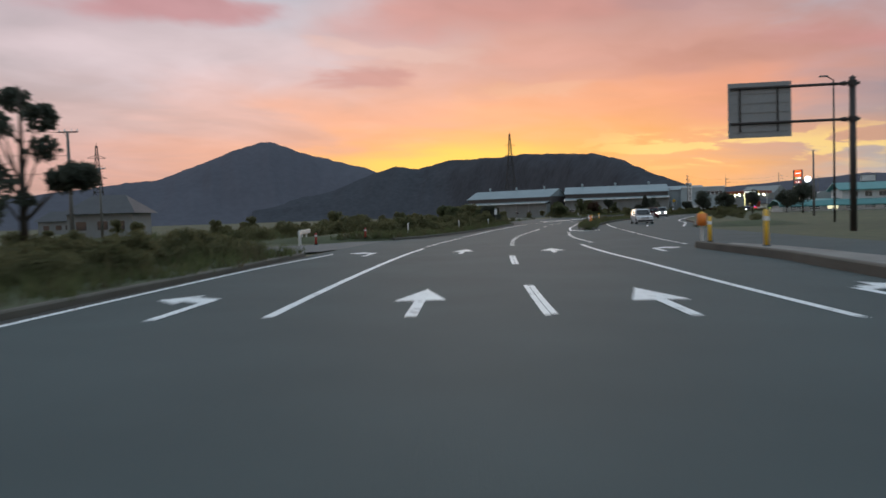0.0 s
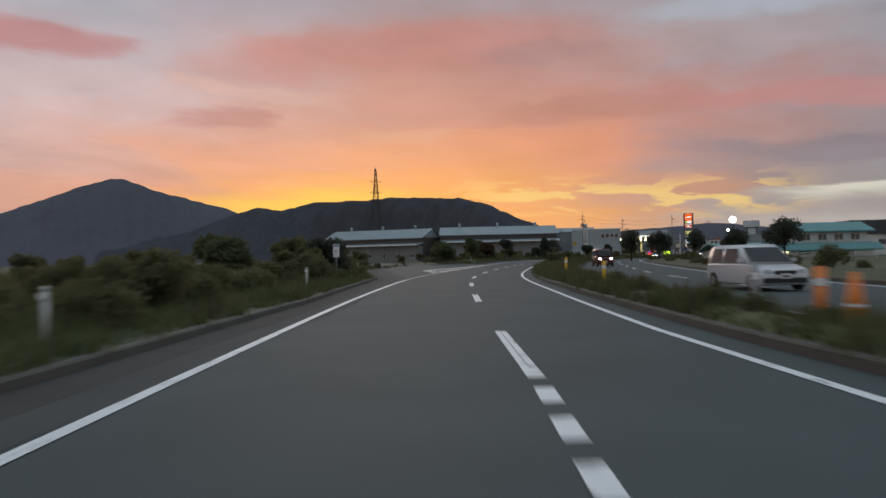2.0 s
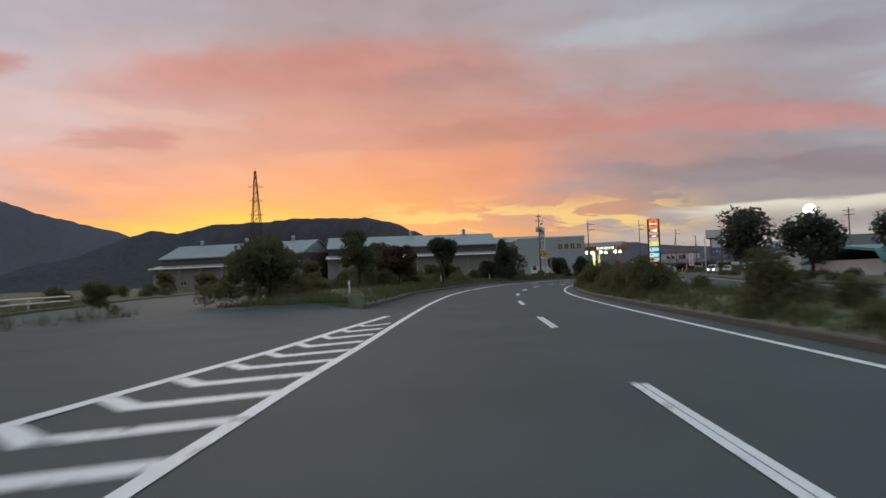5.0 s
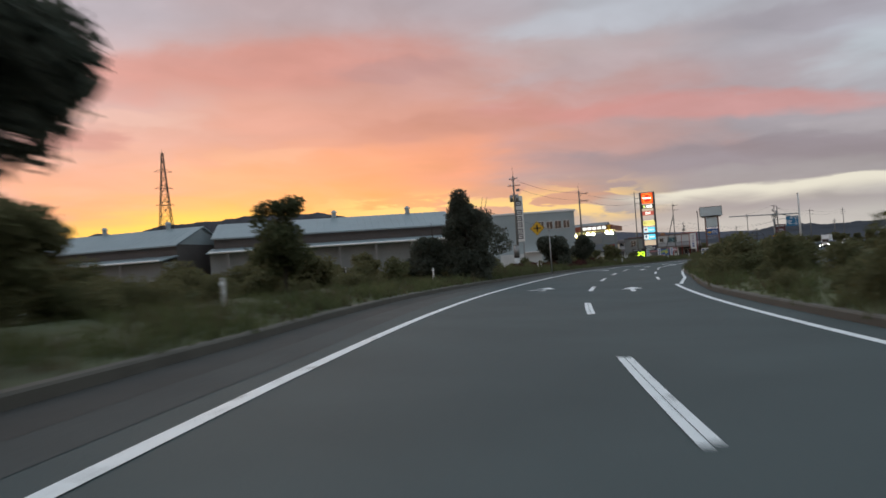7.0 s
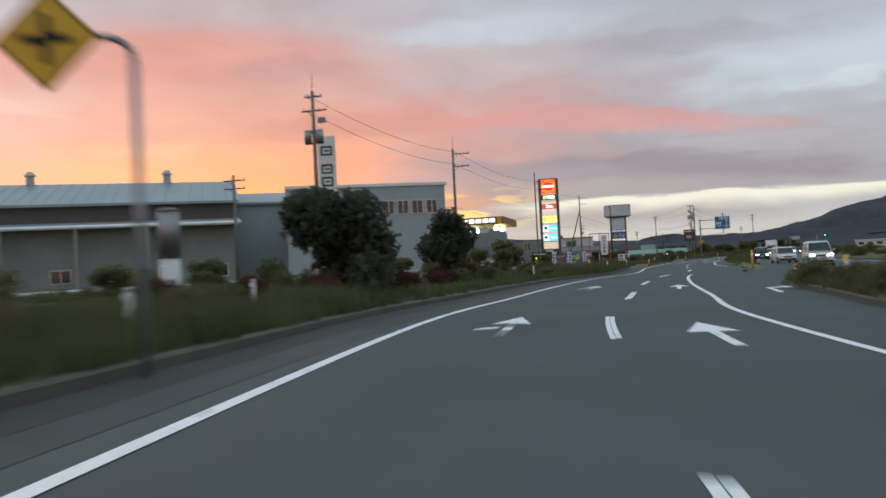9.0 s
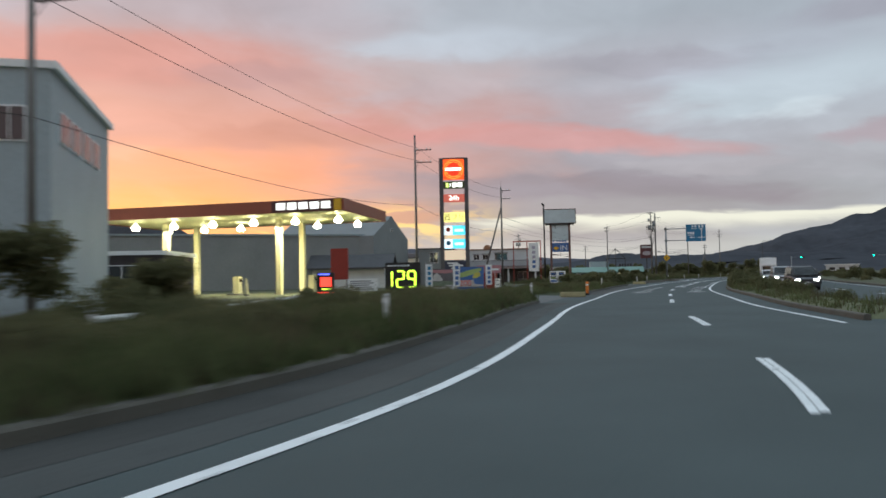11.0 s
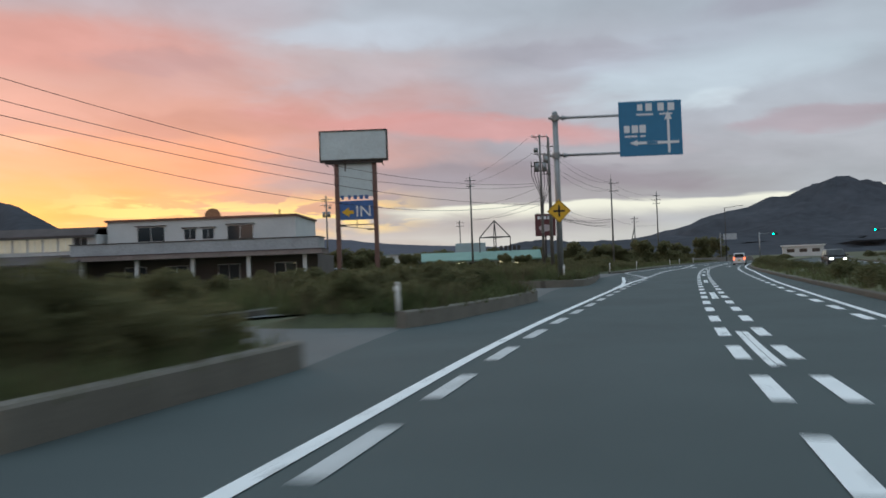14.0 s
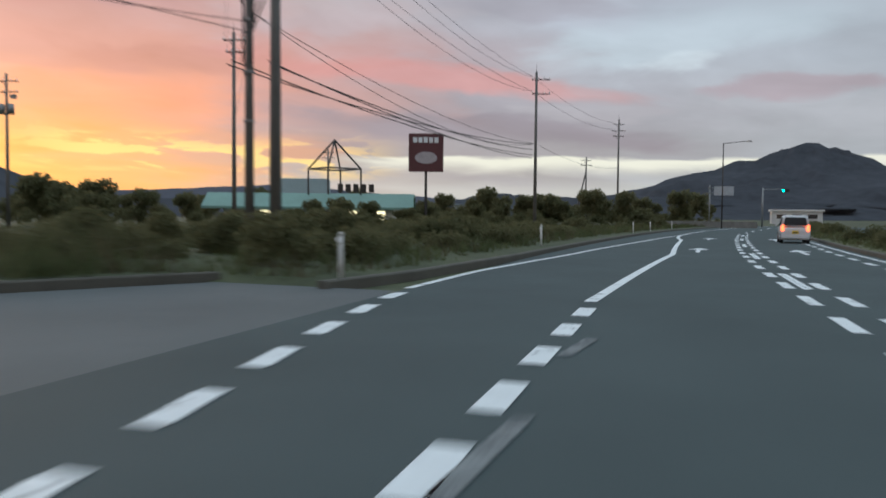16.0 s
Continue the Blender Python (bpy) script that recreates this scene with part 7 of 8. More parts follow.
PANELS = [("logo_panel", 15.0, 17.9, lit("lit_orange", (0.85, 0.10, 0.015), 0.9)), ("card_panel", 13.75, 14.75, lit("lit_dark", (0.05, 0.06, 0.02), 0.3)), ("hours_panel", 11.85, 12.95, lit("lit_rose", (0.45, 0.10, 0.07), 0.8)), ("open_panel", 10.6, 11.7, None), ("yellow_panel", 9.05, 10.4, lit("lit_yellow", (0.95, 0.85, 0.25), 0.9)), ("blue_panel", 7.25, 8.55, lit("lit_cyan", (0.12, 0.65, 0.85), 0.95)), ("blue_panel", 5.35, 6.65, lit("lit_cyan", (0, 0, 0), 0)), ("pale_panel", 3.75, 5.1, lit("lit_cream", (0.65, 0.50, 0.36), 0.7)), ("notice_panel", 2.3, 3.6, mat("navy_panel", (0.03, 0.035, 0.07), 0.5, var=0.15)), ("name_panel", 1.0, 2.1, mat("grey_panel", (0.10, 0.10, 0.11), 0.5, var=0.15))]
for nm, z0, z1, m_ in PANELS:
    if m_:
        part(nm, box(2.95, 0.3, z1 - z0, (0, 0, z0), bevel=0.02), m_, tw)
part("disc", rod((0, -0.155, 16.45), (0, -0.18, 16.45), 1.28, 1.28, 40), lit("lit_red", (0.75, 0.04, 0.01), 0.8), tw, "round red disc")
for r in (1.3, 1.05):
    bm = bmesh.new()
    for k in range(40):
        a, b = math.tau * k / 40, math.tau * (k + 1) / 40
        rod((r * math.cos(a), -0.19, 16.45 + r * math.sin(a)), (r * math.cos(b), -0.19, 16.45 + r * math.sin(b)), 0.05, 0.05, 4, bm)
    part("ring", bm, lit("lit_amber", (1.0, 0.35, 0.05), 1.2), tw)
WL = lit("lit_white", (1.0, 0.97, 0.9), 2.0)
for k in range(5):
    flat_bar(tw, -1.15 + 0.47 * k, -0.78 + 0.47 * k, 16.28, 16.68, -0.2, WL, "logo_shape")
for a, b, c in ((-1.1, -0.75, lit("lit_lime", (0.7, 0.9, 0.2), 1.4)), (-0.55, -0.45, WL), (-0.2, 0.4, WL), (0.55, 1.15, WL)):
    flat_bar(tw, a, b, 13.95, 14.55, -0.17, c, "logo_shape")
words("24h", 0.95, WL, tw, pose(0.0, -0.17, 12.4, 90), "lettering", 0.006, "glowing white lettering 24h")
GREY_INK = mat("grey_ink", (0.10, 0.13, 0.10), 0.6, var=0.1, bump=0)
words("西フリ", 0.95, GREY_INK, tw, pose(0.0, -0.17, 9.68, 90), "lettering", 0.006, "dark lettering on the yellow panel")
for z0, z1 in ((7.25, 8.55), (5.35, 6.65)):
    part("white_half", box(1.15, 0.02, z1 - z0 - 0.06, (-0.88, -0.16, z0 + 0.03)), lit("lit_white_soft", (0.85, 0.88, 0.86), 0.9), tw)
    part("emblem", rod((-0.9, -0.17, z0 + 0.75), (-0.9, -0.19, z0 + 0.75), 0.32, 0.32, 20), RED if z0 > 7 else BLUE, tw)
    flat_bar(tw, 0.0, 1.2, z0 + 0.45, z0 + 0.8, -0.165, lit("lit_white_soft", (0, 0, 0), 0), "lettering_bar")
for k, (a, b, z0, z1) in enumerate(((-1.1, 0.4, 3.2, 3.4), (-0.9, 1.1, 2.85, 3.05), (-0.6, 0.9, 2.5, 2.65), (-0.9, -0.45, 1.3, 1.8), (-0.3, 0.15, 1.3, 1.8), (0.3, 0.75, 1.3, 1.8))):
    flat_bar(tw, a, b, z0, z1, -0.165, BAR, "lettering_bar")


def poster(label, place, turn, w, h, z0, ground_, shapes, name="poster_board"):
    t = thing(name, label, "poster board", "", pose(*place, 0, 0, turn))
    part("board", box(w, 0.08, h, (0, 0, z0)), ground_, t)
    for x in (-w / 2 + 0.1, w / 2 - 0.1):
        part("leg", box(0.08, 0.08, z0 + 0.1, (x, 0.02, -0.05)), STEEL, t)
    for a, b, c, d, m_ in shapes:
        flat_bar(t, a * w, b * w, z0 + c * h, z0 + d * h, -0.05, m_, "printed_shape")
    return t


P_BLUE, P_PINK, P_GREEN, P_GREY = mat("print_blue", (0.06, 0.14, 0.36), 0.6, var=0.3, scale=1.5), mat("print_pink", (0.42, 0.20, 0.22), 0.6, var=0.2), mat("print_green", (0.35, 0.45, 0.16), 0.6, var=0.3, scale=1.5), mat("print_grey", (0.12, 0.11, 0.12), 0.6, var=0.4, scale=1.5)
P_YELLOW, P_PALE, P_LEAF = mat("print_yellow", (0.55, 0.50, 0.10), 0.6, var=0.2, scale=2), mat("print_pale", (0.50, 0.48, 0.47), 0.6, var=0.3, scale=2), mat("print_leaf", (0.16, 0.20, 0.14), 0.6, var=0.4, scale=2)


def printed(t, outline, material, depth=0.012, y=-0.05):
    return part("printed_shape", prism(outline, depth, m=pose(0, y, 0)), material, t)


pb = poster("blue advertising banner with a red 200 price", (149.6, 331.8, 0), -24, 2.85, 2.15, 0.15, P_BLUE, ())
printed(pb, [(-1.35, 1.25), (-1.3, 1.6), (-0.2, 1.95), (1.15, 2.2), (1.2, 1.95), (0.3, 1.55), (-0.6, 1.3)], P_GREEN)
printed(pb, [(0.3, 1.2), (0.45, 1.68), (1.0, 1.8), (1.1, 1.45), (0.7, 1.2)], P_YELLOW, 0.016)
printed(pb, [(-1.3, 0.35), (-1.25, 1.02), (0.42, 1.02), (0.5, 0.62), (1.35, 0.55), (1.35, 0.4), (0.6, 0.35)], P_PALE)
words("200", 0.8, mat("print_red", (0.60, 0.06, 0.05), 0.6, var=0.1, bump=0), pb, pose(-0.42, -0.066, 0.69, 90), "lettering", 0.006, "large red digits 200")
pg = poster("grey photographic banner beside the lot", (147.0, 332.3, 0), -24, 2.55, 1.95, 0.15, P_GREY, ())
printed(pg, [(-1.25, 1.8), (-1.2, 2.05), (1.2, 2.05), (1.2, 1.85), (0.1, 1.7)], P_PINK)
printed(pg, [(-1.2, 1.0), (-1.0, 1.6), (-0.7, 1.75), (-0.4, 1.5), (-0.1, 1.05), (-0.5, 0.95)], P_PALE)
printed(pg, [(-1.2, 0.5), (-1.1, 0.9), (0.2, 0.98), (1.2, 0.85), (1.2, 0.6), (0.2, 0.45)], P_LEAF)
printed(pg, [(0.1, 0.48), (0.1, 0.58), (1.2, 0.58), (1.2, 0.48)], P_PALE, 0.016)
printed(pg, [(-1.25, 0.17), (-1.25, 0.42), (1.25, 0.42), (1.25, 0.17)], P_PALE)
poster("pink and white shop banner on posts", (152.4, 332.4, 0), -24, 2.45, 0.8, 1.65, P_PINK, ((-0.45, -0.25, 0.25, 0.8, BAR), (-0.1, 0.4, 0.35, 0.6, BAR)))
poster("white notice board with lines of lettering", (155.9, 337.3, 0), -30, 2.4, 0.95, 0.15, WHITE, ((-0.45, 0.4, 0.72, 0.82, INK), (-0.45, 0.3, 0.5, 0.58, INK), (-0.45, 0.42, 0.25, 0.33, INK)))
t = thing("panel_board", "rust red board below the pink banner", "panel", "", pose(152.6, 332.7, 0, 0, 0, -24))
part("panel", box(1.1, 0.1, 1.5, (0, 0, 0.1), bevel=0.01), RED, t)
for x in (-0.62, 0.62):
    part("post", box(0.07, 0.07, 2.4, (x, 0.04, -0.05)), WHITE, t)
for i, (x, y, c) in enumerate(((142.3, 327.2, BLUE), (144.4, 326.0, P_BLUE), (152.0, 331.9, P_BLUE))):
    t = thing("banner_flag", "narrow upright advertising banner on a pole", "banner", "upright banners", pose(x, y, 0, 0, 0, -36))
    part("pole", rod((-0.3, 0, -0.1), (-0.3, 0, 2.6), 0.02, 0.02, 6), WHITE, t)
    part("cloth", box(0.6, 0.015, 2.0, (0, 0, 0.5)), BAR, t)
    for k in range(4):
        flat_bar(t, -0.12, 0.18, 0.65 + 0.45 * k, 0.95 + 0.45 * k, -0.012, c, "printed_shape")
sh = thing("red_shed", "low red-brown shed behind the banners", "shed")
wall_box(sh, "wall", (166.5, 368.0), (174.5, 362.0), 5, -0.1, 2.3, RED)
wall_box(sh, "roof", (166.2, 368.0), (174.8, 361.6), 5.6, 2.3, 2.6, ROOF_TILE)
hs = thing("low_house", "low house with dark hipped roof behind the banners", "house")
wall_box(hs, "wall", (153.0, 380.5), (162.0, 374.0), 6, -0.1, 3.2, RENDER_WHITE)
shed_roof(hs, (152.4, 380.5), (162.6, 373.2), [(-0.8, 3.1), (3.0, 5.2), (6.8, 3.1)], ROOF_TILE)

fr = thing("portal_sign", "rust red steel sign frame with a white panel", "sign frame", "", pose(180.0, 361.6, 0, 0, 0, -36))
for x in (-2.05, 0.0, 2.05):
    part("post", box(0.13, 0.13, 6.6, (x, 0, -0.1)), RED, fr)
part("beam", box(4.25, 0.14, 0.16, (0, 0, 6.5)), RED, fr)
part("panel", box(1.5, 0.1, 4.3, (1.0, -0.08, 2.0), bevel=0.01), WHITE, fr)
for k in range(5):
    flat_bar(fr, 0.75, 1.25, 2.5 + 0.72 * k, 2.95 + 0.72 * k, -0.15, P_BLUE if k < 2 else mat("faint_print", (0.45, 0.42, 0.50), 0.6), "lettering_bar")
t = thing("lamp_pole", "plain dark lamp pole with a small head", "lamp pole", "", pose(182.75, 360.75, 0))
part("pole", rod((0, 0, -0.2), (0, 0, 12.2), 0.13, 0.11, 12), STEEL_DARK, t, smooth=True)
part("head", rod((-0.05, 0, 12.1), (-0.35, 0, 12.35), 0.16, 0.12, 10), STEEL_DARK, t)
def vending_machine(x, label, colour):
    """A drink machine with a dark display window, facing the road."""
    t = thing("vending_machine", label, "vending machine", "vending machines", pose(171.5, 344.5, 0, 0, 0, -36) @ Matrix.Translation((x, 0, 0)))
    part("cabinet", box(0.95, 0.7, 1.85, (0, 0, 0.0), bevel=0.03), WHITE, t)
    part("display_window", box(0.68, 0.04, 0.85, (-0.05, -0.36, 0.85), bevel=0.01), GLASS, t)
    for k in range(3):
        part("bottle_row", box(0.6, 0.02, 0.14, (-0.05, -0.385, 0.92 + 0.26 * k)), (P_GREEN, BAR, P_BLUE)[k], t)
    part("delivery_flap", box(0.6, 0.03, 0.16, (-0.05, -0.36, 0.22)), BLACK, t)
    part("coin_panel", box(0.14, 0.03, 0.3, (0.38, -0.36, 0.75)), STEEL, t)
    part("front_panel", box(0.8, 0.02, 0.25, (0, -0.36, 0.48)), colour, t)


vending_machine(-0.5, "white drink vending machine with a dark window", P_BLUE)
vending_machine(0.5, "white drink vending machine with a blue panel", BLUE)
# white shop building with flat roof, a tiled wing and a porch
wb = thing("shop_building", "white two-storey shop with a grey balcony band and brown awning", "shop building")
P0, P1 = Vector((202.5, 425.5)), Vector((219.5, 411.9))
wd = (P1 - P0).normalized()
wn = Vector((-wd.y, wd.x))
TURN = math.atan2(wd.y, wd.x)
BAND = mat("grey_band", (0.36, 0.38, 0.40), 0.7, var=0.25, scale=0.5, fine=5, bump=0.05)
TILE_DARK = mat("dark_roof_tile", (0.085, 0.072, 0.070), 0.8, var=0.3, scale=0.7, fine=8, bump=0.2)
AWNING = mat("faded_awning", (0.24, 0.20, 0.19), 0.8, var=0.3, scale=0.5, fine=5, bump=0.1)
WARM_WIN = mat("faintly_lit_window", (0.55, 0.50, 0.38), 0.4, var=0.3, scale=0.8, bump=0, emit=0.22)


def shop_at(d, back):
    """A point along the shop front, so far back from it."""
    return P0 + wd * d + wn * back


wall_box(wb, "upper_wall", P0, P1, 12, 4.7, 7.6, RENDER_WHITE)
wall_box(wb, "roof_edge", P0 - wd * 0.2 - wn * 0.2, P1 + wd * 0.2 - wn * 0.2, 12.4, 7.6, 7.85, mat("rust_edge", (0.20, 0.10, 0.07), 0.7))
wall_box(wb, "balcony_band", shop_at(-2.6, -3.5), shop_at(25.0, -3.5), 3.6, 3.72, 4.95, BAND, "weathered grey balcony band")
wall_box(wb, "balcony_cap", shop_at(-2.7, -3.56), shop_at(25.1, -3.56), 3.7, 4.95, 5.05, STEEL_DARK)
wall_box(wb, "awning", shop_at(-3.2, -4.2), shop_at(25.4, -4.2), 4.3, 3.12, 3.62, AWNING, "faded brown awning")
wall_box(wb, "awning_lip", shop_at(-3.3, -4.26), shop_at(25.5, -4.26), 4.4, 3.62, 3.71, TILE_DARK)
wall_box(wb, "ground_floor", shop_at(-2.4, 0), shop_at(24.2, 0), 11, -0.1, 3.12, WALL_DARK)
for k in range(5):
    e = shop_at(-1.4 + 6.2 * k, -3.4)
    part("column", box(0.4, 0.4, 3.25, (e.x, e.y, -0.1), TURN, 0.02), RENDER_WHITE, wb)
for d0, z0, z1, w in ((5.1, 5.25, 6.85, 3.1), (9.6, 5.35, 6.5, 1.3), (11.7, 5.35, 6.5, 1.3), (15.4, 5.2, 6.75, 2.9)):
    window(wb, shop_at(d0, 0), wd, z0, z1, w, wn)
    c = shop_at(d0, -0.12)
    part("window_hood", box(w + 0.5, 0.3, 0.09, (c.x, c.y, z1 + 0.12), TURN), STEEL_DARK, wb)
for d0 in (3.2, 8.0, 14.0, 20.5):
    window(wb, shop_at(d0, 0), wd, 0.6, 2.3, 2.4, wn)
e = shop_at(12.2, 0.3)
part("emblem", rod((e.x, e.y, 7.9), (e.x - wn.x * 0.15, e.y - wn.y * 0.15, 7.9), 0.92, 0.92, 26), mat("faded_emblem", (0.34, 0.17, 0.09), 0.7, var=0.3), wb, "round faded orange sign")
e = shop_at(19.5, 2)
part("flue", rod((e.x, e.y, 7.8), (e.x, e.y, 8.6), 0.08, 0.08, 8), STEEL_DARK, wb)
part("side_wing", box(11.6, 8.0, 2.6, tuple(shop_at(-6.4, 2.6)) + (3.7,), TURN), RENDER_WHITE, wb, "cream wing with a faintly lit window band")
shed_roof(wb, shop_at(-12.2, -1.4), shop_at(-0.9, -1.4), [(-0.7, 6.2), (0.3, 7.1), (4.6, 7.35), (8.6, 6.3)], TILE_DARK)
for k in range(6):
    window(wb, shop_at(-11.1 + 1.75 * k, -1.4), wd, 4.45, 5.9, 1.45, wn, WARM_WIN if k < 5 else GLASS)
shed_roof(wb, shop_at(-16.5, -5.2), shop_at(-1.5, -5.2), [(-0.6, 3.0), (3.6, 4.0)], TILE_DARK, "porch_roof")
wall_box(wb, "porch_wall", shop_at(-14.5, -2.0), shop_at(-2.5, -2.0), 8, -0.1, 3.3, BAND, "plain grey porch wall")
for d0 in (-12.6, -6.3):
    e = shop_at(d0, -2.03)
    part("doorway", box(2.3, 0.12, 2.2, (e.x, e.y, -0.05), TURN), WALL_DARK, wb)
for k in range(4):
    e = shop_at(-15.8 + 4.5 * k, -5.0)
    part("porch_post", box(0.22, 0.22, 3.05, (e.x, e.y, -0.1), TURN), POLE, wb)

bbd = thing("billboard", "blank white billboard over an entrance sign on two brown posts", "billboard", "", pose(223.6, 405.1, 0, 0, 0, -38.5))
BROWN = mat("brown_steel", (0.16, 0.09, 0.075), 0.6, 0.2, var=0.2)
for x in (-2.1, 2.1):
    part("post", box(0.48, 0.48, 13.4, (x, 0, -0.1), bevel=0.03), BROWN, bbd)
PALE_BOARD = mat("faded_board", (0.56, 0.64, 0.66), 0.55, var=0.14, scale=0.5, fine=5, bump=0.03)
part("board", box(7.3, 0.86, 3.1, (-0.1, -0.1, 13.35), bevel=0.03), PALE_BOARD, bbd, "faded pale blue blank board")
for z in (13.18, 16.42):
    part("board_rim", box(7.5, 0.98, 0.14, (-0.1, -0.1, z)), STEEL_DARK, bbd)
for x in (-3.79, 3.59):
    part("board_rim", box(0.13, 0.98, 3.1, (x, -0.1, 13.32)), STEEL_DARK, bbd)
part("support_beam", box(6.4, 0.25, 0.28, (-0.1, -0.35, 12.88)), STEEL_DARK, bbd)
for x in (-3.3, -2.7, 2.8):
    part("support_bracket", rod((x, -0.3, 13.1), (x + 0.35, -0.3, 12.6), 0.05, 0.05, 6), STEEL_DARK, bbd)
part("panel", box(3.7, 0.3, 3.9, (0, 0, 9.25), bevel=0.02), PALE_BOARD, bbd, "faded blank panel")
part("torn_strip", box(0.16, 0.012, 0.75, (-1.1, -0.16, 12.1)), STEEL_DARK, bbd)
part("lamp_stem", rod((0.0, -0.1, 6.7), (0.0, -0.1, 5.75), 0.04, 0.04, 8), STEEL_DARK, bbd)
part("lamp_arm", rod((-1.5, -0.25, 6.0), (1.5, -0.25, 5.6), 0.035, 0.035, 8), STEEL_DARK, bbd)
for x, z in ((-1.5, 5.95), (1.5, 5.5)):
    part("flood_lamp", box(0.7, 0.3, 0.16, (x, -0.3, z), bevel=0.05), STEEL_DARK, bbd, "small dark floodlight")
part("entrance_panel", box(3.7, 0.3, 2.1, (0, 0, 6.7), bevel=0.02), P_BLUE, bbd)
words("IN", 1.75, WHITE, bbd, pose(0.75, -0.17, 7.55, 90), "lettering", 0.01, "white lettering IN")
part("arrow", prism([(0.25, 0.55), (-0.55, 0), (0.25, -0.55), (0.25, -0.2), (0.75, -0.2), (0.75, 0.2), (0.25, 0.2)], 0.02, m=pose(-1.1, -0.17, 7.55)), YELLOW, bbd, "yellow arrow pointing left")
for k, (a, b) in enumerate(((-1.7, -1.35), (-0.9, -0.6), (-0.3, 0.1), (0.35, 0.75), (0.95, 1.35))):
    flat_bar(bbd, a, b, 8.95, 9.4, -0.17, P_BLUE, "lettering_bar")
part("lower_bar", box(3.8, 0.1, 0.1, (0, 0, 6.1)), BROWN, bbd)

# ---- store with a frame tower, brown sign ----
so_ = thing("store_building", "low store with a pale green roof and an open steel pyramid", "store building")
GREEN_ROOF = mat("green_roof", (0.20, 0.33, 0.28), 0.6, var=0.15, scale=0.4, fine=6, bump=0.05)
wall_box(so_, "wall", (259.7, 440.3), (273.1, 429.7), 14, -0.1, 2.2, RENDER_WHITE)
shed_roof(so_, (258.5, 441.2), (274.3, 428.6), [(-1.2, 2.1), (1.2, 3.5), (13, 3.6), (15.5, 2.1)], GREEN_ROOF)
pc = Vector((268.3, 433.2))
for a in range(4):
    x, y = (1.9 * (1 if a in (0, 3) else -1), 1.9 * (1 if a in (0, 1) else -1))
    part("frame_post", rod((pc.x + x, pc.y + y, 3.3), (pc.x + x, pc.y + y, 5.9), 0.09, 0.09, 8), STEEL_DARK, so_)
    part("frame_rafter", rod((pc.x + x, pc.y + y, 5.9), (pc.x, pc.y, 8.8), 0.09, 0.09, 8), STEEL_DARK, so_)
    x2, y2 = (1.9 * (1 if (a + 1) % 4 in (0, 3) else -1), 1.9 * (1 if (a + 1) % 4 in (0, 1) else -1))
    part("frame_beam", rod((pc.x + x, pc.y + y, 5.9), (pc.x + x2, pc.y + y2, 5.9), 0.08, 0.08, 8), STEEL_DARK, so_)
GLOWWIN = mat("lit_window", (1.0, 0.85, 0.5), 0.5, var=0.05, bump=0, emit=1.6)
wd2 = Vector((24.0, -19.0)).normalized()
wn2 = Vector((-wd2.y, wd2.x))
for k in range(6):
    window(so_, Vector((259.9, 440.1)) + wd2 * (1.6 + 2.7 * k), wd2, 0.8, 1.7, 1.7, wn2, GLOWWIN if k in (1, 4, 5) else GLASS)
for k in range(5):
    e = Vector((268.0, 433.0)) + wd2 * (1.0 + 0.75 * k) - wn2 * 2.5
    part("letter_shape", box(0.5, 0.15, 0.8, (e.x, e.y, 3.5), math.atan2(wd2.y, wd2.x)), STEEL_DARK, so_)
part("roof_unit", box(5.5, 3, 1.7, (269.5, 441.5, 3.5), -0.66, 0.05), CLAD, so_)
br = thing("roadside_sign", "square dark red sign with pale emblem on a post", "sign", "", pose(277.0, 429.4, 0, 0, 0, -40))
part("post", rod((0, 0, -0.2), (0, 0, 5.9), 0.16, 0.14, 10), STEEL_DARK, br)
part("board", box(3.6, 0.35, 3.95, (0, 0, 5.85), bevel=0.05), mat("maroon", (0.10, 0.03, 0.035), 0.5, var=0.15), br)
part("emblem", prism([(1.15 * math.cos(k * math.tau / 28), 0.62 * math.sin(k * math.tau / 28)) for k in range(28)], 0.03, m=pose(0, -0.19, 7.3)), mat("emblem_grey", (0.42, 0.38, 0.40), 0.5), br)
for k in range(5):
    flat_bar(br, -1.35 + 0.55 * k, -0.93 + 0.55 * k, 8.85, 9.4, -0.19, BAR, "lettering_bar")
for i, (x, y, z, w, d, h, c) in enumerate(((296, 500, 0, 14, 8, 4.5, RENDER_WHITE), (322, 470, 0, 9, 6, 3.2, CLAD))):
    t = thing("far_building", "low distant building with a flat roof", "building", "", pose(x, y, z, 0, 0, -38))
    part("wall", box(w, d, h, (0, 0, -0.1)), c, t)
    part("roof", box(w + 0.6, d + 0.6, 0.3, (0, 0, h - 0.1)), ROOF_METAL, t)
    for k in range(3):
        part("window", box(1.6, 0.1, 0.9, (-w / 3 + k * w / 3, -d / 2 - 0.02, h * 0.45)), GLASS, t)
for x, y, w in ((214, 470, 1.4), (222, 474, 1.2)):
    t = thing("dark_sign", "small dark sign board on a post", "sign", "", pose(x, y, 0, 0, 0, -30))
    part("post", box(0.2, 0.2, 3.6, (0, 0, -0.1)), STEEL_DARK, t)
    part("board", box(3.2, 0.2, 1.0, (0, 0, 3.4)), STEEL_DARK, t)

# ---- junction ahead ----
SIG_GREEN = mat("signal_green", (0.02, 0.85, 0.55), 0.4, var=0.0, bump=0, emit=9)
SIG_OFF = mat("signal_dark", (0.03, 0.03, 0.03), 0.4, var=0.1, bump=0)


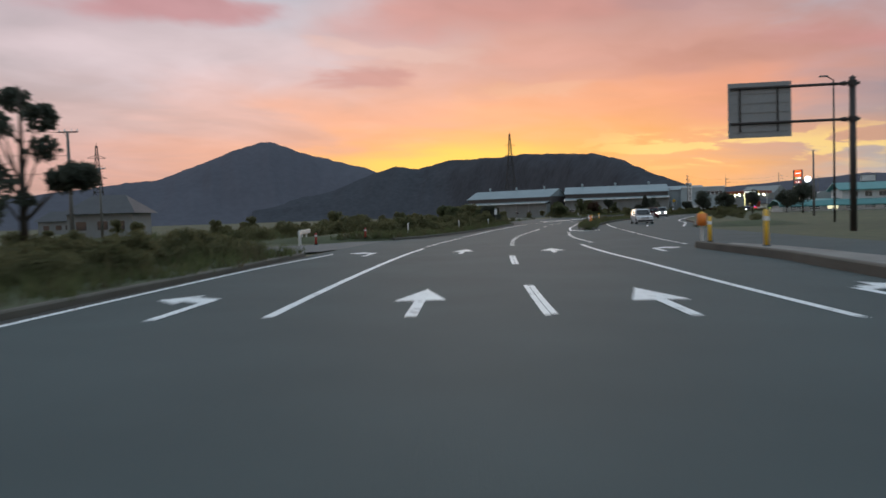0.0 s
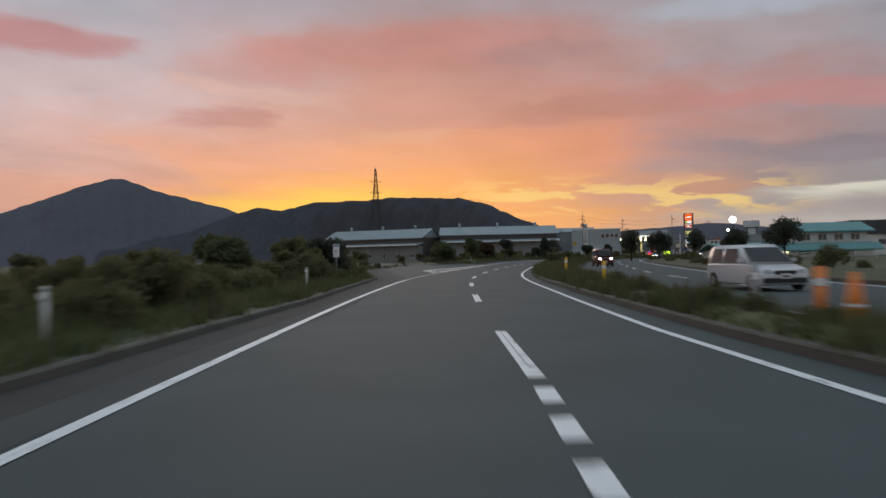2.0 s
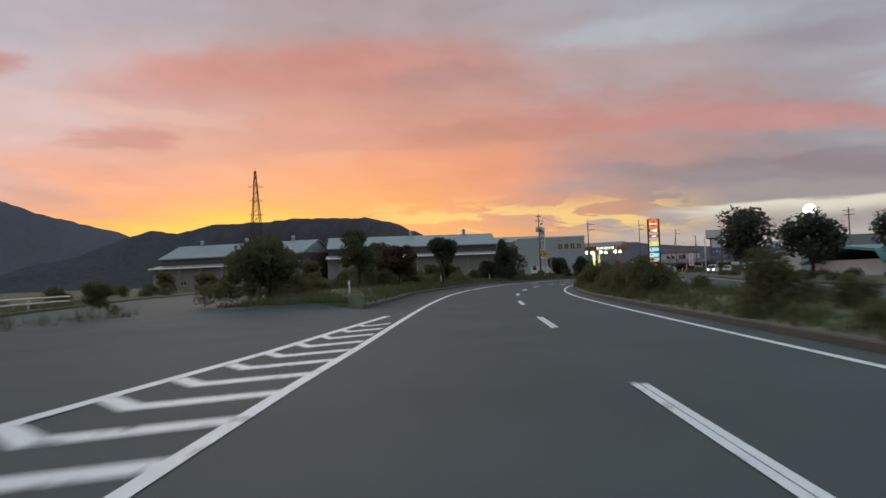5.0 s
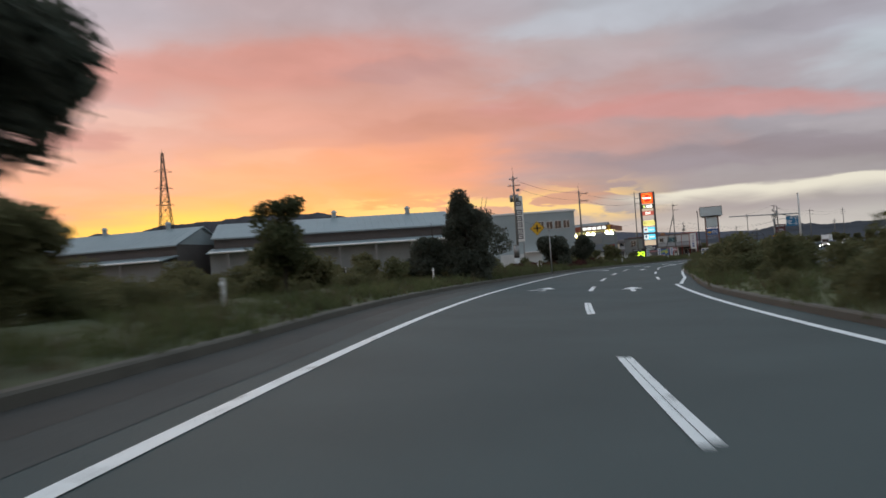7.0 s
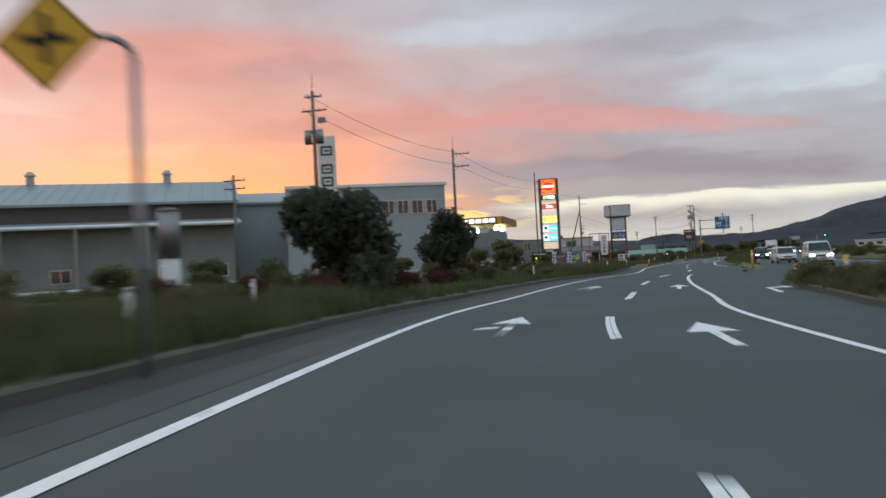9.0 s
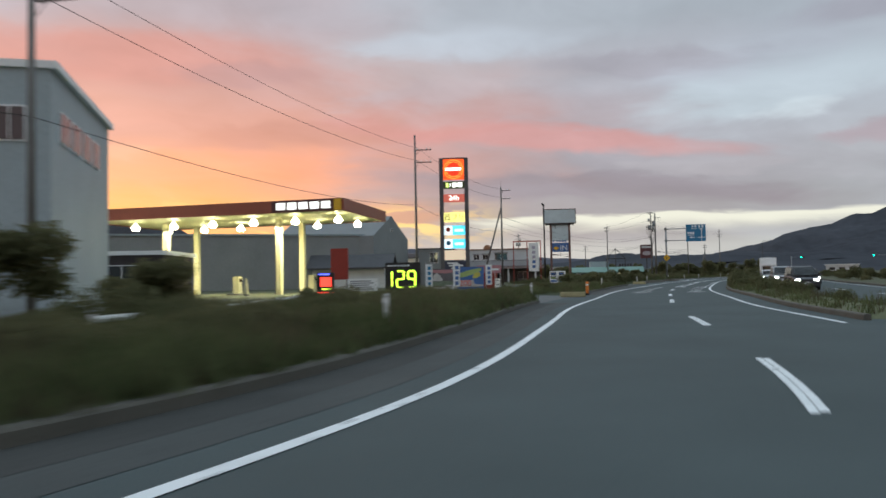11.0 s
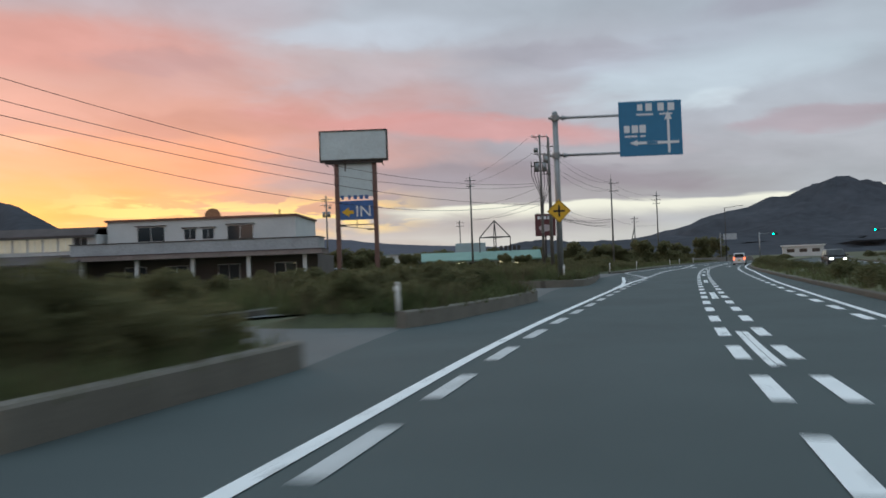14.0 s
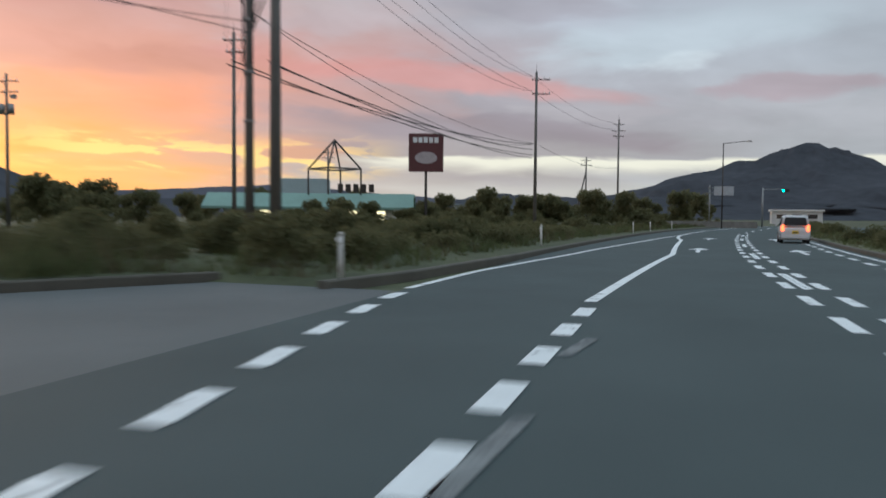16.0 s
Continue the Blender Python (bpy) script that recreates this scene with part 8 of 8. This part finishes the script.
def traffic_signal(label, base, turn, reach, h=5.6):
    t = thing("traffic_signal", label, "traffic signal", "traffic signals", pose(*base, 0, 0, turn))
    part("pole", rod((0, 0, -0.2), (0, 0, h + 0.6), 0.13, 0.11, 12), STEEL, t, smooth=True)
    part("arm", rod((0, 0, h + 0.3), (reach, 0, h + 0.4), 0.06, 0.05, 8), STEEL, t)
    hd = part("signal_head", box(1.25, 0.22, 0.45, (reach + 0.2, -0.02, h - 0.05), bevel=0.05), STEEL_DARK, t)
    for k, m_ in ((-0.38, SIG_GREEN), (0.0, SIG_OFF), (0.38, SIG_OFF)):
        part("lens", rod((reach + 0.2 + k, -0.14, h + 0.17), (reach + 0.2 + k, -0.17, h + 0.17), 0.17, 0.17, 18), m_, hd)
        part("visor", rod((reach + 0.2 + k, -0.14, h + 0.36), (reach + 0.2 + k, -0.38, h + 0.34), 0.03, 0.03, 6), STEEL_DARK, hd)
    return t


traffic_signal("traffic signal showing green on a mast arm", (343.6, 427.6, 0), -40, 3.3)
traffic_signal("traffic signal showing green on a mast arm", (368.5, 408.0, 0), -40, -5.2, 5.7)
bn = sign_gantry("pale direction sign seen far ahead by the junction", (327.2, 427.0, 0), -40, 6.0, (5.6, 4.9), 1.6, (0.6, 3.4), 4.6, 5.9, mat("pale_board", (0.40, 0.43, 0.46), 0.6), 0.1)
pm = thing("mast_arm_pole", "tall grey pole with a long horizontal arm", "mast pole", "", pose(102.3, 243.5, 0, 0, 0, -25))
part("pole", rod((0, 0, -0.2), (0, 0, 6.4), 0.12, 0.08, 12), POST_WHITE, pm, smooth=True)
part("arm", rod((0, 0, 4.35), (-6.8, 0, 4.5), 0.06, 0.045, 8), STEEL, pm)
part("arm_brace", rod((0, 0, 3.9), (-1.6, 0, 4.35), 0.035, 0.035, 6), STEEL, pm)
jb = thing("concrete_barrier", "long grey concrete wall by the junction", "wall", "", pose(322, 424.5, 0, 0, 0, -42))
part("wall", box(14, 0.5, 1.0, (0, 0, -0.1), bevel=0.04), CONCRETE, jb)
fa_ = thing("far_building", "long white low building beyond the junction", "building", "", pose(444, 470, 0, 0, 0, -60))
part("wall", box(13, 8, 3.6, (0, 0, -0.1)), RENDER_WHITE, fa_)
part("roof", box(14, 9, 0.4, (0, 0, 3.5)), WHITE, fa_)
for k in range(3):
    part("window", box(2.4, 0.1, 1.2, (-4 + 4 * k, -4.02, 1.4)), GLASS, fa_)

# ---- shops beyond the opposite road ----
shp = thing("roadside_shop", "low shop with a teal roof and pale walls", "shop")
wall_box(shp, "wall", (84.0, 190.5), (112.5, 185.0), 12, -0.1, 1.5, RENDER_WHITE)
shed_roof(shp, (83.2, 190.4), (113.3, 184.6), [(-1.0, 1.35), (0.2, 2.5), (6.0, 3.0), (12.8, 1.4)], TEAL)
wall_box(shp, "upper_wall", (98.5, 190.0), (113.0, 187.3), 9, 2.2, 5.2, RENDER_WHITE)
shed_roof(shp, (97.8, 190.0), (113.7, 187.0), [(-0.8, 5.0), (4.5, 6.8), (9.8, 5.0)], TEAL)
for k in range(4):
    window(shp, Vector((100.0, 189.7)) + Vector((28.5, -5.5)).normalized() * (1.2 + 3.2 * k), (28.5, -5.5), 3.2, 4.4, 1.6, (5.5, 28.5))
for k in range(6):
    window(shp, Vector((86.0, 190.1)) + Vector((28.5, -5.5)).normalized() * (1.0 + 4.2 * k), (28.5, -5.5), 0.4, 1.2, 2.4, (5.5, 28.5), GLOWWIN if k == 2 else GLASS)
for i, (x, y, w, d, h, c, r) in enumerate(((126, 205, 16, 10, 7.5, RENDER_WHITE, ROOF_TILE), (118, 232, 14, 9, 5.5, CLAD, ROOF_METAL), (140, 222, 12, 9, 6.5, RENDER_WHITE, ROOF_TILE), (150, 262, 16, 10, 5.0, CLAD, ROOF_METAL), (190, 280, 14, 9, 5.5, RENDER_WHITE, ROOF_TILE), (240, 318, 16, 9, 4.6, CLAD, ROOF_METAL), (150, 190, 14, 10, 8.5, WALL_DARK, ROOF_TILE))):
    t = thing("house", "distant house beyond the opposite road", "house", "houses beyond the road", pose(x, y, 0, 0, 0, -15 - 6 * i))
    part("wall", box(w, d, h * 0.62, (0, 0, -0.1)), c, t)
    shed = bmesh.new()
    prism([(-w / 2 - 0.5, h * 0.6), (w / 2 + 0.5, h * 0.6), (w * 0.3, h), (-w * 0.3, h)], d + 1, bm=shed)
    part("roof", shed, r, t)
    for k in range(4):
        part("window", box(1.5, 0.1, 1.1, (-w * 0.36 + k * w * 0.24, -d / 2 - 0.03, h * 0.3)), GLOWWIN if (i + k) % 5 == 0 else GLASS, t)
rs_ = thing("round_sign", "glowing white round shop sign on a tall pole", "sign", "", pose(105.9, 223.7, 0, 0, 0, -20))
part("pole", rod((0, 0, -0.2), (0, 0, 9.6), 0.16, 0.13, 10), STEEL_DARK, rs_)
part("disc", rod((0, -0.2, 9.0), (0, 0.2, 9.0), 0.85, 0.85, 28), mat("lit_sign_white", (1, 0.98, 0.92), 0.5, var=0, bump=0, emit=3.0), rs_)
part("lower_board", box(3.0, 0.3, 1.2, (0, 0, 5.6)), STEEL_DARK, rs_)
for x, y, z in ((99, 214, 6.2), (112, 210, 5.0), (121, 199, 5.4)):
    t = thing("yard_lamp", "small glowing yard lamp on a pole", "lamp", "yard lamps", pose(x, y, 0))
    part("pole", rod((0, 0, -0.2), (0, 0, z), 0.06, 0.05, 8), STEEL_DARK, t)
    bm = bmesh.new()
    bmesh.ops.create_uvsphere(bm, u_segments=12, v_segments=8, radius=0.28, matrix=Matrix.Translation((0, 0, z)))
    part("globe", bm, GLOW_LAMP, t)
guard_rail([(66 + 4 * k, 158 - 1.2 * k, 0.1) for k in range(12)], "pale pipe rail beyond the opposite road")
for i, (x, y) in enumerate(((-44.8, 103.0), (-95, 190))):
    t = thing("house", "old house with a dark tiled hip roof", "house", "houses in the fields", pose(x, y, 0, 0, 0, 12 * i))
    part("wall", box(8.5, 6.5, 3.3, (0, 0, -0.1)), CLAD_GREY, t)
    bm = bmesh.new()
    lo = [bm.verts.new(v) for v in ((-5, -4, 3.1), (5, -4, 3.1), (5, 4, 3.1), (-5, 4, 3.1))]
    hi = [bm.verts.new(v) for v in ((-2.2, 0, 5.6), (2.2, 0, 5.6))]
    for f in ((lo[0], lo[1], hi[1], hi[0]), (lo[2], lo[3], hi[0], hi[1]), (lo[1], lo[2], hi[1]), (lo[3], lo[0], hi[0]), lo[::-1]):
        bm.faces.new(f)
    bmesh.ops.recalc_face_normals(bm, faces=bm.faces)
    part("roof", bm, ROOF_TILE, t)
    for k in (-2.4, 0.4, 2.6):
        part("window", box(1.3, 0.1, 1.1, (k, -3.28, 1.0)), GLASS, t)


# ---- vehicles ----
TYRE = mat("tyre", (0.012, 0.012, 0.012), 0.85, var=0.2)
RIM = mat("wheel_rim", (0.35, 0.35, 0.36), 0.35, 0.7, var=0.1, bump=0)
CAR_GLASS = mat("car_glass", (0.02, 0.024, 0.028), 0.06, var=0.05, bump=0, spec=0.9)
HEAD_ON = mat("headlight_on", (1.0, 0.97, 0.88), 0.3, var=0, bump=0, emit=18)
HEAD_OFF = mat("headlight_off", (0.55, 0.57, 0.58), 0.15, var=0, bump=0)
TAIL_ON = mat("tail_light_on", (1.0, 0.16, 0.05), 0.3, var=0, bump=0, emit=3.0)
TAIL = mat("tail_light", (0.35, 0.02, 0.015), 0.3, var=0, bump=0)
PLATE_Y = mat("plate_yellow", (0.70, 0.48, 0.05), 0.5, var=0.05, bump=0)
PLATE_W = mat("plate_white", (0.70, 0.70, 0.68), 0.5, var=0.05, bump=0)
TRIM = mat("car_trim", (0.02, 0.02, 0.021), 0.6, var=0.1, bump=0)


def paint(name, c):
    return mat("car_" + name, c, 0.25, 0.15, var=0.03, scale=1, fine=20, bump=0, spec=0.6)


def car(label, m, colour, L=3.4, W=1.48, H=1.5, nose=0.75, van=False, lights=False, tails=False, plate=None, group="cars on the road"):
    """A small car standing on z = 0, nose towards +y."""
    t = thing("car", label, "car", group, m)
    h0, belt = 0.2, H * 0.58
    y0, y1 = -L / 2, L / 2
    hood = y1 - nose
    # side outline of the lower body
    prof = [(y0 + 0.05, h0), (y0, h0 + 0.25), (y0 + 0.02, belt - 0.05), (y0 + 0.08, belt), (hood - 0.1, belt), (hood + 0.1, belt - 0.03), (y1 - 0.12, belt - (0.10 if van else 0.16)), (y1, belt - 0.34), (y1, h0 + 0.2), (y1 - 0.06, h0)]

    def loft(outline, widths, bm):
        a = [bm.verts.new((-w, y, z)) for (y, z), w in zip(outline, widths)]
        b = [bm.verts.new((w, y, z)) for (y, z), w in zip(outline, widths)]
        bm.faces.new(a)
        bm.faces.new(b[::-1])
        n = len(a)
        for i in range(n):
            j = (i + 1) % n
            bm.faces.new((a[j], a[i], b[i], b[j]))
        bmesh.ops.recalc_face_normals(bm, faces=bm.faces)
        return bm

    w = W / 2
    bm = loft(prof, [w * 0.95, w * 0.98, w, w * 0.97, w * 0.97, w * 0.96, w * 0.93, w * 0.93, w * 0.95, w * 0.93], bmesh.new())
    es = [e for e in bm.edges if len(e.link_faces) == 2 and e.calc_face_angle(0) > 0.6]
    bmesh.ops.bevel(bm, geom=es, offset=0.05, segments=3, affect="EDGES", profile=0.6)
    part("body", bm, colour, t, smooth=True)
    rf, rb = hood - (0.35 if van else 0.72), y0 + (0.14 if van or H > 1.45 else 0.5)
    cab = [(y0 + 0.05, belt - 0.02), (rb, H - 0.05), (rb + 0.25, H), (rf - 0.2, H), (rf, H - 0.06), (hood + 0.12, belt - 0.03)]
    bm = loft(cab, [w * 0.96, w * 0.80, w * 0.76, w * 0.76, w * 0.79, w * 0.94], bmesh.new())
    es = [e for e in bm.edges if len(e.link_faces) == 2 and e.calc_face_angle(0) > 0.5]
    bmesh.ops.bevel(bm, geom=es, offset=0.035, segments=2, affect="EDGES")
    part("cabin", bm, colour, t, smooth=True)

    def pane(name, pts):
        bm = bmesh.new()
        vs = [bm.verts.new(p) for p in pts]
        f = bm.faces.new(vs)
        bmesh.ops.solidify(bm, geom=[f], thickness=0.012)
        part(name, bm, CAR_GLASS, t)

    def edge(y_a, z_a, y_b, z_b, u):
        return (y_a + (y_b - y_a) * u, z_a + (z_b - z_a) * u)

    (fy0, fz0), (fy1, fz1) = edge(hood + 0.12, belt, rf, H - 0.06, 0.10), edge(hood + 0.12, belt, rf, H - 0.06, 0.93)
    pane("windscreen", [(-w * 0.83, fy0 + 0.03, fz0), (w * 0.83, fy0 + 0.03, fz0), (w * 0.70, fy1 + 0.03, fz1), (-w * 0.70, fy1 + 0.03, fz1)])
    (ry0, rz0), (ry1, rz1) = edge(y0 + 0.05, belt, rb, H - 0.05, 0.15), edge(y0 + 0.05, belt, rb, H - 0.05, 0.90)
    pane("rear_window", [(-w * 0.80, ry0 - 0.025, rz0), (w * 0.80, ry0 - 0.025, rz0), (w * 0.68, ry1 - 0.025, rz1), (-w * 0.68, ry1 - 0.025, rz1)])
    for sx in (-1, 1):
        ym = (rf + rb) / 2
        for a, b in ((rb + 0.12, ym - 0.04), (ym + 0.04, rf - 0.02)):
            pane("side_window", [(sx * (w * 0.945 + 0.012), a, belt + 0.04), (sx * (w * 0.945 + 0.012), b + (0.22 if b > ym + 0.1 else 0), belt + 0.04), (sx * (w * 0.80 + 0.012), b - 0.06, H - 0.12), (sx * (w * 0.80 + 0.012), a + 0.05, H - 0.12)])
        part("mirror", box(0.16, 0.1, 0.13, (sx * (w + 0.09), hood - 0.25, belt + 0.04), bevel=0.03), colour, t)
        part("headlight", box(0.30, 0.10, 0.16, (sx * w * 0.66, y1 - 0.045, belt - 0.34), bevel=0.04), HEAD_ON if lights else HEAD_OFF, t)
        part("tail_light", box(0.14, 0.10, 0.34, (sx * w * 0.84, y0 + 0.01, belt - 0.22), bevel=0.03), TAIL_ON if tails else TAIL, t)
        for y in (y1 - 0.62, y0 + 0.55):
            wh = part("wheel", rod((sx * (w - 0.17), y, 0.28), (sx * (w + 0.0), y, 0.28), 0.28, 0.28, 20), TYRE, t, smooth=False)
            part("rim", rod((sx * (w - 0.01), y, 0.28), (sx * (w + 0.012), y, 0.28), 0.18, 0.17, 16), RIM, wh)
    part("front_bumper", box(W * 0.86, 0.1, 0.16, (0, y1 - 0.02, h0 + 0.06), bevel=0.03), TRIM, t)
    part("grille", box(W * 0.42, 0.06, 0.12, (0, y1 - 0.0, belt - 0.34), bevel=0.015), TRIM, t)
    part("rear_bumper", box(W * 0.88, 0.1, 0.2, (0, y0 + 0.0, h0 + 0.06), bevel=0.03), colour if H < 1.6 else TRIM, t)
    for y in (y0 - 0.03, y1 + 0.035):
        part("number_plate", box(0.33, 0.02, 0.165, (0, y, h0 + 0.2 if y > 0 else h0 + 0.32), bevel=0.004), plate or PLATE_W, t)
        part("plate_bar", box(0.22, 0.024, 0.06, (0, y, (h0 + 0.2 if y > 0 else h0 + 0.32) + 0.04)), TRIM, t)
    part("floor_pan", box(W * 0.84, L * 0.86, 0.12, (0, 0, 0.18)), TRIM, t)
    return t


WHITE_CAR, SILVER, MAROON, NAVY, DARK = paint("white", (0.66, 0.67, 0.68)), paint("silver", (0.36, 0.37, 0.38)), paint("maroon", (0.10, 0.02, 0.02)), paint("navy", (0.03, 0.035, 0.10)), paint("dark", (0.05, 0.05, 0.055))
car("small white hatchback with lit tail lamps and yellow plate", on_road(498, 2.6), WHITE_CAR, 3.4, 1.48, 1.5, 0.7, tails=True, plate=PLATE_Y)
car("white hatchback on the opposite carriageway", on_road(79.5, 9.5, 0, 186), WHITE_CAR, 3.9, 1.68, 1.5, 0.9)
car("dark red minivan with lit headlamps on the opposite carriageway", on_road(136, 10.6, 0, 185), MAROON, 4.4, 1.7, 1.8, 0.7, van=True, lights=True)
car("silver minivan with lit headlamps on the opposite road", on_road(152, 11.2, 0, 184), SILVER, 4.5, 1.72, 1.9, 0.7, van=True, lights=True)
for i, (s, o, c, lab) in enumerate(((378, 11.4, DARK, "dark car with bright headlamps"), (272.5, 9.3, NAVY, "dark blue car with bright headlamps"), (306, 8.7, WHITE_CAR, "white car with bright headlamps"), (324, 8.8, WHITE_CAR, "white car on the opposite carriageway"), (354.5, 8.6, DARK, "dark car with bright headlamps"), (373, 8.7, SILVER, "silver car with bright headlamps"), (404, 8.8, WHITE_CAR, "white car with bright headlamps"), (402, 12.0, NAVY, "dark blue car with bright headlamps"), (425, 12.2, WHITE_CAR, "white car with bright headlamps"), (470, 11.0, DARK, "dark car with bright headlamps"))):
    car(lab + " on the opposite carriageway" if "opposite" not in lab else lab, on_road(s, o, 0, 182), c, 4.1, 1.69, 1.5 + 0.12 * (i % 3), 0.85, lights=i != 3)


def truck(label, m):
    t = thing("truck", label, "truck", "", m)
    part("cargo_box", box(2.1, 4.6, 2.3, (0, -0.9, 0.9), bevel=0.04), WHITE, t)
    part("cab", box(1.9, 1.5, 1.7, (0, 2.3, 0.5), bevel=0.12), WHITE_CAR, t)
    part("windscreen", box(1.6, 0.05, 0.75, (0, 3.05, 1.3), bevel=0.02), CAR_GLASS, t)
    part("chassis", box(1.2, 6.0, 0.3, (0, 0, 0.55)), TRIM, t)
    for sx in (-1, 1):
        part("headlight", box(0.3, 0.08, 0.18, (sx * 0.7, 3.05, 0.75), bevel=0.03), HEAD_ON, t)
        for y in (2.3, -2.2):
            part("wheel", rod((sx * 0.7, y, 0.4), (sx * 0.98, y, 0.4), 0.4, 0.4, 18), TYRE, t)
    part("bumper", box(1.9, 0.15, 0.25, (0, 3.05, 0.4), bevel=0.03), TRIM, t)


truck("white box truck on the opposite carriageway", on_road(416, 8.9, 0, 182))
for x, y, tr in ((226, 428, 60), (231, 424, 62)):
    car("silver car parked on the lot", pose(x, y, 0, 0, 0, tr), SILVER, 4.2, 1.69, 1.45, 0.95, group="parked cars")
car("pale car parked at the filling station", pose(118.5, 333.5, 0, 0, 0, 60), SILVER, 4.2, 1.69, 1.5, 0.9, group="parked cars")
